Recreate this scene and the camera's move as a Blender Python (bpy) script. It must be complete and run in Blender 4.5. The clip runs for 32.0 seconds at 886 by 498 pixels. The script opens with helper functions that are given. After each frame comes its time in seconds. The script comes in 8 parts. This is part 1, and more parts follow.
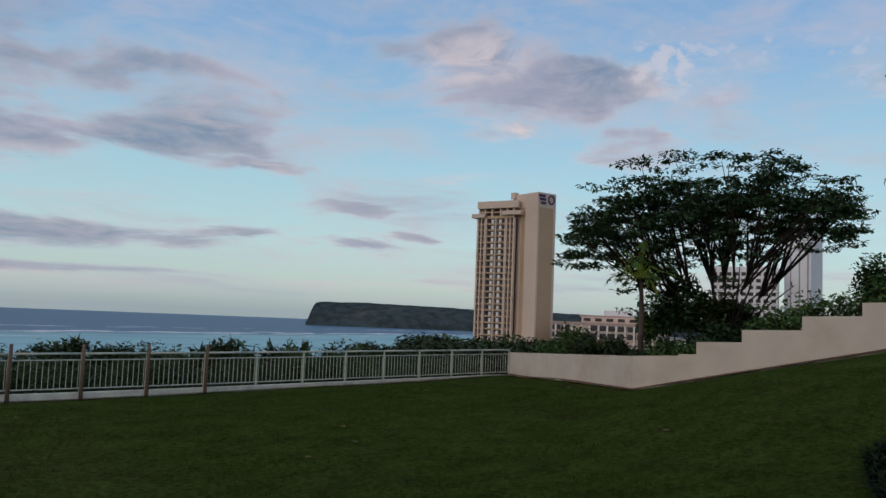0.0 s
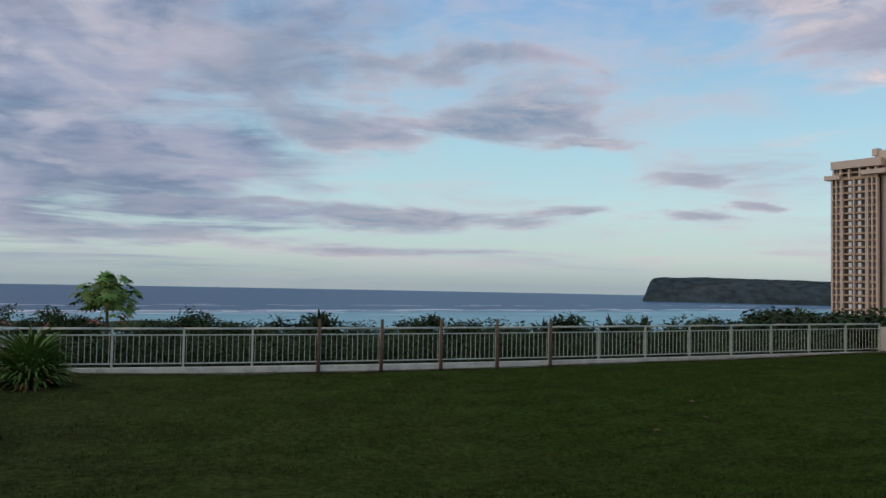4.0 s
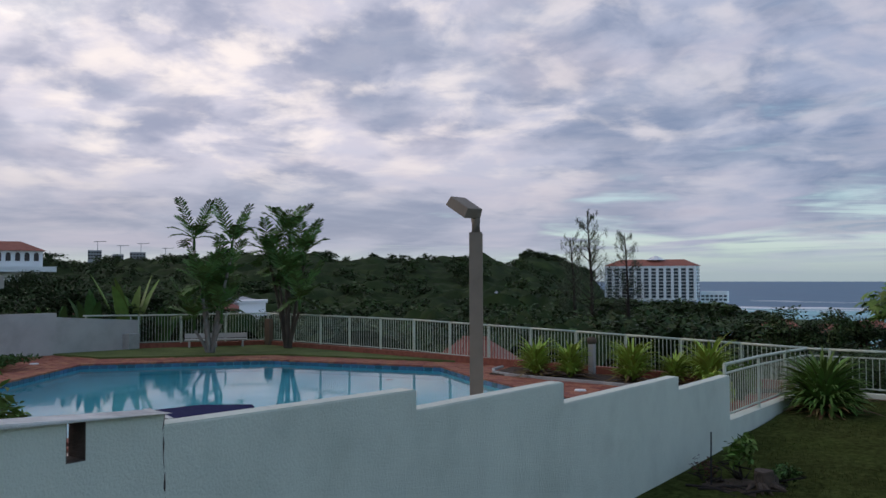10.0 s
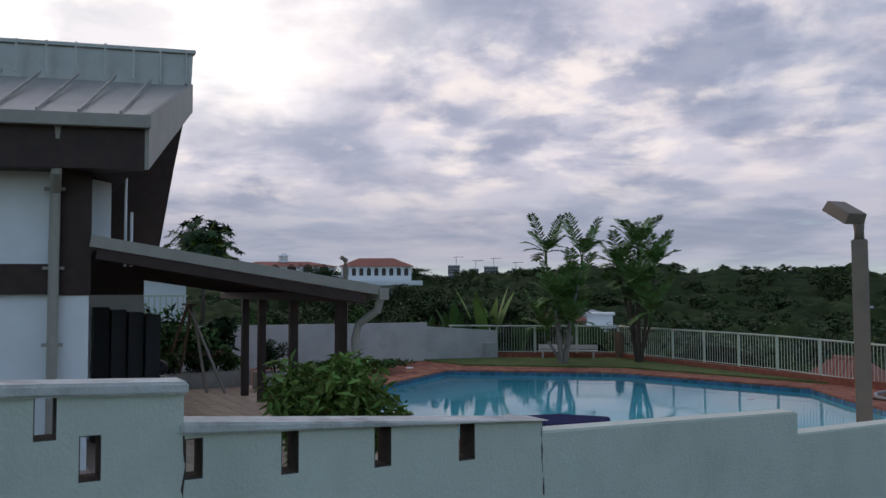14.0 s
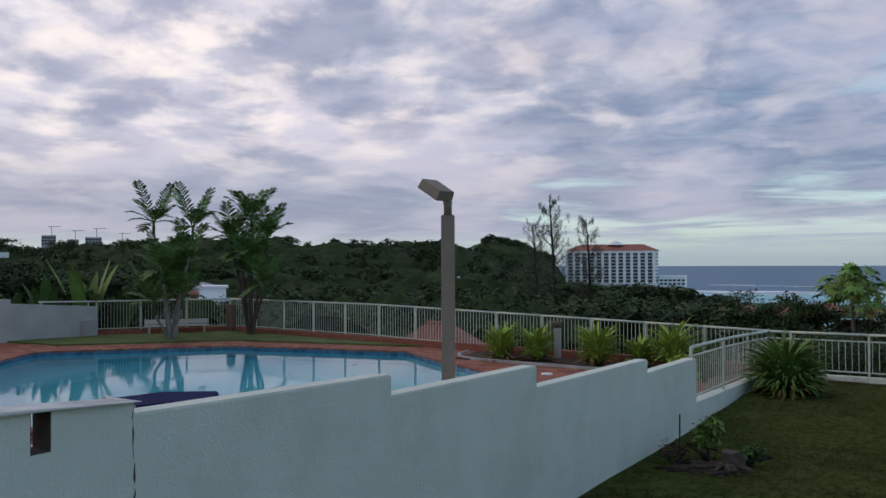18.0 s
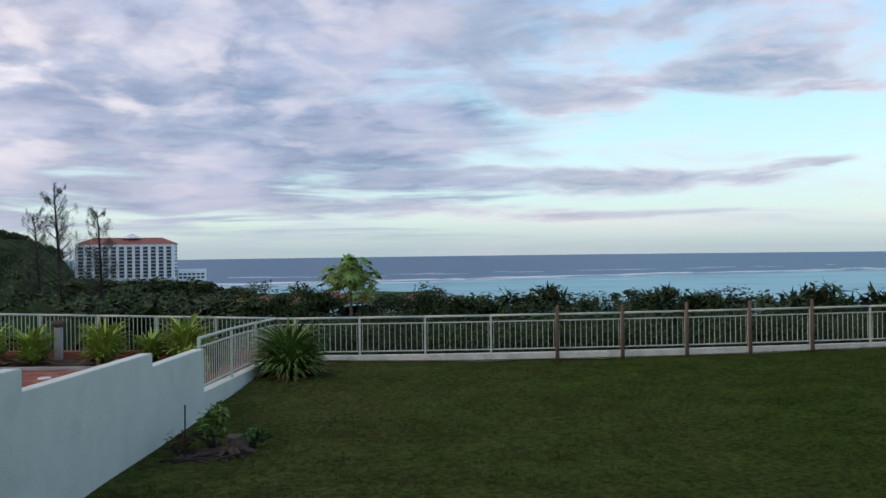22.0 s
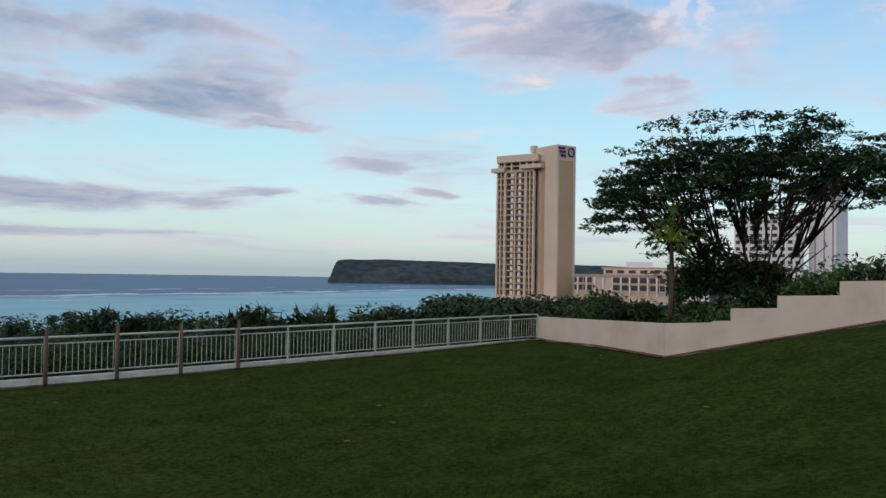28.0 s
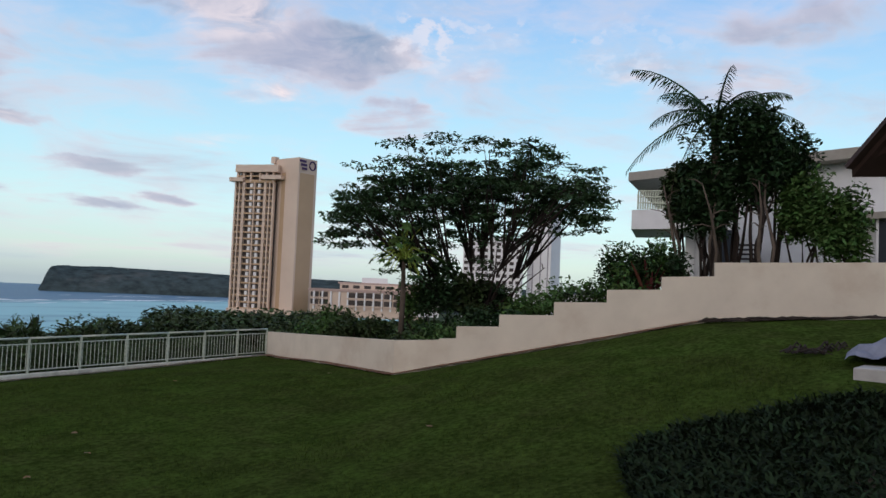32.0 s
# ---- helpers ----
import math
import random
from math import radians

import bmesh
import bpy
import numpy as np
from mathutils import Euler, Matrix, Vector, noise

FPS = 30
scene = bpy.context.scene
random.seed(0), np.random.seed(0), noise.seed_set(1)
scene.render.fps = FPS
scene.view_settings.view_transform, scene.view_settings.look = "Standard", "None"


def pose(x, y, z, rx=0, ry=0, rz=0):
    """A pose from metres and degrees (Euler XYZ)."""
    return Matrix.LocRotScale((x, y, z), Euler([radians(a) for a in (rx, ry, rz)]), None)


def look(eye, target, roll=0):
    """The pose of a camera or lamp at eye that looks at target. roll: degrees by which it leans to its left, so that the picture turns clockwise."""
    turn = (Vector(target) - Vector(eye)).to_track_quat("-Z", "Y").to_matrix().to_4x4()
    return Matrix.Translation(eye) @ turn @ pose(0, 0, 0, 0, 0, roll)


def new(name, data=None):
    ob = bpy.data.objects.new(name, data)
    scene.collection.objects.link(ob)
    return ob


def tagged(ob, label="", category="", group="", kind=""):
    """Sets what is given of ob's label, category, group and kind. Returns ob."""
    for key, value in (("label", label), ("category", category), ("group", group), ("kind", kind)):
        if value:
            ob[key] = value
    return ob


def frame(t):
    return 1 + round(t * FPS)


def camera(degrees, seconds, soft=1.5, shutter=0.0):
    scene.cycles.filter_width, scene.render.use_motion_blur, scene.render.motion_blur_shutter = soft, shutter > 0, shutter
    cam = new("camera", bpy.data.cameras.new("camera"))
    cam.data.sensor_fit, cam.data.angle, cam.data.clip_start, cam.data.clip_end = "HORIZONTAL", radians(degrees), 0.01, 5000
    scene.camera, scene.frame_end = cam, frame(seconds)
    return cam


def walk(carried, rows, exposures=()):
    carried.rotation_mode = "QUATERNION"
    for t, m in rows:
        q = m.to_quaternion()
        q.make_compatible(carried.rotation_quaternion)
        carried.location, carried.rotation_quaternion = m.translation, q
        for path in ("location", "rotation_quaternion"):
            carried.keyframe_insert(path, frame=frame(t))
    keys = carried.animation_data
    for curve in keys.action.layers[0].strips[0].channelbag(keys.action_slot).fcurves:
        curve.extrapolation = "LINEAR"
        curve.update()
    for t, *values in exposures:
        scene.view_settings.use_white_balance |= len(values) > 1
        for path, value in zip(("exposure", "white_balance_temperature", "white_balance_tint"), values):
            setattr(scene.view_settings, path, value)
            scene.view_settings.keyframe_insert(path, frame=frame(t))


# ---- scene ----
cam = camera(57.0, 32.0)
# seconds, eye x y z in metres, yaw, pitch, roll in degrees
ROWS = [
    (0.0, -0.431, 0.093, 0.143, -37.81, 4.81, -2.32),
    (0.5, -0.400, 0.130, 0.120, -34.85, 4.52, -2.05),
    (1.0, -0.378, 0.154, 0.101, -31.49, 4.20, -1.76),
    (1.5, -0.376, 0.155, 0.089, -29.16, 3.79, -1.89),
    (2.0, -0.389, 0.145, 0.081, -26.03, 3.30, -1.24),
    (2.5, -0.413, 0.133, 0.074, -22.94, 2.94, -0.66),
    (3.0, -0.447, 0.127, 0.068, -19.55, 2.79, -0.20),
    (3.5, -0.490, 0.136, 0.062, -16.66, 2.63, -0.67),
    (5.5, -0.541, 0.169, 0.057, -9.50, 2.10, -1.38),
    (6.0, -0.592, 0.231, 0.054, -6.42, 1.79, -1.12),
    (6.5, -0.651, 0.314, 0.058, -1.02, 1.72, -0.09),
    (7.0, -0.713, 0.422, 0.088, 4.45, 2.04, -0.47),
    (7.5, -0.734, 0.559, 0.145, 12.32, 1.98, 1.01),
    (8.0, -0.761, 0.931, 0.241, 19.83, 2.69, 1.40),
    (8.5, -0.885, 1.029, 0.571, 27.97, 1.71, 2.14),
    (9.0, -0.863, 0.980, 0.633, 29.25, 0.82, 2.03),
    (9.5, -0.831, 0.925, 0.648, 31.47, 0.90, 1.15),
    (10.0, -0.842, 0.865, 0.637, 36.49, 1.85, 0.19),
    (10.5, -0.894, 0.827, 0.626, 40.30, 2.73, -0.58),
    (11.0, -0.956, 0.811, 0.620, 43.70, 3.08, -1.07),
    (11.5, -0.976, 0.778, 0.598, 47.44, 2.67, -0.33),
    (12.0, -0.966, 0.750, 0.624, 52.17, 2.23, -0.88),
    (12.5, -0.960, 0.740, 0.636, 56.51, 2.60, 0.25),
    (13.0, -0.961, 0.738, 0.636, 58.75, 2.75, 0.10),
    (13.5, -0.953, 0.726, 0.636, 60.43, 2.79, 0.25),
    (15.5, -0.941, 0.690, 0.638, 57.59, 3.64, 0.75),
    (16.0, -0.983, 0.655, 0.638, 54.11, 3.37, 1.10),
    (16.5, -1.026, 0.698, 0.629, 49.15, 2.73, 0.92),
    (17.0, -1.043, 0.797, 0.628, 45.34, 2.20, 1.38),
    (17.5, -1.049, 0.853, 0.628, 39.54, 1.40, 1.03),
    (18.0, -1.034, 0.913, 0.618, 33.81, 0.79, 0.29),
    (18.5, -1.027, 0.955, 0.612, 29.34, 0.27, 0.94),
    (19.0, -1.017, 0.985, 0.608, 26.65, 0.02, 0.95),
    (19.5, -0.981, 0.998, 0.607, 23.32, 0.23, 1.03),
    (20.0, -0.943, 0.964, 0.602, 17.96, 0.47, 0.62),
    (20.5, -0.900, 0.910, 0.602, 11.67, 0.85, -0.45),
    (21.0, -0.859, 0.880, 0.592, 5.89, 0.56, 0.15),
    (21.5, -0.818, 0.869, 0.586, 2.89, 0.24, 0.50),
    (22.0, -0.779, 0.848, 0.586, 1.01, 0.03, 0.74),
    (22.5, -0.732, 0.811, 0.585, -2.53, -0.28, -0.00),
    (23.0, -0.658, 0.768, 0.588, -6.05, -0.36, -0.65),
    (23.5, -0.555, 0.746, 0.576, -10.04, -0.04, -0.44),
    (24.0, -0.459, 0.724, 0.562, -14.44, 0.09, -0.58),
    (24.5, -0.406, 0.676, 0.557, -18.45, 0.28, -0.54),
    (25.0, -0.403, 0.603, 0.563, -22.02, 0.68, -1.18),
    (25.5, -0.438, 0.515, 0.582, -24.40, 0.92, -1.47),
    (27.5, -0.491, 0.433, 0.609, -32.96, 1.39, -0.43),
    (28.0, -0.532, 0.387, 0.630, -36.32, 1.61, -0.91),
    (28.5, -0.548, 0.380, 0.636, -39.05, 1.69, -0.64),
    (29.0, -0.532, 0.409, 0.637, -41.45, 1.93, -0.96),
    (29.5, -0.477, 0.464, 0.633, -43.50, 2.21, -1.53),
    (30.0, -0.380, 0.533, 0.635, -45.26, 2.30, -1.61),
    (30.5, -0.264, 0.602, 0.639, -46.90, 2.60, -1.81),
    (31.0, -0.138, 0.678, 0.647, -49.95, 2.73, -1.92),
    (31.5, -0.009, 0.743, 0.652, -52.39, 2.94, -2.46),
    (32.0, 0.119, 0.802, 0.651, -54.64, 3.13, -2.45),
]
walk(cam, [(t, pose(x, y, z, 90 + pitch, roll, yaw)) for t, x, y, z, yaw, pitch, roll in ROWS],
     [(0.0, -0.25), (4.0, -0.15), (7.0, 0.15), (9.0, 0.1), (11.0, 0.0), (17.0, -0.02), (19.0, 0.2), (22.0, 0.35), (25.0, 0.1), (28.0, 0.1), (32.0, 0.2)])

# ---------- light ----------
EYE = Vector((-0.7, 0.7, 0.6))
SEA = -40.0


def polar(az, dist, el=None):
    """A place by bearing (degrees right of +y), distance and, if given, elevation from the eye."""
    a = radians(az)
    z = EYE.z + dist * math.tan(radians(el)) if el is not None else 0.0
    return Vector((EYE.x + dist * math.sin(a), EYE.y + dist * math.cos(a), z))


world = bpy.data.worlds.new("evening_sky")
scene.world = world
world.use_nodes = True
wn, wl = world.node_tree.nodes, world.node_tree.links
wn.clear()


def wmath(op, a, b=None, c=None, clamp=False):
    n = wn.new("ShaderNodeMath")
    n.operation, n.use_clamp = op, clamp
    for i, v in enumerate((a, b, c)):
        if v is None:
            continue
        if isinstance(v, (int, float)):
            n.inputs[i].default_value = v
        else:
            wl.new(v, n.inputs[i])
    return n.outputs[0]


def wramp(fac, stops):
    n = wn.new("ShaderNodeValToRGB")
    els = n.color_ramp.elements
    for i, (p, c) in enumerate(stops):
        e = els[i] if i < 2 else els.new(p)
        e.position, e.color = p, (*c, 1)
    wl.new(fac, n.inputs[0])
    return n.outputs[0]


def wmix(fac, a, b):
    n = wn.new("ShaderNodeMix")
    n.data_type = "RGBA"
    for sock, v in ((n.inputs[0], fac), (n.inputs[6], a), (n.inputs[7], b)):
        if isinstance(v, (int, float)):
            sock.default_value = v
        elif isinstance(v, tuple):
            sock.default_value = (*v, 1)
        else:
            wl.new(v, sock)
    return n.outputs[2]


SUN_AZ, SUN_EL = -100.0, 15.0
sky = wn.new("ShaderNodeTexSky")
sky.sky_type, sky.sun_disc = "NISHITA", False
sky.sun_elevation, sky.sun_rotation = radians(SUN_EL), radians(SUN_AZ)
sky.air_density, sky.dust_density, sky.ozone_density = 1.0, 0.4, 2.0
coord = wn.new("ShaderNodeTexCoord").outputs["Generated"]
sep = wn.new("ShaderNodeSeparateXYZ")
wl.new(coord, sep.inputs[0])
dx, dy, dz = sep.outputs
azim = wmath("MULTIPLY", wmath("ARCTAN2", dx, dy), 57.2958)
elev = wmath("MULTIPLY", wmath("ARCSINE", dz), 57.2958)
# bearing and a height that widens overhead, so that clouds flatten towards the horizon
flatc = wn.new("ShaderNodeCombineXYZ")
wl.new(wmath("MULTIPLY", azim, 0.10), flatc.inputs[0])
wl.new(wmath("MULTIPLY", wmath("LOGARITHM", wmath("MULTIPLY_ADD", wmath("MAXIMUM", elev, 0.0), 0.2, 1.0), 2.71828), 3.2), flatc.inputs[1])


def gnoise(scale, detail, rough, dist, offset, stretch=(1, 1, 1), colour=False):
    """Cloud noise over bearing and height."""
    m = wn.new("ShaderNodeMapping")
    m.inputs["Location"].default_value, m.inputs["Scale"].default_value = offset, stretch
    wl.new(flatc.outputs[0], m.inputs[0])
    n = wn.new("ShaderNodeTexNoise")
    n.inputs["Scale"].default_value, n.inputs["Detail"].default_value = scale, detail
    n.inputs["Roughness"].default_value, n.inputs["Distortion"].default_value = rough, dist
    wl.new(m.outputs[0], n.inputs[0])
    return n.outputs[1 if colour else 0]


def wspan(v, lo, hi, to0=0.0, to1=1.0, soft=True):
    n = wn.new("ShaderNodeMapRange")
    n.interpolation_type = "SMOOTHSTEP" if soft else "LINEAR"
    for i, x in enumerate((lo, hi, to0, to1)):
        n.inputs[i + 1].default_value = x
    wl.new(v, n.inputs[0])
    return n.outputs[0]


def wadd(*vs):
    total = vs[0]
    for v in vs[1:]:
        total = wmath("ADD", total, v)
    return total


def wmul(a, b):
    return wmath("MULTIPLY", a, b)


rag = gnoise(1.35, 10, 0.56, 0.9, (4.0, 1.0, 0), (0.55, 1.05, 1))
fine = gnoise(4.0, 7, 0.60, 0.8, (7.0, 2.0, 0), (0.55, 1.0, 1))
soft = gnoise(0.75, 4, 0.5, 0.3, (8.0, 3.0, 0))
warp = wn.new("ShaderNodeSeparateXYZ")
wl.new(gnoise(1.1, 5, 0.55, 0.0, (2.0, 5.0, 0), colour=True), warp.inputs[0])
waz = wadd(azim, wmul(wmath("SUBTRACT", warp.outputs[0], 0.5), 15.0))
wel = wadd(elev, wmul(wmath("SUBTRACT", warp.outputs[1], 0.5), wmath("MULTIPLY_ADD", elev, 0.42, 0.7)))


def ellipses(rows):
    """The highest of several soft ellipses: bearing, elevation, half width, half height, weight."""
    best = None
    for a_, e_, w_, h_, k_ in rows:
        qa = wmath("POWER", wmath("DIVIDE", wmath("SUBTRACT", waz, a_), w_), 2.0)
        qe = wmath("POWER", wmath("DIVIDE", wmath("SUBTRACT", wel, e_), h_), 2.0)
        one = wmul(wmath("MAXIMUM", wmath("SUBTRACT", 1.0, wadd(qa, qe)), 0.0), k_)
        best = one if best is None else wmath("SMOOTH_MAX", best, one, 0.5)
    return best


# cloud banks of the bay's sky
BANKS = ((-6.0, 2.9, 20.0, 0.9, 1.0), (-3.0, 5.2, 13.0, 0.9, 0.95), (-24.0, 4.2, 12.0, 0.8, 0.8), (11.0, 11.0, 13.0, 2.4, 1.0), (20.5, 12.6, 8.5, 3.2, 1.0), (17.0, 15.4, 10.0, 1.9, 0.85), (3.0, 15.0, 13.0, 4.0, 1.0), (24.0, 9.5, 4.6, 0.9, 0.95), (12.0, 4.5, 15.0, 1.25, 1.15), (23.0, 5.2, 5.0, 0.5, 0.8),
         (9.0, 2.2, 15.0, 0.6, 0.85), (31.0, 6.8, 3.4, 0.8, 0.75), (31.0, 4.85, 4.2, 0.55, 0.95), (36.0, 5.3, 2.6, 0.55, 0.9), (43.0, 16.0, 9.0, 3.6, 1.1), (47.0, 15.6, 7.0, 3.2, 1.25), (37.0, 19.4, 10.0, 2.8, 0.9),
         (51.6, 11.9, 3.9, 1.2, 0.95), (39.5, 10.0, 5.0, 0.9, 0.62), (41.8, 13.4, 4.2, 1.3, 0.9), (73.0, 15.0, 8.0, 3.4, 0.8), (67.0, 16.6, 6.0, 1.8, 0.7), (78.0, 19.0, 8.0, 3.0, 0.8))
# parts of them that the evening light still reaches
LIT = ((41.6, 13.2, 3.4, 1.2, 1.0), (38.5, 18.6, 6.5, 2.0, 0.75), (53.0, 16.4, 5.0, 2.2, 0.7), (39.5, 10.0, 5.0, 0.9, 0.8), (24.0, 9.6, 4.5, 1.0, 0.55), (8.5, 9.2, 4.0, 1.0, 0.5), (21.0, 13.0, 4.0, 1.2, 0.45), (67.0, 15.5, 5.0, 2.0, 0.8), (76.0, 15.0, 5.0, 3.0, 0.5), (12.0, 5.0, 8.0, 0.5, 0.35))
banks = ellipses(BANKS)
lobes = ellipses(LIT)
ragged = wadd(wmul(wmath("SUBTRACT", rag, 0.5), 2.3), wmul(wmath("SUBTRACT", fine, 0.5), 0.8))
east_body = wadd(wmul(banks, 1.0), wmul(ragged, wmath("MINIMUM", wmath("MULTIPLY_ADD", banks, 1.3, 0.30), 1.0)), -0.20)
puff_zone = ellipses(((53.5, 17.5, 7.0, 3.6, 1.0), (66.0, 17.5, 8.0, 3.0, 0.7)))
puffs = wmul(wspan(wadd(gnoise(7.0, 4, 0.55, 0.2, (1.0, 9.0, 0)), wmul(puff_zone, 0.16)), 0.56, 0.72), puff_zone)
east_cover = wmath("MAXIMUM", wmul(wspan(east_body, -0.12, 0.72), 0.86), wmul(puffs, 0.70))
east_thick = wspan(east_body, 0.05, 0.95)
# the broken sheet that covers the west and thins out over the bay
westness = wspan(wadd(azim, wmul(wmath("SUBTRACT", soft, 0.5), 30.0)), 26.0, -14.0)
roll_ = gnoise(1.5, 8, 0.52, 0.25, (3.0, 8.0, 0), (0.80, 0.85, 1))
band = gnoise(1.3, 9, 0.58, 0.7, (1.5, 6.0, 0), (0.40, 1.5, 1))
gap = wspan(elev, 6.5, 1.0)
sheet = wadd(wmul(wmath("SUBTRACT", roll_, 0.5), 1.2), wmul(wmath("SUBTRACT", band, 0.5), wmath("MULTIPLY_ADD", gap, 2.4, 1.4)), wmul(wmath("SUBTRACT", soft, 0.5), 1.0))
eastward = wspan(azim, -48.0, -14.0)
west_cover = wmul(wspan(wadd(sheet, wmul(westness, 1.25), wmul(wmul(gap, eastward), -0.55), wmul(wspan(azim, -25.0, -60.0), 0.40)), 0.42, 1.05), wmath("MINIMUM", wmul(westness, 3.0), 1.0))
lowfade = wspan(elev, 0.5, 2.2, 0.25, 1.0)
cover = wmul(wmath("MAXIMUM", west_cover, east_cover), lowfade)
sunward = wspan(azim, 5.0, -65.0)
# colour of the bay's clouds: grey lavender bodies, paler rosy edges, lit lobes
rosy = wspan(soft, 0.40, 0.62)
east_dark = wmix(rosy, (0.205, 0.275, 0.41), (0.31, 0.33, 0.46))
east_edge = wmix(rosy, (0.52, 0.58, 0.70), (0.68, 0.62, 0.70))
east = wmix(east_thick, east_edge, east_dark)
east = wmix(wmul(lobes, wspan(fine, 0.30, 0.62)), east, (0.88, 0.74, 0.74))
east = wmix(puffs, east, (0.74, 0.70, 0.76))
# colour of the western sheet: soft grey folds, warm where it is thin
fold = wspan(wadd(roll_, wmul(wmath("SUBTRACT", fine, 0.5), 0.22), wmul(wmath("SUBTRACT", soft, 0.5), 0.7)), 0.32, 0.66)
wd_lo = wmix(sunward, (0.150, 0.225, 0.37), (0.36, 0.385, 0.515))
wd_hi = wmix(sunward, (0.31, 0.38, 0.54), (0.73, 0.70, 0.80))
westc = wmix(fold, wd_lo, wd_hi)
glow = wspan(wadd(gnoise(2.1, 7, 0.54, 0.3, (9.0, 4.0, 0), (0.75, 0.95, 1)), wmul(wmath("SUBTRACT", fold, 0.5), 0.14)), 0.47, 0.71)
glow = wmul(wmul(glow, wspan(elev, 1.5, 8.0)), wmath("MULTIPLY_ADD", sunward, 0.72, 0.12))
westc = wmix(glow, westc, (1.08, 0.96, 0.90))
# the hidden evening sun behind the western cloud
halo = ellipses(((-84.0, 21.0, 26.0, 15.0, 1.0),))
westc = wmix(wmul(wspan(halo, 0.05, 0.85), wmath("MULTIPLY_ADD", fold, 0.45, 0.55)), westc, (1.45, 1.36, 1.30))
westc = wmix(wmul(wspan(elev, 10.0, 2.0), wmath("MULTIPLY_ADD", sunward, 0.45, 0.30)), westc, (0.31, 0.34, 0.43))
pick = wmath("DIVIDE", west_cover, wmath("MAXIMUM", wadd(west_cover, east_cover), 0.001))
cloud = wmix(pick, east, westc)
wn_gain = wn.new("ShaderNodeVectorMath")
wn_gain.operation = "SCALE"
wl.new(sky.outputs[0], wn_gain.inputs[0])
wn_gain.inputs["Scale"].default_value = 0.10
clear = wmix(0.25, wramp(dz, [(0.0, (0.36, 0.48, 0.57)), (0.035, (0.60, 0.75, 0.73)), (0.09, (0.63, 0.89, 0.92)), (0.17, (0.52, 0.84, 0.98)), (0.33, (0.31, 0.57, 0.92)), (0.8, (0.09, 0.19, 0.42))]), wn_gain.outputs[0])
out = wn.new("ShaderNodeOutputWorld")
bg = wn.new("ShaderNodeBackground")
wl.new(wmix(cover, clear, cloud), bg.inputs[0])
bg.inputs[1].default_value = 1.0
wl.new(bg.outputs[0], out.inputs[0])

sun = new("sun", bpy.data.lights.new("sun", "SUN"))
sun.data.energy, sun.data.angle, sun.data.color = 0.45, radians(24), (1.0, 0.86, 0.74)
sun.matrix_world = look((0, 0, 50), Vector((0, 0, 50)) - Vector((math.sin(radians(SUN_AZ)), math.cos(radians(SUN_AZ)), math.tan(radians(SUN_EL)))))

# ---------- materials ----------


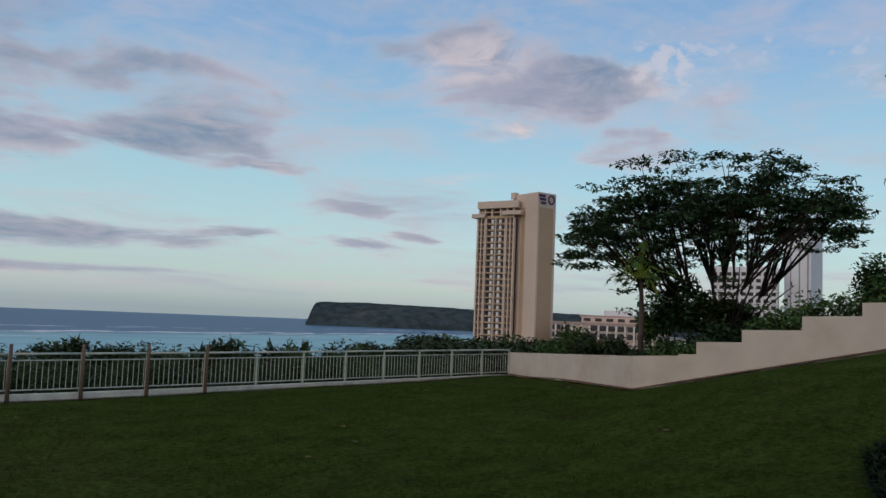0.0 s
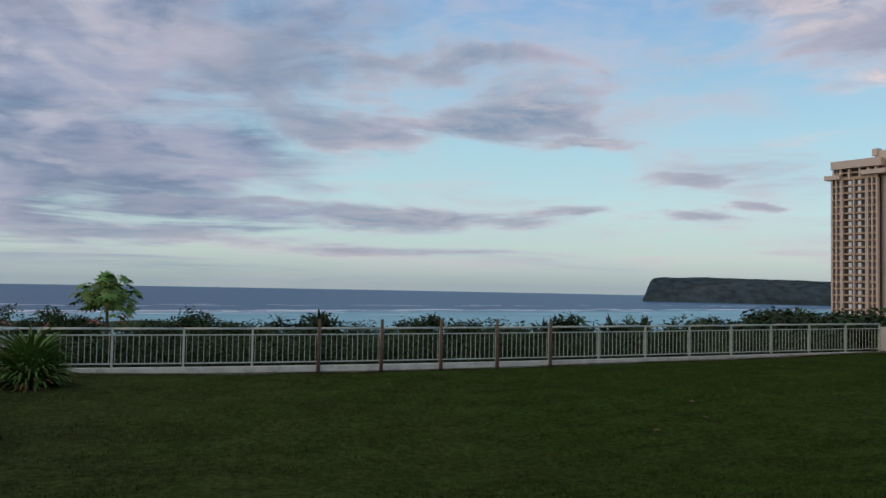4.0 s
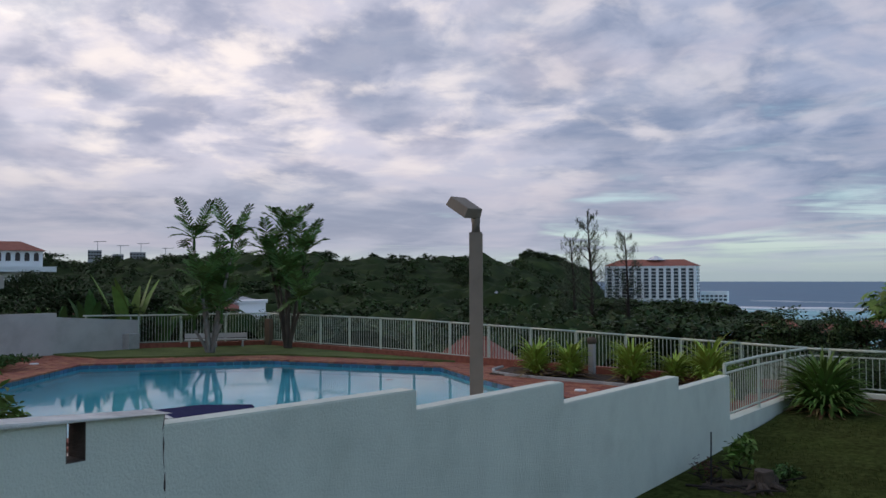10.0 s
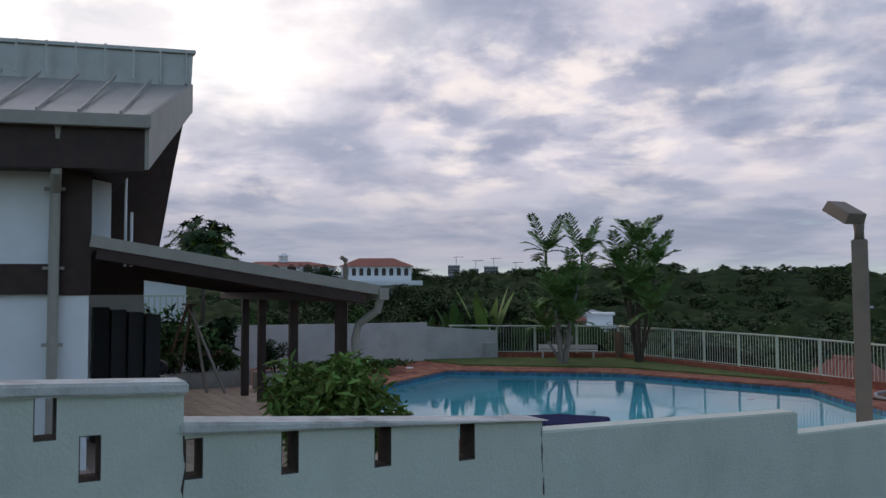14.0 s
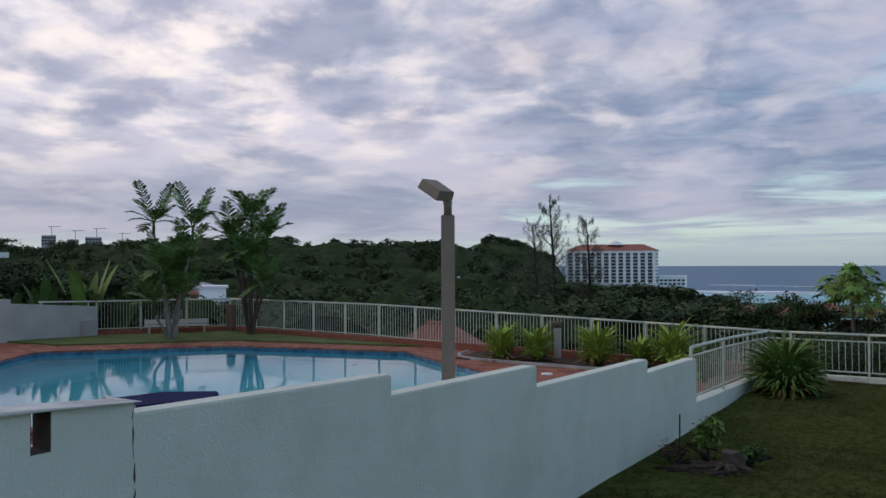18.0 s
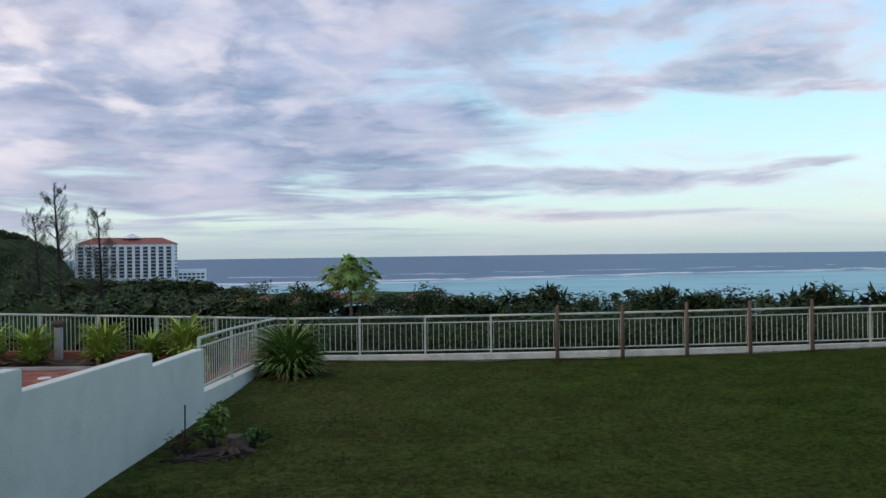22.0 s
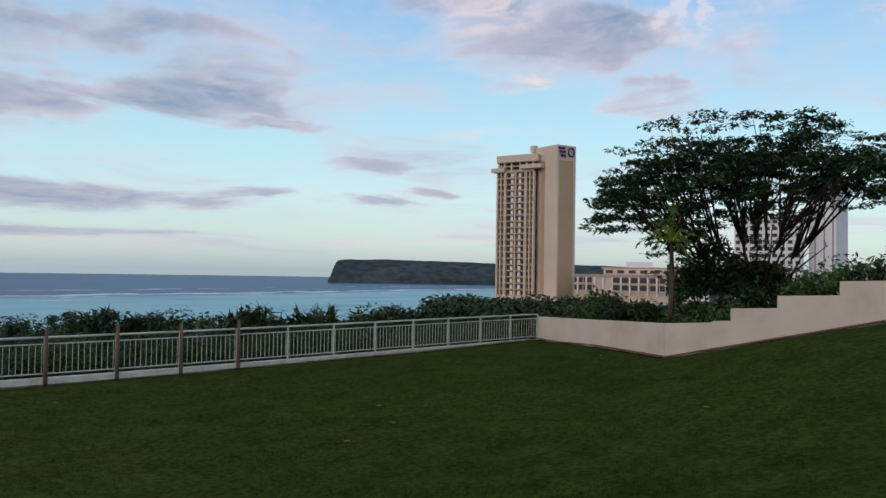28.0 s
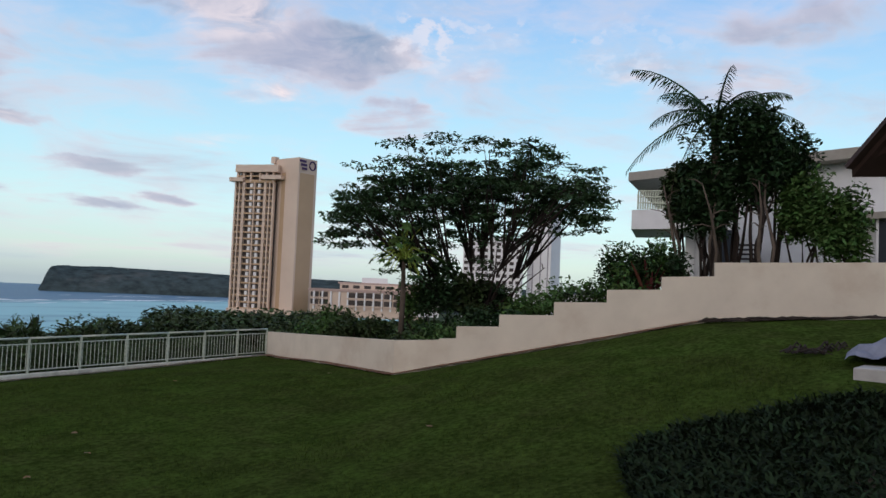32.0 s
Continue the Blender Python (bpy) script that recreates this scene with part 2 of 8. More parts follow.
def material(name, base, rough=0.7, metal=0.0, vary=0.25, scale=4.0, fine=40.0, bump=0.15, tint=None, spec=0.3, per_object=0.0, per_island=0.0, stretch=(1, 1, 1), dirt=None, dirt_scale=0.8, dirt_amount=0.5):
    """A procedural surface: base colour varied at two scales, fine relief, optional stains of their own shape."""
    m = bpy.data.materials.new(name)
    m.use_nodes = True
    nt = m.node_tree
    b = nt.nodes["Principled BSDF"]
    b.inputs["Metallic"].default_value, b.inputs["Specular IOR Level"].default_value = metal, spec
    tc = nt.nodes.new("ShaderNodeTexCoord")
    mp = nt.nodes.new("ShaderNodeMapping")
    mp.inputs["Scale"].default_value = stretch
    nt.links.new(tc.outputs["Object"], mp.inputs[0])

    def noise_(s, detail=4, rgh=0.55):
        n = nt.nodes.new("ShaderNodeTexNoise")
        n.inputs["Scale"].default_value, n.inputs["Detail"].default_value, n.inputs["Roughness"].default_value = s, detail, rgh
        nt.links.new(mp.outputs[0], n.inputs[0])
        return n.outputs[0]

    def mix_(fac, a, c, blend="MIX"):
        n = nt.nodes.new("ShaderNodeMix")
        n.data_type, n.blend_type = "RGBA", blend
        for sock, v in ((n.inputs[0], fac), (n.inputs[6], a), (n.inputs[7], c)):
            if isinstance(v, (int, float)):
                sock.default_value = v
            elif isinstance(v, tuple):
                sock.default_value = (*v, 1)
            else:
                nt.links.new(v, sock)
        return n.outputs[2]

    def span_(v, lo, hi):
        n = nt.nodes.new("ShaderNodeMapRange")
        n.inputs[1].default_value, n.inputs[2].default_value = lo, hi
        nt.links.new(v, n.inputs[0])
        return n.outputs[0]

    other = tint or tuple(c * (1 - vary) for c in base)
    light = tuple(min(1, c * (1 + vary * 0.5)) for c in base)
    col = mix_(span_(noise_(scale), 0.3, 0.7), light, other)
    fn = noise_(fine, 3, 0.6)
    col = mix_(mix_val(nt, fn, vary), col, tuple(c * 0.6 for c in base))
    if dirt:
        col = mix_(mix_val(nt, span_(noise_(dirt_scale, 6, 0.65), 0.52, 0.72), dirt_amount), col, dirt)
    if per_object or per_island:
        if per_object:
            rnd = nt.nodes.new("ShaderNodeObjectInfo").outputs["Random"]
        else:
            rnd = nt.nodes.new("ShaderNodeNewGeometry").outputs["Random Per Island"]
        hsv = nt.nodes.new("ShaderNodeHueSaturation")
        amount = per_object or per_island
        mr = nt.nodes.new("ShaderNodeMapRange")
        mr.inputs[3].default_value, mr.inputs[4].default_value = 1 - amount, 1 + amount
        nt.links.new(rnd, mr.inputs[0])
        nt.links.new(mr.outputs[0], hsv.inputs["Value"])
        mh = nt.nodes.new("ShaderNodeMapRange")
        mh.inputs[3].default_value, mh.inputs[4].default_value = 0.5 - amount * 0.06, 0.5 + amount * 0.05
        nt.links.new(rnd, mh.inputs[0])
        nt.links.new(mh.outputs[0], hsv.inputs["Hue"])
        nt.links.new(col, hsv.inputs["Color"])
        col = hsv.outputs[0]
    nt.links.new(col, b.inputs["Base Color"])
    rr = nt.nodes.new("ShaderNodeMapRange")
    rr.inputs[3].default_value, rr.inputs[4].default_value = max(0.02, rough - 0.1), min(1, rough + 0.1)
    nt.links.new(fn, rr.inputs[0])
    nt.links.new(rr.outputs[0], b.inputs["Roughness"])
    if bump:
        bp = nt.nodes.new("ShaderNodeBump")
        bp.inputs["Strength"].default_value, bp.inputs["Distance"].default_value = bump, 0.02
        nt.links.new(fn, bp.inputs["Height"])
        nt.links.new(bp.outputs[0], b.inputs["Normal"])
    return m


def mix_val(nt, v, k):
    n = nt.nodes.new("ShaderNodeMath")
    n.operation = "MULTIPLY"
    nt.links.new(v, n.inputs[0])
    n.inputs[1].default_value = k
    return n.outputs[0]


M = {}
M["lawn"] = material("lawn_grass", (0.040, 0.068, 0.013), 0.95, vary=0.35, scale=0.7, fine=30, bump=0.9, tint=(0.045, 0.060, 0.016), spec=0.0, dirt=(0.056, 0.056, 0.023), dirt_scale=1.6, dirt_amount=0.35)
M["blade"] = material("grass_blade", (0.062, 0.098, 0.020), 0.9, vary=0.3, scale=2, bump=0, spec=0.0, per_island=0.18)
for key_ in ("lawn", "blade"):
    # browner, lighter grass towards the garden wall, greener up the slope
    t_ = M[key_].node_tree
    b_ = t_.nodes["Principled BSDF"]
    c_ = t_.nodes.new("ShaderNodeTexCoord")
    s_ = t_.nodes.new("ShaderNodeSeparateXYZ")
    t_.links.new(c_.outputs["Object"], s_.inputs[0])
    n_ = t_.nodes.new("ShaderNodeTexNoise")
    n_.inputs["Scale"].default_value, n_.inputs["Detail"].default_value = 0.45, 5
    t_.links.new(c_.outputs["Object"], n_.inputs[0])
    a_ = t_.nodes.new("ShaderNodeMath")
    a_.operation = "MULTIPLY_ADD"
    t_.links.new(n_.outputs[0], a_.inputs[0])
    a_.inputs[1].default_value = -14.0
    t_.links.new(s_.outputs[0], a_.inputs[2])
    r_ = t_.nodes.new("ShaderNodeMapRange")
    for i_, v_ in ((1, 0.0), (2, -12.5), (3, 0.0), (4, 0.60)):
        r_.inputs[i_].default_value = v_
    t_.links.new(a_.outputs[0], r_.inputs[0])
    m_ = t_.nodes.new("ShaderNodeMix")
    m_.data_type = "RGBA"
    t_.links.new(r_.outputs[0], m_.inputs[0])
    t_.links.new(b_.inputs["Base Color"].links[0].from_socket, m_.inputs[6])
    # brown of the grass, lightened so the colour carries brighter exposure there
    m_.inputs[7].default_value = (0.082, 0.086, 0.030, 1)
    # tufts and thin spots at two sizes
    col_ = m_.outputs[2]
    for size_, lo_, hi_ in ((9.0, 0.52, 1.30), (1.3, 0.76, 1.12)):
        tuft_ = t_.nodes.new("ShaderNodeTexNoise")
        tuft_.inputs["Scale"].default_value, tuft_.inputs["Detail"].default_value, tuft_.inputs["Roughness"].default_value = size_, 7, 0.68
        t_.links.new(c_.outputs["Object"], tuft_.inputs[0])
        span_ = t_.nodes.new("ShaderNodeMapRange")
        for i_, v_ in ((1, 0.36), (2, 0.64), (3, lo_), (4, hi_)):
            span_.inputs[i_].default_value = v_
        t_.links.new(tuft_.outputs[0], span_.inputs[0])
        shade_ = t_.nodes.new("ShaderNodeHueSaturation")
        t_.links.new(col_, shade_.inputs["Color"])
        t_.links.new(span_.outputs[0], shade_.inputs["Value"])
        col_ = shade_.outputs[0]
    t_.links.new(col_, b_.inputs["Base Color"])
M["wall"] = material("painted_render_pale", (0.69, 0.72, 0.62), 0.85, vary=0.08, scale=1.5, fine=45, bump=0.5, dirt=(0.45, 0.49, 0.40), dirt_scale=0.9, dirt_amount=0.40)
M["cap"] = material("weathered_cap", (0.66, 0.66, 0.62), 0.85, vary=0.25, scale=5, fine=50, bump=0.35, dirt=(0.28, 0.27, 0.25), dirt_scale=2.5, dirt_amount=0.7)
M["wall_e"] = material("painted_render_cream", (0.61, 0.55, 0.455), 0.85, vary=0.10, scale=1.0, fine=50, bump=0.25, dirt=(0.44, 0.31, 0.21), dirt_scale=0.5, dirt_amount=0.35)
M["kerb"] = material("painted_kerb", (0.70, 0.70, 0.58), 0.85, vary=0.2, scale=3, fine=50, bump=0.3, dirt=(0.26, 0.25, 0.22), dirt_scale=1.5, dirt_amount=0.6)
M["rail"] = material("white_painted_metal", (0.54, 0.59, 0.49), 0.45, vary=0.1, scale=6, bump=0.05, spec=0.4, dirt=(0.40, 0.33, 0.24), dirt_scale=6, dirt_amount=0.25)
M["wood"] = material("weathered_wood", (0.16, 0.11, 0.075), 0.85, vary=0.35, scale=6, fine=50, bump=0.4, stretch=(1, 1, 0.15))
M["darkwood"] = material("dark_brown_paint", (0.050, 0.030, 0.026), 0.55, vary=0.25, scale=4, fine=40, bump=0.15)
M["metal_roof"] = material("grey_metal_roof", (0.42, 0.41, 0.38), 0.35, metal=0.35, vary=0.12, scale=2, fine=30, bump=0.04, spec=0.5, dirt=(0.26, 0.24, 0.21), dirt_scale=1.2, dirt_amount=0.4)
M["grey_trim"] = material("grey_painted_trim", (0.34, 0.32, 0.28), 0.5, vary=0.12, scale=3, bump=0.06)
M["white_wall"] = material("white_plaster", (0.78, 0.80, 0.82), 0.85, vary=0.06, scale=1.5, bump=0.12)
M["grey_wall"] = material("grey_plaster", (0.52, 0.50, 0.47), 0.88, vary=0.12, scale=1.2, bump=0.2, dirt=(0.34, 0.31, 0.28), dirt_scale=0.6, dirt_amount=0.4)
M["brick"] = material("terracotta_paver", (0.34, 0.125, 0.075), 0.8, vary=0.3, scale=6, fine=40, bump=0.3, per_object=0.25)
M["brick_j"] = material("terracotta_paver_rest", (0.34, 0.125, 0.075), 0.8, vary=0.3, scale=6, fine=40, bump=0.3, per_island=0.25)
M["mortar"] = material("mortar", (0.24, 0.17, 0.14), 0.95, vary=0.2, scale=5, bump=0.3)
M["tile_blue"] = material("blue_pool_tile", (0.07, 0.17, 0.26), 0.25, vary=0.3, scale=6, bump=0.05, spec=0.5, per_object=0.35)
M["navy"] = material("navy_tile", (0.014, 0.018, 0.085), 0.75, vary=0.3, scale=8, bump=0.05, spec=0.05)
M["pool_in"] = material("pool_plaster", (0.10, 0.47, 0.56), 0.7, vary=0.12, scale=1, bump=0.05)
M["patio"] = material("patio_plank_tile", (0.55, 0.42, 0.31), 0.55, vary=0.15, scale=3, bump=0.1, per_object=0.15)
M["lamp_grey"] = material("bronze_grey_paint", (0.24, 0.20, 0.16), 0.55, vary=0.12, scale=4, bump=0.06, spec=0.2)
M["lens"] = material("frosted_lens", (0.55, 0.55, 0.52), 0.3, vary=0.05, bump=0)
M["soil"] = material("soil", (0.075, 0.050, 0.034), 0.95, vary=0.4, scale=6, fine=40, bump=0.8)
M["stone"] = material("grey_brown_stump", (0.12, 0.088, 0.066), 0.9, vary=0.45, scale=9, fine=40, bump=0.8)
M["red_roof"] = material("terracotta_roof", (0.33, 0.125, 0.09), 0.8, vary=0.2, scale=0.6, fine=8, bump=0.2)
M["white_far"] = material("white_paint_far", (0.78, 0.79, 0.80), 0.8, vary=0.06, scale=0.1, bump=0)
M["cream_far"] = material("cream_concrete", (0.66, 0.54, 0.44), 0.85, vary=0.08, scale=0.06, bump=0, dirt=(0.50, 0.40, 0.31), dirt_scale=0.05, dirt_amount=0.4)
M["tan_far"] = material("tan_panel", (0.50, 0.36, 0.23), 0.85, vary=0.08, scale=0.08, bump=0)
# the shade inside far openings is put into this dark colour
M["shade_far"] = material("painted_opening_shade", (0.060, 0.050, 0.048), 0.5, vary=0.3, scale=0.3, bump=0)
M["glass_far"] = material("dark_window_glass", (0.05, 0.06, 0.075), 0.15, vary=0.2, scale=0.5, bump=0, spec=0.6)
M["grey_far"] = material("grey_concrete_far", (0.36, 0.36, 0.38), 0.85, vary=0.15, scale=0.1, bump=0)
M["roof_pink"] = material("pinkish_roof_slab", (0.46, 0.35, 0.31), 0.85, vary=0.12, scale=0.08, bump=0)
M["purple"] = material("indigo_sign_paint", (0.07, 0.035, 0.12), 0.6, vary=0.1, bump=0)
M["plastic"] = material("white_plastic", (0.80, 0.80, 0.80), 0.4, vary=0.05, bump=0, spec=0.5)
M["black"] = material("black_vinyl", (0.020, 0.020, 0.024), 0.5, vary=0.2, bump=0.1)
M["tarp"] = material("grey_blue_tarp", (0.20, 0.22, 0.28), 0.7, vary=0.3, scale=3, bump=0.3)
M["concrete"] = material("pale_concrete", (0.42, 0.41, 0.39), 0.9, vary=0.2, scale=3, bump=0.3)


def leaf_material(name, base, vary=0.4, spec=0.18):
    m = material(name, base, 0.65, vary=0.2, scale=3, bump=0, spec=spec, per_island=vary)
    m.node_tree.nodes["Principled BSDF"].inputs["Transmission Weight"].default_value = 0.0
    return m


M["leaf"] = leaf_material("leaf_green", (0.065, 0.130, 0.035))
M["leaf_scrub"] = leaf_material("leaf_scrub", (0.058, 0.090, 0.030), 0.55)
M["leaf_bright"] = leaf_material("leaf_bright_green", (0.145, 0.24, 0.055), 0.4)
M["leaf_flame"] = leaf_material("leaf_flame_tree", (0.042, 0.084, 0.034), 0.45)
M["leaf_wisp"] = leaf_material("leaf_grey_green", (0.095, 0.115, 0.070), 0.4)
M["leaf_dark"] = leaf_material("leaf_dark_green", (0.022, 0.050, 0.018))
M["leaf_wood"] = leaf_material("leaf_woodland", (0.038, 0.062, 0.022), 0.55)
M["leaf_lime"] = leaf_material("leaf_lime", (0.34, 0.46, 0.085), 0.35)
M["leaf_palm"] = leaf_material("leaf_palm", (0.112, 0.190, 0.055), 0.45)
M["leaf_red"] = leaf_material("leaf_wine_red", (0.10, 0.030, 0.028), 0.4)
M["leaf_brown"] = leaf_material("leaf_dry", (0.20, 0.13, 0.055), 0.4)
M["leaf_yellow"] = leaf_material("leaf_yellow", (0.36, 0.22, 0.03), 0.3)
M["leaf_blue"] = leaf_material("leaf_blue_green_dark", (0.018, 0.030, 0.014), 0.5, 0.03)
M["bark"] = material("bark", (0.12, 0.095, 0.075), 0.9, vary=0.4, scale=8, fine=40, bump=0.6, stretch=(1, 1, 0.3))
M["bark_dark"] = material("bark_dark", (0.035, 0.026, 0.022), 0.9, vary=0.4, scale=8, bump=0.5, stretch=(1, 1, 0.3))
M["bark_pale"] = material("bark_pale", (0.27, 0.25, 0.22), 0.85, vary=0.3, scale=8, bump=0.4, stretch=(1, 1, 0.5))


def water_material(name, base, rough, bumps, dist, ior=1.33, transmission=0.0):
    m = bpy.data.materials.new(name)
    m.use_nodes = True
    nt = m.node_tree
    b = nt.nodes["Principled BSDF"]
    b.inputs["Base Color"].default_value = (*base, 1)
    b.inputs["Roughness"].default_value, b.inputs["IOR"].default_value = rough, ior
    b.inputs["Transmission Weight"].default_value = transmission
    tc = nt.nodes.new("ShaderNodeTexCoord")
    last = None
    for scale, strength in bumps:
        n = nt.nodes.new("ShaderNodeTexNoise")
        n.inputs["Scale"].default_value, n.inputs["Detail"].default_value = scale, 3
        nt.links.new(tc.outputs["Object"], n.inputs[0])
        bp = nt.nodes.new("ShaderNodeBump")
        bp.inputs["Strength"].default_value, bp.inputs["Distance"].default_value = strength, dist
        nt.links.new(n.outputs[0], bp.inputs["Height"])
        if last:
            nt.links.new(last, bp.inputs["Normal"])
        last = bp.outputs[0]
    nt.links.new(last, b.inputs["Normal"])
    return m


M["pool_water"] = water_material("pool_water", (0.75, 0.96, 1.0), 0.02, [(1.2, 0.08), (5.0, 0.05)], 0.03, ior=1.16, transmission=1.0)


# ---------- mesh helpers ----------


def mesh_object(name, verts, faces, mat, parent=None, smooth=False):
    me = bpy.data.meshes.new(name)
    me.from_pydata([tuple(v) for v in verts], [], faces)
    me.materials.append(mat)
    if smooth:
        me.polygons.foreach_set("use_smooth", [True] * len(me.polygons))
    me.update()
    ob = new(name, me)
    if parent:
        ob.parent = parent
    return ob


def part(name, bm, mat, parent=None, label="", smooth=False):
    """Links a bmesh as one mesh object under a thing or a part."""
    me = bpy.data.meshes.new(name)
    bm.to_mesh(me)
    bm.free()
    me.materials.append(mat)
    if smooth:
        me.polygons.foreach_set("use_smooth", [True] * len(me.polygons))
    ob = new(name, me)
    if parent:
        ob.parent = parent
    if label:
        ob["label"] = label
    return ob


def thing(name, label, category, at=(0, 0, 0), group="", kind="", turn=0.0):
    ob = new(name)
    ob.location, ob.rotation_euler = at, (0, 0, radians(turn))
    return tagged(ob, label, category, group, kind)


def box(bm, lo, hi, bevel=0.0):
    """A box from corner to corner, with softened edges if bevel is given."""
    lo, hi = Vector(lo), Vector(hi)
    r = bmesh.ops.create_cube(bm, size=1, matrix=Matrix.LocRotScale((lo + hi) / 2, None, hi - lo))
    if bevel:
        edges = list({e for v in r["verts"] for e in v.link_edges})
        bmesh.ops.bevel(bm, geom=edges, offset=bevel, segments=2, affect="EDGES", profile=0.6)
    return bm


def boxed(lo, hi, bevel=0.0):
    return box(bmesh.new(), lo, hi, bevel)


def beam(bm, a, b, w, h=None, bevel=0.0):
    """A square bar from a to b."""
    a, b = Vector(a), Vector(b)
    d = b - a
    m = Matrix.Translation((a + b) / 2) @ d.to_track_quat("Z", "Y").to_matrix().to_4x4() @ Matrix.Diagonal((w, h or w, d.length, 1))
    r = bmesh.ops.create_cube(bm, size=1, matrix=m)
    if bevel:
        bmesh.ops.bevel(bm, geom=list({e for v in r["verts"] for e in v.link_edges}), offset=bevel, segments=1, affect="EDGES")
    return bm


def tube(bm, pts, radii, sides=8, close=True):
    """A round, tapering limb along a line of points."""
    pts = [Vector(p) for p in pts]
    rings = []
    for i, p in enumerate(pts):
        d = (pts[min(i + 1, len(pts) - 1)] - pts[max(i - 1, 0)]).normalized()
        q = d.to_track_quat("Z", "Y")
        r = radii[i] if isinstance(radii, (list, tuple)) else radii
        rings.append([bm.verts.new(p + q @ Vector((math.cos(2 * math.pi * k / sides) * r, math.sin(2 * math.pi * k / sides) * r, 0))) for k in range(sides)])
    for a, b in zip(rings, rings[1:]):
        for k in range(sides):
            bm.faces.new((a[k], a[(k + 1) % sides], b[(k + 1) % sides], b[k]))
    if close:
        bm.faces.new(rings[0][::-1])
        bm.faces.new(rings[-1])
    return bm


def prism(bm, outline, z0, z1):
    """An upright solid over a plan outline; z1 may be a list, one for each corner."""
    n = len(outline)
    tops = z1 if isinstance(z1, (list, tuple)) else [z1] * n
    lows = z0 if isinstance(z0, (list, tuple)) else [z0] * n
    a = [bm.verts.new((x, y, z)) for (x, y), z in zip(outline, lows)]
    b = [bm.verts.new((x, y, z)) for (x, y), z in zip(outline, tops)]
    bm.faces.new(b)
    bm.faces.new(a[::-1])
    for i in range(n):
        j = (i + 1) % n
        bm.faces.new((a[i], a[j], b[j], b[i]))
    bmesh.ops.recalc_face_normals(bm, faces=bm.faces)
    return bm


def side_solid(bm, profile, along, thick):
    """A solid from an upright profile [(s, z)] laid along a plan line (origin, direction), thick to its left."""
    (ox, oy), (ux, uy) = along
    nx, ny = -uy, ux
    a = [bm.verts.new((ox + ux * s, oy + uy * s, z)) for s, z in profile]
    b = [bm.verts.new((ox + ux * s + nx * thick, oy + uy * s + ny * thick, z)) for s, z in profile]
    bm.faces.new(a)
    bm.faces.new(b[::-1])
    n = len(profile)
    for i in range(n):
        j = (i + 1) % n
        bm.faces.new((a[i], b[i], b[j], a[j]))
    bmesh.ops.recalc_face_normals(bm, faces=bm.faces)
    return bm


rng = np.random.default_rng(7)


def leaf_cloud(centres, radii, count, size, flat=0.6, droop=0.0, aspect=2.2, seed=1):
    """Vertices and faces of many small folded leaves filling soft lobes. centres, radii: arrays; count per lobe."""
    r = np.random.default_rng(seed)
    c = np.repeat(np.asarray(centres, float), count, axis=0)
    rad = np.repeat(np.asarray(radii, float).reshape(-1, 3) if np.ndim(radii) > 1 else np.asarray(radii, float)[:, None] * np.ones(3), count, axis=0)
    n = len(c)
    d = r.normal(size=(n, 3))
    d /= np.linalg.norm(d, axis=1, keepdims=True)
    p = c + d * rad * (r.random((n, 1)) ** 0.45)
    ax = d * 0.6 + r.normal(size=(n, 3)) * 0.7
    ax[:, 2] = ax[:, 2] * flat - droop
    ax /= np.linalg.norm(ax, axis=1, keepdims=True) + 1e-9
    up = r.normal(size=(n, 3)) * 0.5 + np.array([0, 0, 1.0])
    side = np.cross(ax, up)
    side /= np.linalg.norm(side, axis=1, keepdims=True) + 1e-9
    nor = np.cross(side, ax)
    L = size * (0.6 + 0.8 * r.random((n, 1)))
    W = L / aspect
    v = np.stack([p - ax * L * 0.5, p + side * W * 0.5 + nor * L * 0.06, p + ax * L * 0.5 - nor * L * 0.10, p - side * W * 0.5 + nor * L * 0.06], 1).reshape(-1, 3)
    f = np.arange(4 * n).reshape(-1, 4)
    return v, f


def leaf_mesh(name, v, f, mat, parent=None):
    me = bpy.data.meshes.new(name)
    me.vertices.add(len(v))
    me.vertices.foreach_set("co", np.ascontiguousarray(v, dtype=np.float32).ravel())
    me.loops.add(f.size)
    me.loops.foreach_set("vertex_index", np.ascontiguousarray(f, dtype=np.int32).ravel())
    me.polygons.add(len(f))
    me.polygons.foreach_set("loop_start", np.arange(0, f.size, f.shape[1], dtype=np.int32))
    me.update(calc_edges=True)
    me.materials.append(mat)
    ob = new(name, me)
    if parent:
        ob.parent = parent
    return ob


def smooth01(t):
    t = np.clip(t, 0, 1)
    return t * t * (3 - 2 * t)

# ---------- ground, sea and distance ----------
CORNER = Vector((23.67, 26.39))
BEND = Vector((18.15, 15.2))
EAST_DIR = Vector((0.396, -0.918))
DECK = -2.45


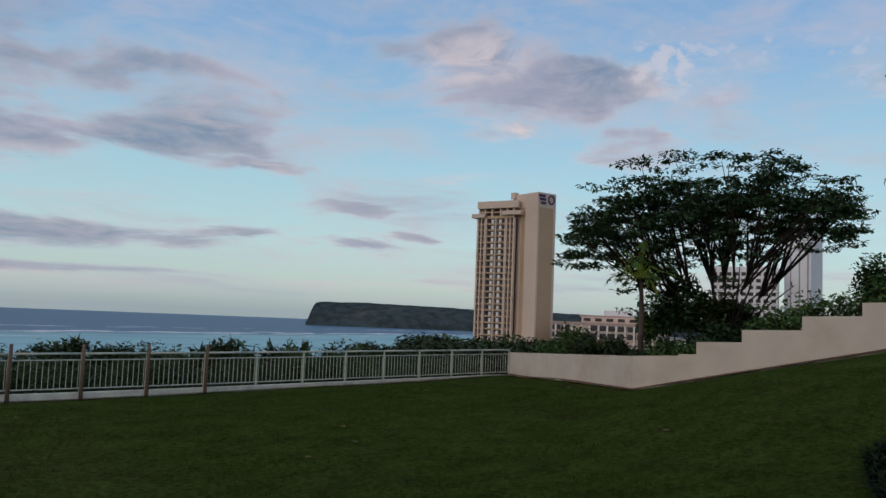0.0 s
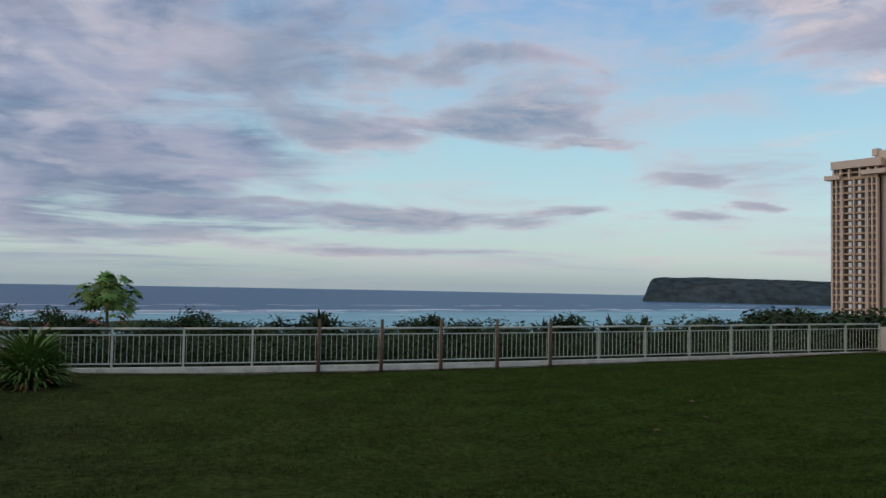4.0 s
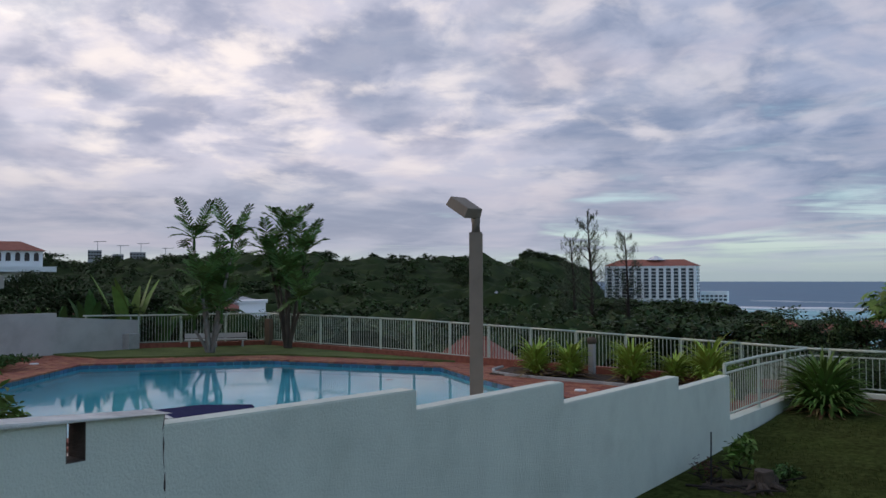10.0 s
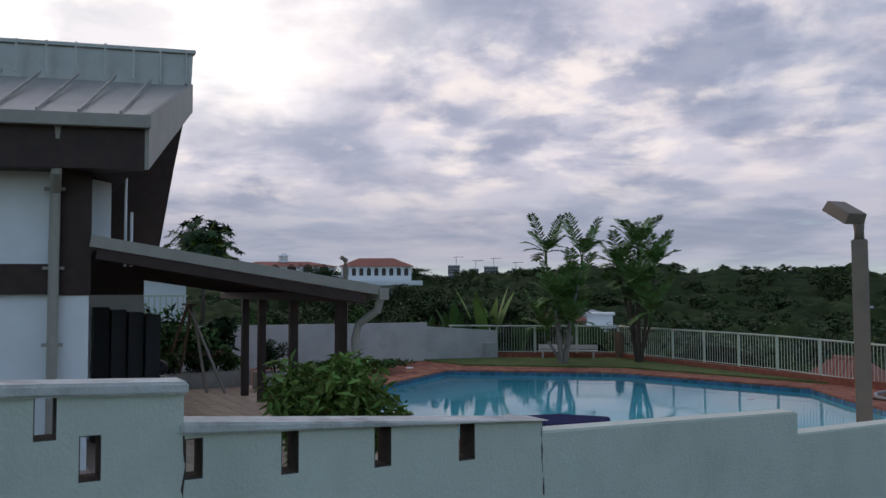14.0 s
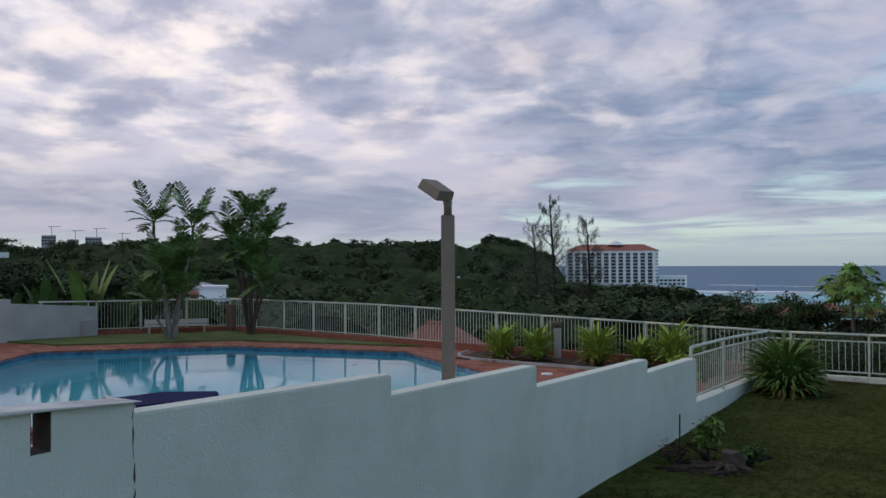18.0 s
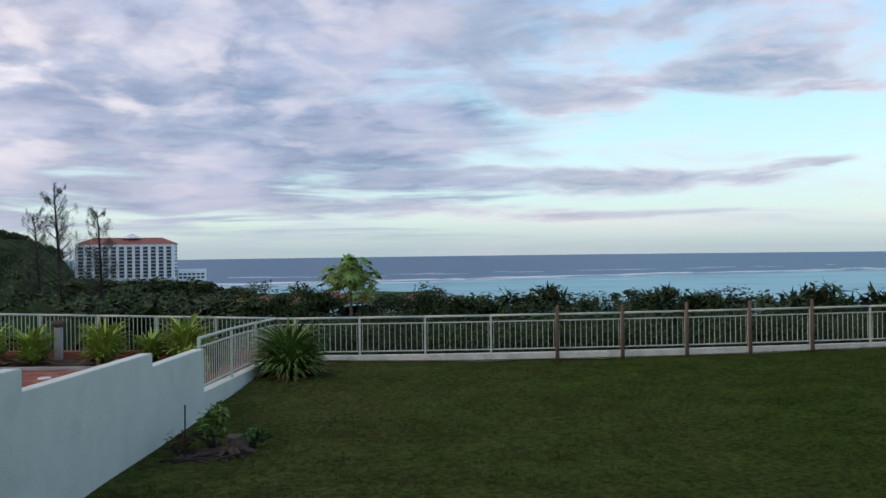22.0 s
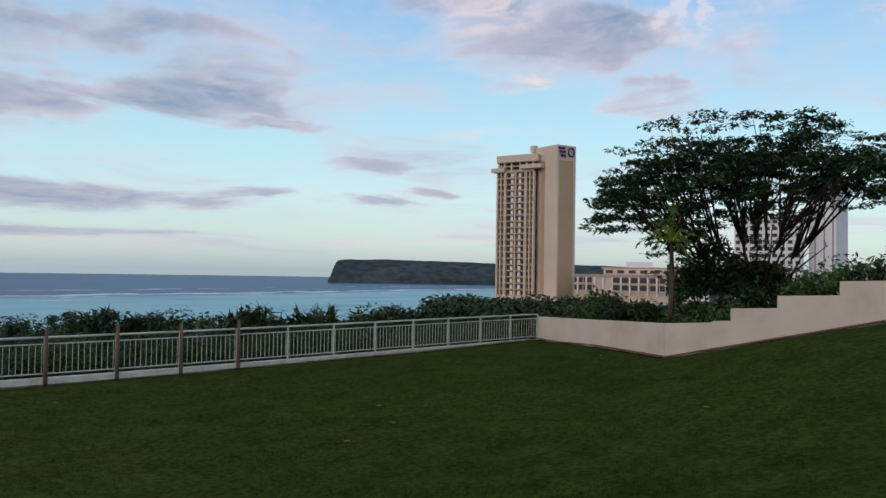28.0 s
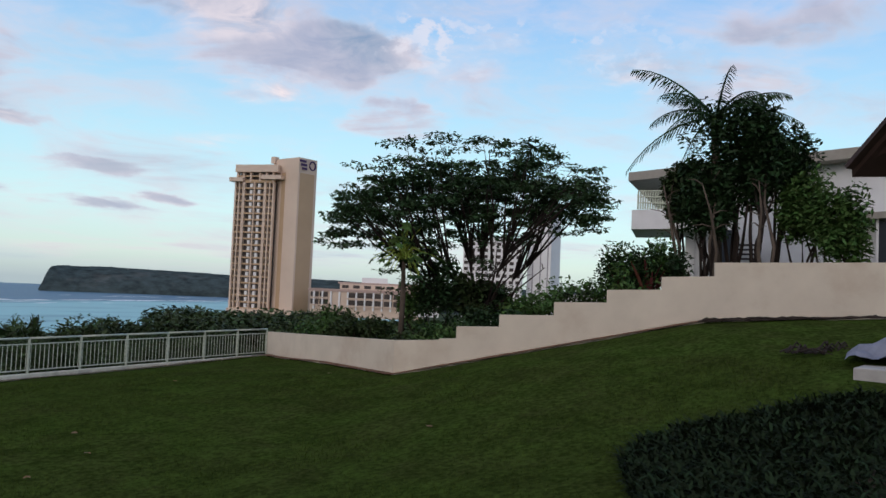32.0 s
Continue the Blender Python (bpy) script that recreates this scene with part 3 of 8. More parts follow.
def lawn_height(x, y):
    """The lawn: level along the sea fence, rising to the south and steeply to the east wall."""
    x, y = np.asarray(x, float), np.asarray(y, float)
    base = -2.60 + 1.30 * smooth01((12.5 - y) / 13.0) * smooth01((x + 9.0) / 9.0)
    s = np.clip(x + 5.4, 0, 29)
    edge = -2.475 - 0.013 * s + 0.0009 * s * s - 0.11 * smooth01((s - 6) / 9.0)
    base = base + (edge - base) * smooth01((y - 14.0) / 7.0)
    along = (x - BEND.x) * EAST_DIR.x + (y - BEND.y) * EAST_DIR.y
    away = (BEND.x - x) * 0.918 + (BEND.y - y) * 0.396
    bank = -1.70 + np.where(along < 8.3, 0.229 * along, 1.90 + 0.07 * (along - 8.3))
    bank = np.where(along < 0, np.maximum(-1.70 + 0.05 * along, -2.2), bank)
    k = smooth01(1 - np.maximum(away, -2.0) / 15.0) * smooth01((27.5 - y) / 9.0 + 0.15)
    return base + (bank - base) * np.clip(k, 0, 1)


def east_wall_x(y):
    return np.where(y > BEND.y, BEND.x + (y - BEND.y) * (CORNER.x - BEND.x) / (CORNER.y - BEND.y), BEND.x + (BEND.y - y) * 0.396 / 0.918)


FENCE_STEP = 1.83


def fence_line(count=33):
    """The bowed line of the sea fence: stations every half panel."""
    pts, x, y = [], -5.366, 23.66
    for i in range(count):
        pts.append(Vector((x, y)))
        k = i * 0.5 + 0.25
        h = -0.053 + float(np.interp(k, [0, 4, 7, 10, 17], [0, 0.100, 0.161, 0.206, 0.195]))
        x, y = x + math.cos(h) * FENCE_STEP / 2, y + math.sin(h) * FENCE_STEP / 2
    return pts


FENCE = fence_line()


def fence_y(x):
    return np.interp(x, [p.x for p in FENCE], [p.y for p in FENCE])


# lawn sheet between the two walls and the sea fence
nu, nv = 110, 90
verts, faces = [], []
for j in range(nv + 1):
    v = j / nv
    for i in range(nu + 1):
        u = i / nu
        y_top = float(fence_y(-5.7 + u * 29.4)) - 0.02
        y = -14.0 + (y_top + 14.0) * v
        x = -5.7 + (float(east_wall_x(y)) + 5.7 + 0.06) * u
        z = float(lawn_height(x, y)) + 0.035 * noise.noise(Vector((x * 0.7, y * 0.7, 0.3))) + 0.012 * noise.noise(Vector((x * 3, y * 3, 2.0)))
        verts.append((x, y, z))
for j in range(nv):
    for i in range(nu):
        a = j * (nu + 1) + i
        faces.append((a, a + 1, a + nu + 2, a + nu + 1))
lawn = tagged(mesh_object("lawn", verts, faces, M["lawn"], smooth=True), "mown dark green lawn sloping down to the sea fence", "lawn", kind="structure")


def land_height(az, d):
    """Land beyond the garden by bearing and distance: falls to the bay ahead, a wooded ridge to the west, a town slope to the east."""
    near = -7.0 - 0.035 * np.clip(d - 40, 0, 400)
    shore = np.interp(az, [-180, -60, -30, -18, 0, 20, 40, 60, 90, 180], [0, 0, 0.15, 0.75, 1, 1, 0.75, 0.35, 0, 0])
    bay = near - shore * 34 * smooth01((d - 90) / 520.0)
    bay = np.where(shore > 0.5, np.minimum(bay, np.where(d > 640, -44.0, bay)), bay)
    ridge_w = smooth01((-20.0 - az) / 14.0) * smooth01((az + 118.0) / 20.0)
    crest = np.interp(az, [-110, -80, -62, -50, -44, -37, -33, -28, -25, -20], [8, 7, 4, 7.0, 6.5, 5.0, 4.0, 2.0, -9, -21])
    ridge = near + (crest - near) * smooth01((d - 150) / 330.0)
    ridge = np.where(d > 520, crest - (d - 520) * 0.03, ridge)
    z = bay * (1 - ridge_w) + ridge * ridge_w
    knob = 23.0 * smooth01(2.1 - np.abs(az + 28.4) / 1.9) * smooth01(1.5 - np.abs(d - 760) / 160.0)
    return np.where(d > 300, z + knob, z)


rings = np.concatenate([[0, 20, 34, 38], np.geomspace(42, 4900, 62)])
naz = 240
verts, faces = [], []
for d in rings:
    azs = np.linspace(-180, 180, naz, endpoint=False)
    hz = land_height(azs, np.full(naz, d)) if d >= 36 else np.full(naz, -6.0)
    for a, h in zip(azs, hz):
        n_ = noise.noise(Vector((d * 0.012 * math.sin(radians(a)), d * 0.012 * math.cos(radians(a)), 1.0))) * min(6.0, d * 0.012)
        p = polar(a, d)
        verts.append((p.x, p.y, float(h) + n_ * (1 if h > -36 else 0)))
for j in range(len(rings) - 1):
    for i in range(naz):
        a, b = j * naz + i, j * naz + (i + 1) % naz
        faces.append((a, a + naz, b + naz, b))
M["land"] = material("wooded_land", (0.046, 0.068, 0.024), 0.95, vary=0.6, scale=0.05, fine=0.5, bump=1.0, spec=0.1, dirt=(0.09, 0.10, 0.045), dirt_scale=0.012, dirt_amount=0.6)
tagged(mesh_object("ground", verts, faces, M["land"], smooth=True), "dark green wooded land falling to the bay", "land", kind="structure")

# the bay: deep blue beyond the reef, pale turquoise lagoon within
m = bpy.data.materials.new("sea_water")
m.use_nodes = True
nt = m.node_tree
b = nt.nodes["Principled BSDF"]
b.inputs["Roughness"].default_value, b.inputs["Specular IOR Level"].default_value = 0.45, 0.10
tc = nt.nodes.new("ShaderNodeTexCoord")
sx = nt.nodes.new("ShaderNodeSeparateXYZ")
nt.links.new(tc.outputs["Object"], sx.inputs[0])


def smath(op, a, b_=None, clamp=False):
    n = nt.nodes.new("ShaderNodeMath")
    n.operation, n.use_clamp = op, clamp
    for i, v in enumerate((a, b_)):
        if v is None:
            continue
        if isinstance(v, (int, float)):
            n.inputs[i].default_value = v
        else:
            nt.links.new(v, n.inputs[i])
    return n.outputs[0]


def snoise(scale, detail=4, stretch=(1, 1, 1)):
    mp = nt.nodes.new("ShaderNodeMapping")
    mp.inputs["Scale"].default_value = stretch
    nt.links.new(tc.outputs["Object"], mp.inputs[0])
    n = nt.nodes.new("ShaderNodeTexNoise")
    n.inputs["Scale"].default_value, n.inputs["Detail"].default_value = scale, detail
    nt.links.new(mp.outputs[0], n.inputs[0])
    return n.outputs[0]


# reef edge: distance beyond a line that bends away to the east
reef = smath("SUBTRACT", sx.outputs[1], smath("ADD", 1060.0, smath("MULTIPLY", sx.outputs[0], 0.35)))
reef = smath("ADD", reef, smath("MULTIPLY", smath("SUBTRACT", snoise(0.006), 0.5), 260.0))
deep = smath("MULTIPLY", smath("ADD", reef, 40.0), 0.008, clamp=True)
ramp = nt.nodes.new("ShaderNodeValToRGB")
ramp.color_ramp.elements[0].color, ramp.color_ramp.elements[1].color = (0.26, 0.52, 0.55, 1), (0.075, 0.160, 0.245, 1)
nt.links.new(deep, ramp.inputs[0])
patch = smath("MULTIPLY", smath("SUBTRACT", snoise(0.012, 5, (0.5, 1.6, 1)), 0.52), 6.0, clamp=True)
mx = nt.nodes.new("ShaderNodeMix")
mx.data_type = "RGBA"
nt.links.new(smath("MULTIPLY", patch, 0.5), mx.inputs[0])
nt.links.new(ramp.outputs[0], mx.inputs[6])
mx.inputs[7].default_value = (0.10, 0.22, 0.30, 1)
nt.links.new(mx.outputs[2], b.inputs["Base Color"])
bp = nt.nodes.new("ShaderNodeBump")
bp.inputs["Strength"].default_value, bp.inputs["Distance"].default_value = 0.8, 1.2
nt.links.new(snoise(0.05, 6, (0.4, 1.4, 1)), bp.inputs["Height"])
nt.links.new(bp.outputs[0], b.inputs["Normal"])
M["sea"] = m
seg = 96
verts, faces = [], []
for d in (150, 500, 900, 1300, 2000, 3000, 4940):
    for i in range(seg + 1):
        p = polar(-100 + 220 * i / seg, d)
        verts.append((p.x, p.y, SEA))
for j in range(6):
    for i in range(seg):
        a = j * (seg + 1) + i
        faces.append((a, a + 1, a + seg + 2, a + seg + 1))
tagged(mesh_object("water", verts, faces, M["sea"]), "calm blue bay with a pale lagoon inside the reef", "sea", kind="structure")

# broken surf along the reef
M["foam"] = material("sea_foam", (0.85, 0.88, 0.90), 0.9, vary=0.1, scale=0.02, bump=0)
vs, fs = [], []
r_ = np.random.default_rng(5)
for k in range(210):
    az = r_.uniform(-20, 48)
    a = radians(az)
    for line, spread in ((1.0, 0.02),):
        d0 = 1120 / max(0.5, math.cos(a) - 0.35 * math.sin(a)) * (r_.normal(1.0, 0.012) if k < 130 else r_.normal(1.22, 0.03) if k < 170 else r_.normal(0.93, 0.03))
        ln, wd = r_.uniform(20, 95), r_.uniform(3.0, 11.0) * (1.0 if k < 130 else 0.5)
        n = 7
        base = len(vs)
        for i in range(n + 1):
            s = (i / n - 0.5) * ln
            w = wd * math.sin(math.pi * (i + 0.15) / (n + 0.3)) * r_.uniform(0.6, 1.2)
            cx_, cy_ = EYE.x + d0 * math.sin(a) + s * 0.94, EYE.y + d0 * math.cos(a) + s * 0.33 + r_.uniform(-1, 1)
            vs += [(cx_, cy_ - w, SEA + 0.25), (cx_, cy_ + w, SEA + 0.45)]
        for i in range(n):
            q = base + 2 * i
            fs.append((q, q + 2, q + 3, q + 1))
tagged(mesh_object("surf", vs, fs, M["foam"]), "broken white surf lines along the reef", "surf", kind="stuff")


def headland(name, az0, az1, dist, tops, label, cliff_end=True, mat="headland"):
    """A long wooded headland with a steep face; tops: elevations along it in degrees."""
    n, rows = 120, 9
    verts, faces = [], []
    for i in range(n + 1):
        u = i / n
        az = az0 + (az1 - az0) * u
        tip = max(0.0, 1 - u * 16)
        el = float(np.interp(u, np.linspace(0, 1, len(tops)), tops))
        p0 = polar(az, dist, el)
        top = p0.z + 3.0 * noise.noise(Vector((u * 30, 1.0, 0))) + 1.6 * noise.noise(Vector((u * 160, 2.0, 0))) - 5.0 * tip ** 3
        for j in range(rows + 1):
            v = j / rows
            back = 260 * v ** 1.6 if v < 0.75 else 260 * v ** 1.6
            jag = 14 * noise.noise(Vector((u * 26, v * 5, 4.0))) + 6 * noise.noise(Vector((u * 90, v * 16, 9.0)))
            prof = 1 - (1 - v) ** 1.7 if v < 1 else 1
            pr = polar(az + tip * (0.70 * v ** 0.8 + 0.10 * noise.noise(Vector((v * 4, u * 40, 3.0)))), dist + back * (1 - 0.6 * tip) + jag * (1 - abs(2 * v - 1)))
            verts.append((pr.x, pr.y, SEA - 1 + (top - SEA + 1) * prof))
        pb = polar(az, dist + 600)
        verts.append((pb.x, pb.y, SEA - 1))
    w = rows + 2
    for i in range(n):
        for j in range(w - 1):
            a = i * w + j
            faces.append((a, a + w, a + w + 1, a + 1))
    faces.append(tuple(range(w)))
    return tagged(mesh_object(name, verts, faces, M[mat]), label, "headland", kind="structure")


# distance haze is mixed into this blue-grey base colour
M["headland"] = material("hazed_headland_bush", (0.070, 0.096, 0.098), 0.95, vary=0.6, scale=0.03, fine=0.25, bump=0.8, spec=0.0, stretch=(1, 1, 1.5), dirt=(0.16, 0.155, 0.145), dirt_scale=0.010, dirt_amount=0.40)
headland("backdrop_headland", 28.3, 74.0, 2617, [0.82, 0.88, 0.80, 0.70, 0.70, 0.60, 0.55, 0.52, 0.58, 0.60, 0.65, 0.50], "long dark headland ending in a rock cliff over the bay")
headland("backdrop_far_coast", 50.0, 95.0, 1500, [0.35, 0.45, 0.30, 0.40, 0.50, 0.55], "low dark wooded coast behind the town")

# ---------- walls ----------


def wall_panel(bm, y0, y1, z0, z1a, z1b, x0=-5.9, x1=-5.7):
    v = [bm.verts.new(c) for c in ((x0, y0, z0), (x1, y0, z0), (x1, y1, z0), (x0, y1, z0), (x0, y0, z1a), (x1, y0, z1a), (x1, y1, z1b), (x0, y1, z1b))]
    for f in ((0, 3, 2, 1), (4, 5, 6, 7), (0, 1, 5, 4), (1, 2, 6, 5), (2, 3, 7, 6), (3, 0, 4, 7)):
        bm.faces.new([v[i] for i in f])


bm = bmesh.new()
for y0, y1, za, zb in ((4.235, 7.0, -0.375, -0.45), (7.0, 9.945, -0.645, -0.69), (9.945, 13.87, -0.96, -1.02), (13.87, 16.52, -1.24, -1.27)):
    wall_panel(bm, y0, y1, -4.2, za, zb)
bmesh.ops.bevel(bm, geom=[e for e in bm.edges if min(v.co.z for v in e.verts) > -2], offset=0.012, segments=2, affect="EDGES")
wall_w = tagged(part("wall_west", bm, M["wall"]), "pale blue-green rendered garden wall stepping down to the sea", "wall", kind="structure")

# parapet with slots, weathered cap on top
wall_p = thing("wall_parapet", "pale rendered parapet pierced by narrow slots", "wall", kind="structure")


def parapet(root, y0, y1, tops, slots, lo=-4.2):
    """A wall stretch with slots (ya, yb, zlo, zhi) cut through."""
    f = lambda y: tops[0] + (tops[1] - tops[0]) * (y - y0) / (y1 - y0)
    cuts = sorted({y0, y1, *[s[0] for s in slots], *[s[1] for s in slots]})
    for a, b_ in zip(cuts, cuts[1:]):
        hole = [s for s in slots if s[0] <= a and s[1] >= b_]
        if hole:
            pieces = ((lo, hole[0][2], hole[0][2]), (hole[0][3], f(a), f(b_)))
        else:
            pieces = ((lo, f(a), f(b_)),)
        for z0, za_, zb_ in pieces:
            bm = bmesh.new()
            wall_panel(bm, a, b_, z0, za_, zb_, -5.9, -5.702)
            part("wall_block", bm, M["wall"], root)


low_slots = [(1.75, 1.85, -0.43, -0.20), (2.31, 2.42, -0.465, -0.21), (2.92, 3.04, -0.49, -0.235), (3.54, 3.67, -0.515, -0.255)]
parapet(wall_p, 1.74, 4.235, (-0.175, -0.30), low_slots)
high_slots = [(0.98, 1.09, -0.145, 0.085), (1.20, 1.31, -0.38, -0.135)] + [(0.98 - 0.6 * k, 1.09 - 0.6 * k, -0.11 + 0.02 * k, 0.10 + 0.03 * k) for k in range(1, 5)]
parapet(wall_p, -12.0, 1.74, (0.60, 0.05), high_slots)
M["raw"] = material("raw_render", (0.10, 0.075, 0.06), 0.95, vary=0.4, scale=8, fine=50, bump=0.5)
for ya, yb, za, zb in low_slots + high_slots:
    for lo, hi in (((ya, za), (ya + 0.006, zb)), ((yb - 0.006, za), (yb, zb)), ((ya + 0.006, za), (yb - 0.006, za + 0.006)), ((ya + 0.006, zb - 0.006), (yb - 0.006, zb))):
        part("slot_lining", boxed((-5.897, lo[0], lo[1]), (-5.706, hi[0], hi[1])), M["raw"], wall_p, "bare brown render inside the slot")
for yj, zj in ((4.235, -0.30), (1.74, -0.18)):
    bm = bmesh.new()
    rj = random.Random(int(yj * 10))
    pts_ = [(-5.704, yj + rj.uniform(-0.012, 0.012), zj - 0.1 * k) for k in range(9)]
    tube(bm, pts_, [0.010 * rj.uniform(0.3, 1.3) for _ in pts_], 5)
    part("crack", bm, M["raw"], wall_p, "dark cracked joint between wall stretches")
bm = bmesh.new()
wall_panel(bm, 1.72, 4.27, -0.172, -0.10, -0.225, -5.94, -5.66)
for v in bm.verts:
    if v.co.z < -0.15 and v.co.y > 4:
        v.co.z = -0.297
wall_panel(bm, -12.0, 1.76, 0.052, 0.67, 0.125, -5.94, -5.66)
for v in bm.verts:
    if v.co.y < -11 and v.co.z < 0.3:
        v.co.z = 0.602
bmesh.ops.bevel(bm, geom=list(bm.edges), offset=0.015, segments=2, affect="EDGES")
tagged(part("wall_cap", bm, M["cap"]), "weathered grey concrete cap along the parapet", "coping", kind="structure")

# east boundary wall: straight from the fence corner, then climbing in steps
L0 = (CORNER - BEND).length
d0 = (CORNER - BEND).normalized()
bm = bmesh.new()
side_solid(bm, [(0, -4), (L0 + 0.1, -4), (L0 + 0.1, -1.24), (0, -0.72)], ((BEND.x, BEND.y), (d0.x, d0.y)), -0.2)
steps = [(0.0, 1.28, -0.72, -0.64), (1.28, 1.76, -0.60, -0.58), (1.76, 2.94, -0.24, -0.19), (2.94, 4.42, 0.14, 0.19), (4.42, 5.81, 0.55, 0.60), (5.81, 7.22, 0.94, 1.0), (7.22, 8.55, 1.34, 1.40), (8.55, 30.0, 1.76, 2.5)]
for a, b_, za, zb in steps:
    side_solid(bm, [(a, -4), (b_, -4), (b_, zb), (a, za)], ((BEND.x, BEND.y), (EAST_DIR.x, EAST_DIR.y)), 0.2)
tagged(part("wall_east", bm, M["wall_e"]), "cream rendered boundary wall climbing in steps", "wall", kind="structure")

# ---------- railings ----------


def baluster_mesh(h, w=0.0145):
    bm = bmesh.new()
    box(bm, (-w / 2, -w / 2, 0), (w / 2, w / 2, h))
    me = bpy.data.meshes.new("baluster")
    bm.to_mesh(me)
    bm.free()
    me.materials.append(M["rail"])
    return me


def railing(name, label, line, rail_h, kerb_label, per_panel=12, mid_rail=0.17, post=0.055, kerb=None, kerb_mat="kerb", low_gap=0.10, skip_first_post=False):
    """A railing along stations (x, y, z of the top rail): a post at each, rails and balusters between."""
    root = thing(name, label, "railing")
    bars = {}
    for i, (x, y, z) in enumerate(line):
        if i == 0 and skip_first_post:
            continue
        bm = boxed((x - post / 2, y - post / 2, z - rail_h - 0.02), (x + post / 2, y + post / 2, z - 0.01), 0.004)
        part("post", bm, M["rail"], root)
    for a, b_ in zip(line, line[1:]):
        a, b_ = Vector(a), Vector(b_)
        part("top_rail", tube(bmesh.new(), [a, b_], 0.032, 10), M["rail"], root, smooth=True)
        if mid_rail:
            part("rail", beam(bmesh.new(), a - Vector((0, 0, mid_rail)), b_ - Vector((0, 0, mid_rail)), 0.04, 0.03), M["rail"], root)
        part("rail", beam(bmesh.new(), a - Vector((0, 0, rail_h - low_gap)), b_ - Vector((0, 0, rail_h - low_gap)), 0.04, 0.03), M["rail"], root)
        h = rail_h - low_gap - (mid_rail or 0.02)
        key = round(h, 3)
        if key not in bars:
            bars[key] = baluster_mesh(h)
        n = max(2, round((b_ - a).length / FENCE_STEP * per_panel))
        for k in range(n):
            p = a.lerp(b_, (k + 0.5) / n)
            ob = new("baluster", bars[key])
            ob.parent = root
            ob.location = (p.x, p.y, p.z - rail_h + low_gap)
            ob.rotation_euler = (0, 0, math.atan2(b_.y - a.y, b_.x - a.x))
    return root


def rail_z(k):
    return -1.302 + 0.0060 * k * FENCE_STEP


def base_z(k):
    s = k * FENCE_STEP
    return -2.467 - 0.013 * s + 0.0009 * s * s


stations = [(FENCE[2 * k].x, FENCE[2 * k].y, rail_z(k)) for k in range(17)]
stations[16] = (23.60, 26.30, rail_z(16))
meet = (-5.95, 23.75, -1.31)
railing("sea_railing", "white metal railing on a low kerb along the lawn's sea edge", [meet] + stations, 1.04, "kerb")
# low painted kerb under it, in bays
kerb = thing("sea_kerb", "low weathered white concrete kerb under the sea railing", "kerb", kind="structure")
for i, (a, b_) in enumerate(zip([meet] + stations, stations)):
    k = i - 0.5
    lo, hi = base_z(max(0, k)) - 0.35, rail_z(max(0, k)) - 1.04
    bm = bmesh.new()
    d = Vector((b_[0] - a[0], b_[1] - a[1])).normalized()
    n_ = Vector((-d.y, d.x)) * 0.11
    za, zb = rail_z(max(0, k - 0.5)) - 1.045, rail_z(max(0, k + 0.5)) - 1.045
    e = d * 0.004
    prism(bm, [(a[0] - n_.x + e.x, a[1] - n_.y + e.y), (b_[0] - n_.x - e.x, b_[1] - n_.y - e.y), (b_[0] + n_.x - e.x, b_[1] + n_.y - e.y), (a[0] + n_.x + e.x, a[1] + n_.y + e.y)], [lo - 0.5] * 4, [za, zb, zb, za])
    bmesh.ops.bevel(bm, geom=[e_ for e_ in bm.edges if min(v.co.z for v in e_.verts) > lo], offset=0.015, segments=2, affect="EDGES")
    part("kerb_stone", bm, M["kerb"], kerb)
# weathered timber poles lashed to five of the posts
for k in range(4, 9):
    x, y, z = stations[k]
    bm = bmesh.new()
    lean = random.uniform(-0.02, 0.02)
    tube(bm, [(x, y - 0.14, base_z(k) - 0.4), (x + lean * 0.5, y - 0.135, -1.8), (x + lean, y - 0.13, z + 0.26)], [0.055, 0.052, 0.045], 9)
    pole = tagged(part("timber_pole", bm, M["wood"], smooth=True), "weathered brown timber pole standing against the railing", "pole", "timber poles along the railing")
side = [(-5.82, 16.60, -1.08), (-5.84, 18.95, -1.12), (-5.88, 21.25, -1.20), meet]
railing("side_railing", "white metal railing running down from the garden wall", side, 1.06, "kerb")
bm = bmesh.new()
prism(bm, [(-5.73, 16.53), (-5.78, 23.75), (-6.02, 23.75), (-5.97, 16.53)], -4.0, [-2.13, -2.34, -2.34, -2.13])
tagged(part("side_kerb", bm, M["wall"]), "white painted kerb under the side railing", "kerb", kind="structure")
NW = (-28.7, 25.45)
back = []
nb = 13
for k in range(nb + 1):
    u = k / nb
    back.append((-5.95 + (NW[0] + 5.95) * u, 23.90 + (NW[1] - 23.90) * u, -1.31 + (-1.02 + 1.31) * min(1, u * 1.6)))
railing("pool_railing", "white metal pool railing with close balusters", back, 1.2, "kerb", per_panel=15, post=0.05, mid_rail=0, low_gap=0.06, skip_first_post=True)
GATE = (-31.9, 21.1)
west = [(NW[0], NW[1], -1.02), (-29.8, 24.0, -1.02), (-30.9, 22.5, -1.02), (GATE[0], GATE[1], -1.02)]
railing("pool_railing", "white metal pool railing turning back beside the palms", west, 1.2, "kerb", per_panel=15, post=0.05, mid_rail=0, low_gap=0.06, skip_first_post=True)
bm = bmesh.new()
d = Vector((NW[0] + 5.95, NW[1] - 23.9)).normalized()
prism(bm, [(-5.95, 23.78), (NW[0], NW[1] - 0.12), (NW[0], NW[1] + 0.12), (-5.95, 24.02)], -4.5, -2.22)
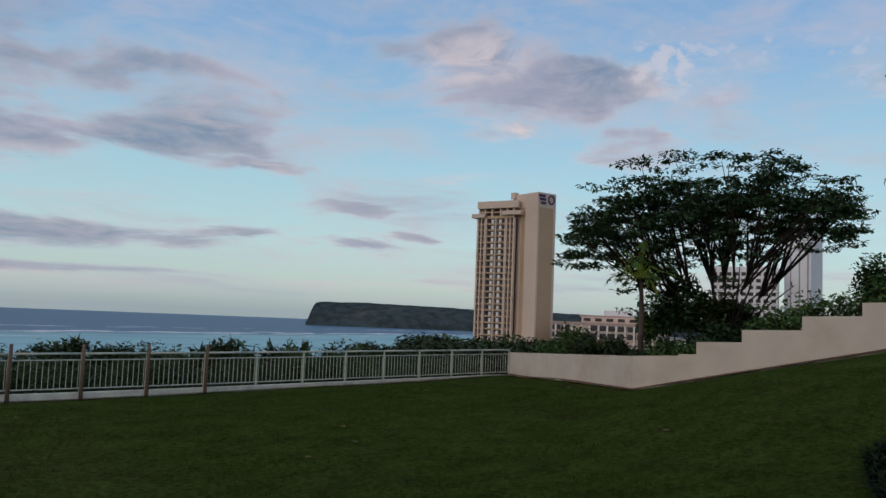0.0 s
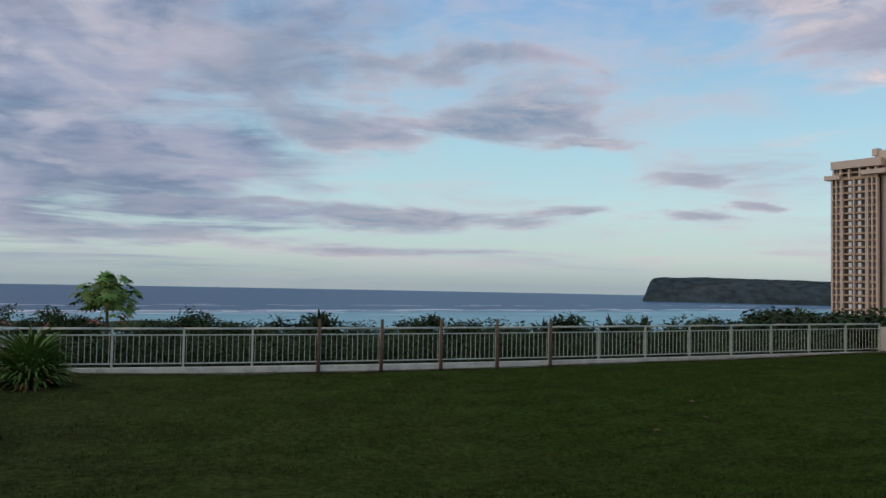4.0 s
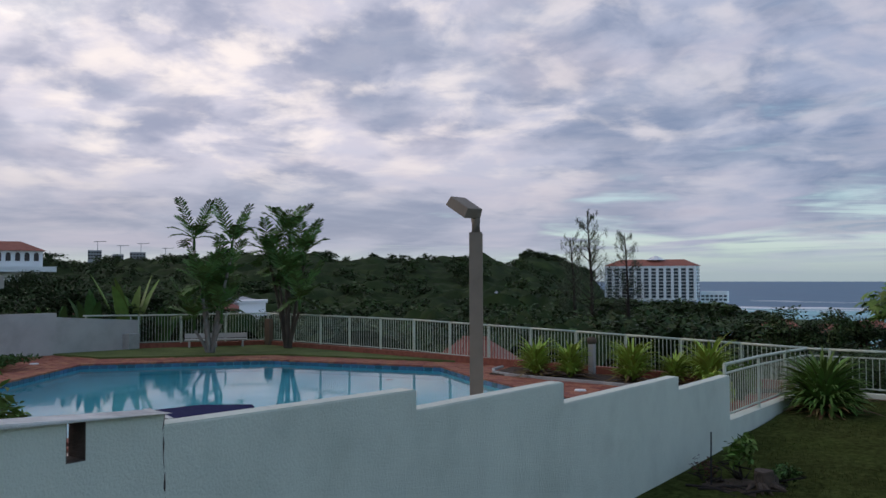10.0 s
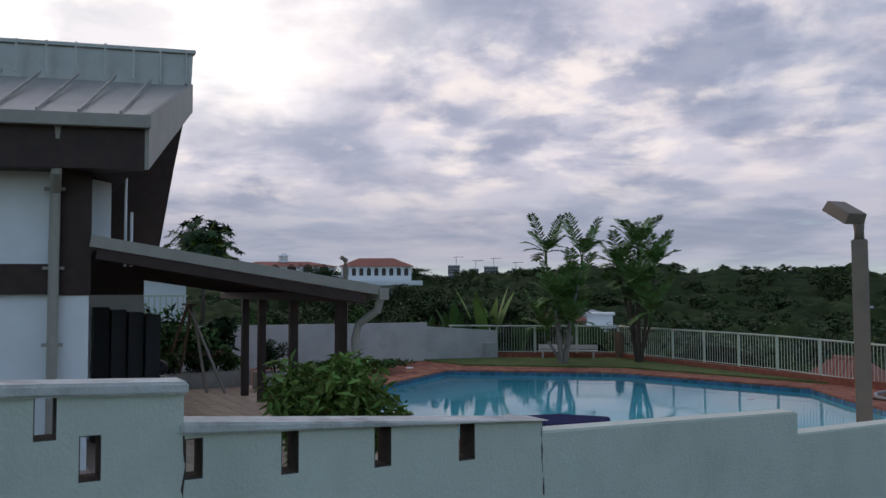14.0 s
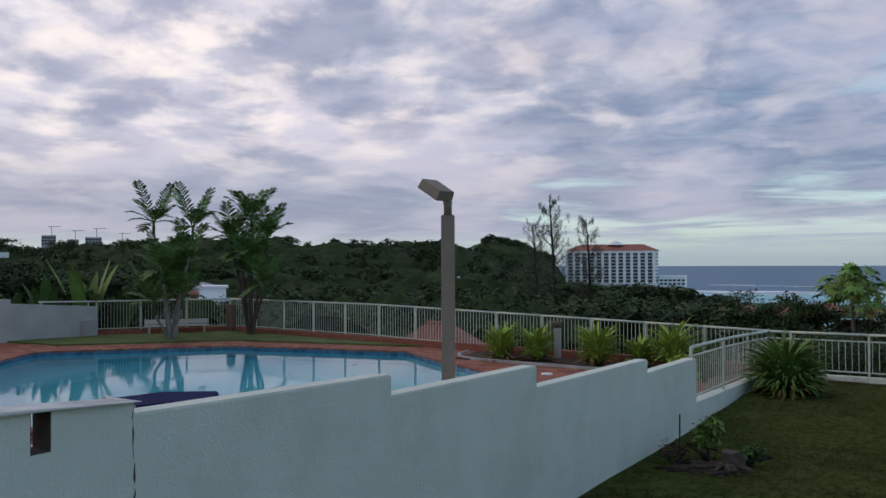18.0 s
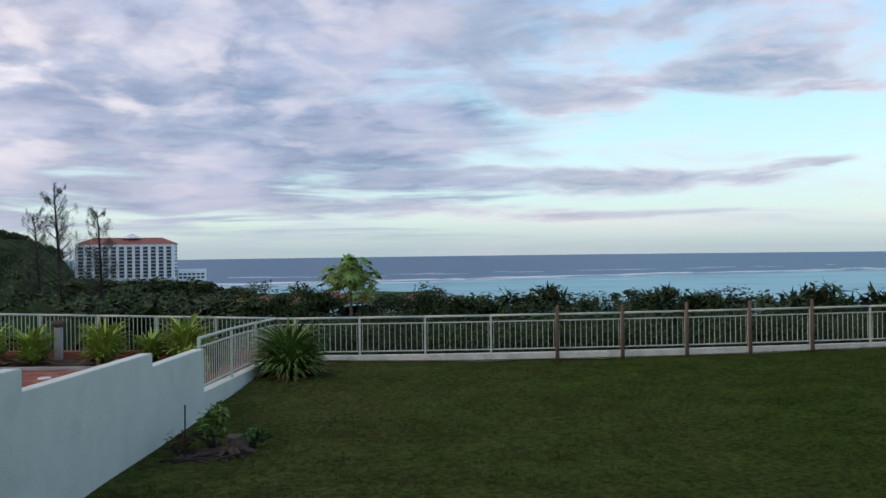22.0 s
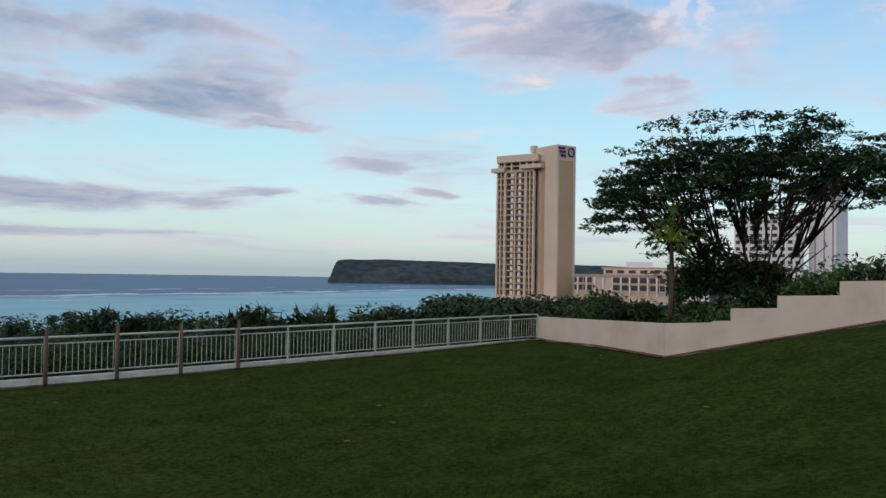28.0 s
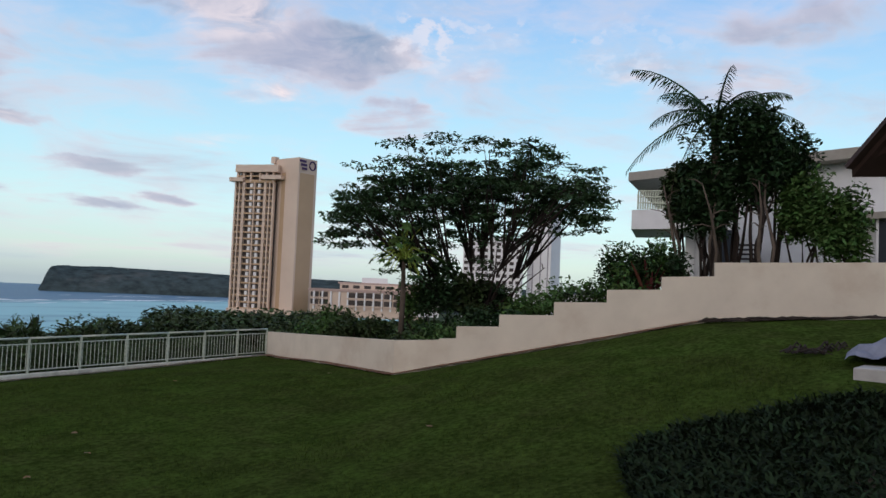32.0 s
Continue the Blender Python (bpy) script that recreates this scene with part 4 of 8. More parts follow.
prism(bm, [(NW[0] - 0.02, NW[1] - 0.12), (GATE[0] - 0.02, GATE[1]), (GATE[0] - 0.2, GATE[1] + 0.1), (NW[0] - 0.2, NW[1] + 0.1)], -4.5, -2.222)
tagged(part("pool_kerb", bm, M["brick_j"]), "red-brown brick kerb under the pool railing", "kerb", kind="structure")

# ---------- pool terrace ----------
POOL = [(-28.0, 16.3), (-23.9, 21.2), (-17.3, 23.0), (-15.2, 21.6), (-12.8, 20.3), (-9.8, 18.9), (-9.2, 15.5), (-11.5, 11.8), (-16.0, 9.0), (-21.5, 9.3), (-24.6, 11.5)]
OUT = [(-33.0, 2.0), (-5.9, 2.0), (-5.9, 23.9), (-28.7, 25.5), (-32.0, 21.0), (-33.0, 16.0)]


def offset(poly, d):
    """The outline grown by d."""
    n, res = len(poly), []
    for i in range(n):
        p, a, b_ = Vector(poly[i]), Vector(poly[i - 1]), Vector(poly[(i + 1) % n])
        u, v = (p - a).normalized(), (b_ - p).normalized()
        nu_, nv_ = Vector((-u.y, u.x)), Vector((-v.y, v.x))
        m_ = (nu_ + nv_).normalized()
        res.append(tuple(p + m_ * d / max(0.3, m_.dot(nu_))))
    return res


def fill_between(outer, inner, z, name, mat, label, category):
    bm = bmesh.new()
    loops = []
    for poly in (outer, inner):
        vs = [bm.verts.new((x, y, z)) for x, y in poly]
        loops += [bm.edges.new((vs[i], vs[(i + 1) % len(vs)])) for i in range(len(vs))]
    bmesh.ops.triangle_fill(bm, edges=loops, use_beauty=True)
    for f in bm.faces:
        if f.normal.z < 0:
            f.normal_flip()
    return tagged(part(name, bm, mat), label, category, kind="structure")


SIGN = 1 if sum(POOL[i - 1][0] * POOL[i][1] - POOL[i][0] * POOL[i - 1][1] for i in range(len(POOL))) < 0 else -1
fill_between(OUT, offset(POOL, SIGN * 0.02), DECK - 0.05, "terrace", M["mortar"], "pool terrace ground in dull red mortar", "terrace")
# basin
bm = bmesh.new()
prism(bm, POOL, -4.1, DECK - 0.06)
for f in [f for f in bm.faces if f.normal.z > 0.9]:
    bm.faces.remove(f)
for f in bm.faces:
    f.normal_flip()
pool = thing("swimming_pool", "large angular swimming pool with clear blue water", "pool", kind="structure")
part("basin", bm, M["pool_in"], pool)
bm = bmesh.new()
vs = [bm.verts.new((x, y, DECK - 0.13)) for x, y in offset(POOL, -SIGN * 0.012)]
f = bm.faces.new(vs)
f.normal_update()
if f.normal.z < 0:
    f.normal_flip()
w_ = part("water_surface", bm, M["pool_water"], pool, "clear rippled blue pool water")
w_.visible_shadow = False
# waterline tiles and coping bricks, piece by piece
tile_me = bpy.data.meshes.new("tile")
bm = boxed((-0.145, -0.012, -0.13), (0.145, 0.012, 0.13), 0.006)
bm.to_mesh(tile_me)
bm.free()
tile_me.materials.append(M["tile_blue"])
cope_me = bpy.data.meshes.new("brick")
bm = boxed((-0.105, -0.20, -0.03), (0.105, 0.20, 0.03), 0.012)
bm.to_mesh(cope_me)
bm.free()
cope_me.materials.append(M["brick"])
coping = thing("pool_coping", "red-brown brick coping round the pool", "coping", kind="structure")
band = thing("waterline_band", "band of blue glazed tiles at the waterline", "tile band", kind="structure")
n = len(POOL)
for i in range(n):
    a, b_ = Vector(POOL[i]), Vector(POOL[(i + 1) % n])
    d = (b_ - a)
    length = d.length
    d.normalize()
    out_ = Vector((-d.y, d.x)) * SIGN
    ang = math.atan2(d.y, d.x)
    near_side = i in (5, 6, 7)
    if not near_side:
        for k in range(int(length / 0.30)):
            p = a + d * (0.15 + k * length / int(length / 0.30) * 1.0)
            ob = new("tile", tile_me)
            ob.parent, ob.location, ob.rotation_euler = band, (p.x - out_.x * 0.01, p.y - out_.y * 0.01, DECK - 0.13), (0, 0, ang)
    m_ = int(length / 0.222)
    for k in range(m_):
        p = a + d * ((k + 0.5) * length / m_) + out_ * 0.17
        ob = new("brick", cope_me)
        ob.parent, ob.location, ob.rotation_euler = coping, (p.x, p.y, DECK + 0.005 + random.uniform(-0.003, 0.003)), (0, 0, ang)

# brick paving of the terrace: joined bricks where far, laid in running bond
vs, fs = [], []
inner, outer = offset(POOL, SIGN * 0.40), OUT


def inside(poly, x, y):
    res, j = False, len(poly) - 1
    for i in range(len(poly)):
        if (poly[i][1] > y) != (poly[j][1] > y) and x < (poly[j][0] - poly[i][0]) * (y - poly[i][1]) / (poly[j][1] - poly[i][1]) + poly[i][0]:
            res = not res
        j = i
    return res


GRASS = [(-29.4, 17.9), (-25.2, 22.6), (-17.8, 24.5), (-28.6, 25.25), (-31.4, 21.2), (-32.3, 17.6)]
PATIO = [(-28.0, 2.0), (-15.5, 2.0), (-15.5, 8.6), (-23.5, 8.6), (-28.0, 8.6)]
BEDS = [(-14.9, 22.3), (-7.4, 22.3), (-6.1, 23.6), (-15.3, 24.3)]
W_, H_ = 0.44, 0.22
for j in range(int(24 / H_)):
    for i in range(int(27.2 / W_)):
        x, y = -33.0 + (i + 0.5 * (j % 2)) * W_ + W_ / 2, 2.0 + j * H_ + H_ / 2
        if not inside(outer, x, y) or inside(inner, x, y) or inside(GRASS, x, y) or inside(PATIO, x, y) or inside(BEDS, x, y):
            continue
        if x > -11.8 and y < 15 or (x > -15 and y < 9):
            continue
        z = DECK + random.uniform(-0.004, 0.004)
        g_, b0 = 0.008, len(vs)
        for (sx_, sy_, sz_) in ((-1, -1, -0.05), (1, -1, -0.05), (1, 1, -0.05), (-1, 1, -0.05), (-1, -1, 0), (1, -1, 0), (1, 1, 0), (-1, 1, 0)):
            vs.append((x + sx_ * (W_ / 2 - g_), y + sy_ * (H_ / 2 - g_), z + sz_))
        fs += [(b0 + 4, b0 + 5, b0 + 6, b0 + 7), (b0, b0 + 1, b0 + 5, b0 + 4), (b0 + 1, b0 + 2, b0 + 6, b0 + 5), (b0 + 2, b0 + 3, b0 + 7, b0 + 6), (b0 + 3, b0, b0 + 4, b0 + 7)]
tagged(mesh_object("brick_paving", vs, fs, M["brick_j"]), "red-brown brick paving round the pool", "paving", kind="stuff")


M["pool_grass"] = material("pool_side_grass", (0.13, 0.165, 0.055), 0.95, vary=0.35, scale=0.9, fine=30, bump=0.8, spec=0.1)


def grass_patch(name, poly, z, label, rise=0.06):
    bm = bmesh.new()
    prism(bm, poly, z - 0.3, z + rise)
    return tagged(part(name, bm, M["pool_grass"]), label, "lawn", kind="structure")


grass_patch("pool_lawn", GRASS, DECK, "strip of mown grass between pool and railing")
bm = bmesh.new()
prism(bm, BEDS, DECK - 0.3, DECK + 0.03)
tagged(part("planting_bed", bm, M["soil"]), "bare soil bed under the pool railing", "bed", kind="structure")

edge_ = thing("bed_edging", "pale concrete edging curving round the planting bed", "edging", kind="structure")
line_ = [(-15.5, 24.0), (-15.35, 23.2), (-14.9, 22.55), (-14.1, 22.25), (-12.6, 22.15), (-10.6, 22.12), (-8.8, 22.12), (-7.2, 22.2)]
for a_, c_ in zip(line_, line_[1:]):
    part("edging_stone", beam(bmesh.new(), (*a_, DECK + 0.03), (*c_, DECK + 0.03), 0.09, 0.10, 0.01), M["concrete"], edge_)

# patio boards under the lean-to
patio = thing("patio_floor", "pale brown plank tiles of the covered patio", "floor", kind="structure")
plank_me = bpy.data.meshes.new("plank")
bm = boxed((-1.2, -0.195, -0.03), (1.2, 0.195, 0.03), 0.008)
bm.to_mesh(plank_me)
bm.free()
plank_me.materials.append(M["patio"])
for j in range(16):
    for i in range(6):
        ob = new("plank", plank_me)
        ob.parent, ob.location = patio, (-28.0 + 1.25 + i * 2.42 + (0.6 if j % 2 else 0), 2.25 + j * 0.40, DECK + 0.0)

# garden wall closing the pool terrace to the west
bm = bmesh.new()
side_solid(bm, [(0, -4.5), (15.2, -4.5), (15.2, -1.22), (11.8, -0.97), (11.8, -0.80), (0, -0.75)], ((-33.6, 6.0), (0.112, 0.994)), 0.2)
tagged(part("wall_pool", bm, M["grey_wall"]), "grey-beige rendered wall stepping down behind the pool", "wall", kind="structure")
rail_ = thing("wall_rail", "white pipe rail on the low end of the pool wall", "railing")
wd_ = Vector((0.112, 0.994))
at_ = lambda s_, z_: Vector((-33.6 + wd_.x * s_ - 0.1, 6.0 + wd_.y * s_, z_))
part("top_rail", tube(bmesh.new(), [at_(12.9, -0.96), at_(15.2, -1.02)], 0.035, 9), M["rail"], rail_, smooth=True)
for s_ in (13.0, 14.9):
    part("post", tube(bmesh.new(), [at_(s_, -1.24), at_(s_, -0.98)], 0.03, 8), M["rail"], rail_)

# ---------- plants ----------


def limb_set(base, top_pts, r0, seed, bend=0.25, sides=7, splits=0, jitter=0.3):
    """One bmesh of limbs that rise from base to the given tips, with side twigs."""
    r = random.Random(seed)
    bm = bmesh.new()
    base = Vector(base)
    for tip in top_pts:
        tip = Vector(tip)
        mid1 = base.lerp(tip, 0.35) + Vector((r.uniform(-jitter, jitter), r.uniform(-jitter, jitter), (tip - base).length * bend * 0.4))
        mid2 = base.lerp(tip, 0.7) + Vector((r.uniform(-jitter, jitter), r.uniform(-jitter, jitter), (tip - base).length * bend * 0.3))
        tube(bm, [base, mid1, mid2, tip], [r0, r0 * 0.7, r0 * 0.42, r0 * 0.15], sides)
        for _ in range(splits):
            s = r.uniform(0.4, 0.95)
            a = mid1.lerp(mid2, s) if r.random() < 0.5 else mid2.lerp(tip, s)
            e = a + Vector((r.uniform(-1, 1), r.uniform(-1, 1), r.uniform(0.0, 0.55))) * (tip - base).length * 0.15
            tube(bm, [a, a.lerp(e, 0.5) + Vector((0, 0, 0.08)), e], [r0 * 0.3, r0 * 0.2, r0 * 0.06], 5)
    return bm


def shrub(name, label, at, size, mat="leaf", leaf=0.14, lobes=7, per=160, seed=1, group="", category="shrub", aspect=2.4, droop=0.0, low=0.35):
    """A rounded bush: short stems and several leafy lobes."""
    r = random.Random(seed)
    sx, sy, sz = size
    root = thing(name, label, category, at, group)
    cs, rs = [], []
    for k in range(lobes):
        a, q = r.uniform(0, 6.28), math.sqrt(r.random()) * 0.65
        cs.append((math.cos(a) * q * sx, math.sin(a) * q * sy, sz * r.uniform(low, 0.82)))
        f = r.uniform(0.32, 0.5)
        rs.append((sx * f, sy * f, min(sz * f * 0.75, sx * f * 1.3)))
    v, f = leaf_cloud(cs, np.array(rs), per, leaf, seed=seed, aspect=aspect, droop=droop)
    v[:, 2] = np.maximum(v[:, 2], 0.02)
    leaf_mesh("foliage", v, f, M[mat], root)
    part("stemwork", limb_set((0, 0, -0.05), cs[:5], 0.02 + 0.008 * sz, seed), M["bark_dark"], root, smooth=True)
    return root


def strap_plant(name, label, at, height, spread, blades, mat, seed, group="", width=0.05, category="plant", stiff=False, low=20):
    """A clump of long blades that rise from one root and arch over; stiff ones stay nearly upright."""
    r = random.Random(seed)
    root = thing(name, label, category, at, group)
    sets = {mat: ([], []), "leaf_brown": ([], [])}
    for k in range(blades):
        a, q = r.uniform(0, 6.283), r.random()
        dead = not stiff and k % 12 == 0
        VS, FS = sets["leaf_brown" if dead else mat]
        if stiff:
            start, curl, ln = radians(r.uniform(62, 88)), radians(r.uniform(10, 55)), height * r.uniform(0.75, 1.1)
        elif dead:
            start, curl, ln = radians(r.uniform(5, 35)), radians(r.uniform(40, 80)), height * r.uniform(0.6, 0.9)
        else:
            start = radians(low + (88 - low) * q ** 0.7)
            curl, ln = radians(r.uniform(65, 120)), (height * 1.12 * q + spread * 1.25 * (1 - q)) * r.uniform(0.8, 1.1)
        w = width * r.uniform(0.7, 1.2)
        ca, sa = math.cos(a), math.sin(a)
        rad, z = r.uniform(0.0, 0.14) * spread, 0.02
        n, base = 8, len(VS)
        for i in range(n + 1):
            t = i / n
            ww = w * 0.5 * math.sin(math.pi * (0.06 + 0.93 * t)) ** 0.6 if stiff else w * (1 - t ** 3) * (0.6 + 0.8 * min(1, t * 3)) * 0.5
            cx_, cy_ = rad * ca, rad * sa
            VS += [(cx_ - sa * ww, cy_ + ca * ww, z), (cx_, cy_, z - ww * 0.5), (cx_ + sa * ww, cy_ - ca * ww, z)]
            an = start - curl * t ** 1.6
            rad, z = rad + math.cos(an) * ln / n, max(0.015, z + math.sin(an) * ln / n)
        for i in range(n):
            q_ = base + 3 * i
            FS += [(q_, q_ + 3, q_ + 4, q_ + 1), (q_ + 1, q_ + 4, q_ + 5, q_ + 2)]
    for key, (VS, FS) in sets.items():
        if FS:
            leaf_mesh("foliage" if key == mat else "dry_skirt", np.array(VS), np.array(FS), M[key], root)
    return root


def frond_data(length, droop, leaflets, leaf_len, width, seed, lift=0.5, twist=0.55, spread_=0.72, hang=0.0):
    """A feather frond along +x from the origin: rachis points and leaflet quads."""
    r = random.Random(seed)
    rach = []
    for i in range(9):
        t = i / 8
        rach.append(Vector((length * t * (1 - 0.18 * droop * t * t), 0, length * (lift * t - (0.28 + 0.62 * droop) * t * t))))
    vs, fs = [], []
    for k in range(leaflets):
        t = 0.14 + 0.86 * (k + 0.5) / leaflets
        i = min(7, int(t * 8))
        p = rach[i].lerp(rach[i + 1], t * 8 - i)
        d = (rach[i + 1] - rach[i]).normalized()
        ln = leaf_len * (math.sin(math.pi * (0.12 + 0.80 * t)) * 0.8 + 0.2) * r.uniform(0.8, 1.15)
        for s in (-1, 1):
            side = Vector((0, s, 0))
            tip = p + (side * spread_ + d * 0.60 + Vector((0, 0, r.uniform(-0.25, 0.25) * twist + 0.08 - 0.35 * droop - hang))).normalized() * ln
            mid = p.lerp(tip, 0.5) + Vector((0, 0, 0.05 * ln))
            w = d * width * 0.5
            b0 = len(vs)
            vs += [p - w * 0.5, mid - w, mid + w, p + w * 0.5, tip]
            fs += [(b0, b0 + 1, b0 + 2, b0 + 3), (b0 + 1, b0 + 4, b0 + 4, b0 + 2)]
    return rach, vs, [f if len(set(f)) == 4 else (f[0], f[1], f[3]) for f in fs]


def palm_crown(at, fronds, length, droop, leaflets, leaf_len, width, seed, lift=0.6, low=-0.3, hang=0.0, spread_=0.72, twist=0.55):
    """All fronds of one palm head as vertices, faces and a bmesh of rachises."""
    r = random.Random(seed)
    V, F, bm = [], [], bmesh.new()
    for k in range(fronds):
        a = 6.283 * (k / fronds) + r.uniform(-0.25, 0.25)
        up = 1.0 - (k % 3) / 2.4 + r.uniform(-0.15, 0.15)
        rach, vs, fs = frond_data(length * r.uniform(0.85, 1.1), droop * r.uniform(0.7, 1.3), leaflets, leaf_len, width, seed * 31 + k, lift=low + (lift - low) * max(0, up), hang=hang, spread_=spread_, twist=twist)
        m_ = Matrix.Translation(at) @ Matrix.Rotation(a, 4, "Z")
        b0 = len(V)
        V += [m_ @ v for v in vs]
        F += [tuple(b0 + i for i in f) for f in fs]
        tube(bm, [m_ @ p for p in rach], [0.028 * (1 - i / 9) * length / 1.8 + 0.004 for i in range(9)], 5)
    return V, F, bm


def palm(name, label, at, trunks, fronds, length, droop, leaflets, leaf_len, width, mat, bark, seed, r0=0.08, group="", lift=0.7, low=-0.3, hang=0.0, spread_=0.85, twist=0.55):
    """A palm clump: trunks [(dx, dy, height)] from one base, a crown on each."""
    root = thing(name, label, "palm", at, group)
    for i, (dx_, dy_, h) in enumerate(trunks):
        top = Vector((dx_, dy_, h))
        bm = bmesh.new()
        ring = [Vector((dx_ * 0.12, dy_ * 0.12, -0.1)).lerp(top, t) + Vector((dx_, dy_, 0)) * (t * (1 - t)) * -0.35 for t in [k / 14 for k in range(15)]]
        tube(bm, ring, [r0 * (1.25 - 0.45 * k / 14) * (1.0 + 0.08 * (k % 2)) for k in range(15)], 9)
        part("trunk", bm, M[bark], root, smooth=True)
        part("crownshaft", tube(bmesh.new(), [top - Vector((0, 0, 0.05)), top + Vector((0, 0, 0.28)), top + Vector((0, 0, 0.55))], [r0 * 0.9, r0 * 1.0, r0 * 0.5], 9), M["leaf"], root, smooth=True)
        V, F, bm = palm_crown(top + Vector((0, 0, 0.45)), fronds, length, droop, leaflets, leaf_len, width, seed + i, lift, low, hang, spread_, twist)
        mesh_object("fronds", V, F, M[mat], root)
        part("ribs", bm, M[mat], root)
    return root


# clipped strap-leaf clumps by the fence corner and along the pool railing
strap_plant("strap_leaf_plant", "large green strap-leaf clump beside the side railing", (-4.95, 20.9, float(lawn_height(-4.95, 20.9))), 1.5, 0.72, 560, "leaf_bright", 3, width=0.075)
for i, (x, y, h, s) in enumerate(((-13.5, 22.75, 1.05, 0.75), (-12.4, 22.9, 1.0, 0.72), (-10.45, 22.95, 1.15, 0.9), (-9.3, 23.25, 0.8, 0.6), (-8.3, 23.15, 1.25, 0.9))):
    strap_plant("strap_leaf_plant", "yellow-green strap-leaf clump in the bed by the pool railing", (x, y, DECK + 0.03), h * 1.18, s * 0.62, 260, "leaf_lime", 20 + i, group="clumps along the pool railing", width=0.07, low=44)

# palms on the pool lawn
palm("clump_palm", "clump of slender green palms on the pool lawn", (-27.6, 21.5, DECK + 0.06), [(-0.95, -0.1, 4.1), (0.85, 0.35, 3.85), (0.15, -0.5, 2.2), (-0.2, 0.5, 1.7), (0.55, 0.1, 1.2), (-0.5, -0.4, 0.9), (0.45, 0.35, 2.5), (-0.6, 0.2, 2.2)], 11, 1.02, 0.26, 13, 0.44, 0.098, "leaf_palm", "bark_pale", 5, 0.060, "palms on the pool lawn", 1.75, 0.0)
palm("clump_palm", "dense clump of dark green palms beside the railing corner", (-26.5, 24.6, DECK + 0.06), [(-0.15, 0.2, 4.35), (0.75, 0.2, 3.5), (-0.9, -0.2, 3.5), (0.3, -0.4, 2.6), (-0.4, 0.4, 2.2), (0.9, -0.2, 1.6), (-0.7, 0.1, 2.9)], 11, 1.12, 0.28, 14, 0.48, 0.098, "leaf_palm", "bark", 15, 0.065, "palms on the pool lawn", 1.75, -0.1)

# umbrella-crowned tree behind the east wall
FT = polar(57.8, 31.0)
ft = thing("flame_tree", "wide flat-crowned dark green tree behind the cream wall", "tree", (FT.x, FT.y, -0.9))
r = random.Random(4)
right_ = Vector((math.cos(radians(57)), -math.sin(radians(57)), 0))
away_ = Vector((math.sin(radians(57)), math.cos(radians(57)), 0))
tips, nodes = [], []
for k in range(14):
    u = -2.6 + 4.8 * k / 13 + r.uniform(-0.3, 0.3)
    nodes.append(right_ * u + away_ * r.uniform(-1.6, 1.6) + Vector((0, 0, 2.5 + 0.9 * (1 - abs(u) / 3.2) + r.uniform(-0.3, 0.3))))
for k in range(84):
    u = -5.4 + 9.6 * (k + r.random()) / 84
    w = r.uniform(-3.6, 3.6)
    e = max(0.0, 1 - (abs(u) / 5.8) ** 2.6 * 0.85 - (w / 5.5) ** 2 * 0.4)
    tips.append(right_ * u + away_ * w + Vector((0, 0, 3.5 + 3.75 * e * r.uniform(0.62, 1.0))))
part("trunk", tube(bmesh.new(), [(0, 0, -0.6), (0.05, 0, 0.3), (0.0, 0.05, 1.0)], [0.34, 0.25, 0.20], 10), M["bark_dark"], ft, smooth=True)
groups = [[] for _ in nodes]
for t in tips:
    groups[min(range(14), key=lambda q: (nodes[q] - t).length)].append(t)
for k, nd in enumerate(nodes):
    bm = limb_set((r.uniform(-0.12, 0.12), r.uniform(-0.12, 0.12), 0.6), [nd], 0.075, 40 + k, bend=-0.08, splits=1, jitter=0.25)
    for t in groups[k]:
        st = nd.lerp(Vector((0, 0, 0.8)), r.uniform(0.0, 0.45))
        m1 = st.lerp(t, 0.55) + Vector((r.uniform(-0.3, 0.3), r.uniform(-0.3, 0.3), r.uniform(-0.25, 0.15)))
        tube(bm, [st, m1, t], [0.042, 0.028, 0.010], 6)
        for _ in range(4):
            a = m1.lerp(t, r.uniform(0, 0.9))
            e = a + Vector((r.uniform(-1, 1), r.uniform(-1, 1), r.uniform(-0.1, 0.35))) * 0.8
            tube(bm, [a, e], [0.012, 0.004], 4)
    part("limb", bm, M["bark_dark"], ft, smooth=True)
cs, rs = [], []
for t in tips:
    for q in range(8):
        cs.append(t + right_ * r.uniform(-0.7, 0.7) + away_ * r.uniform(-1.2, 1.2) + Vector((0, 0, r.uniform(-1.25, 0.25))))
        rs.append((r.uniform(0.28, 0.60), r.uniform(0.28, 0.60), r.uniform(0.08, 0.17)))
for t in tips:
    for q in range(2):
        cs.append(t.lerp(Vector((0, 0, 2.2)), r.uniform(0.15, 0.6)) + Vector((r.uniform(-0.5, 0.5), r.uniform(-0.5, 0.5), r.uniform(-0.2, 0.2))))
        rs.append((r.uniform(0.25, 0.55), r.uniform(0.25, 0.55), r.uniform(0.08, 0.18)))
for k in range(36):
    cs.append(right_ * r.uniform(-3.6, 1.4) + away_ * r.uniform(-2, 2) + Vector((0, 0, r.uniform(1.0, 4.0))))
    rs.append((r.uniform(0.35, 0.7), r.uniform(0.35, 0.7), r.uniform(0.12, 0.25)))
v, f = leaf_cloud(cs, np.array(rs), 42, 0.19, flat=0.35, droop=0.12, aspect=2.6, seed=9)
leaf_mesh("crown", v, f, M["leaf_flame"], ft)
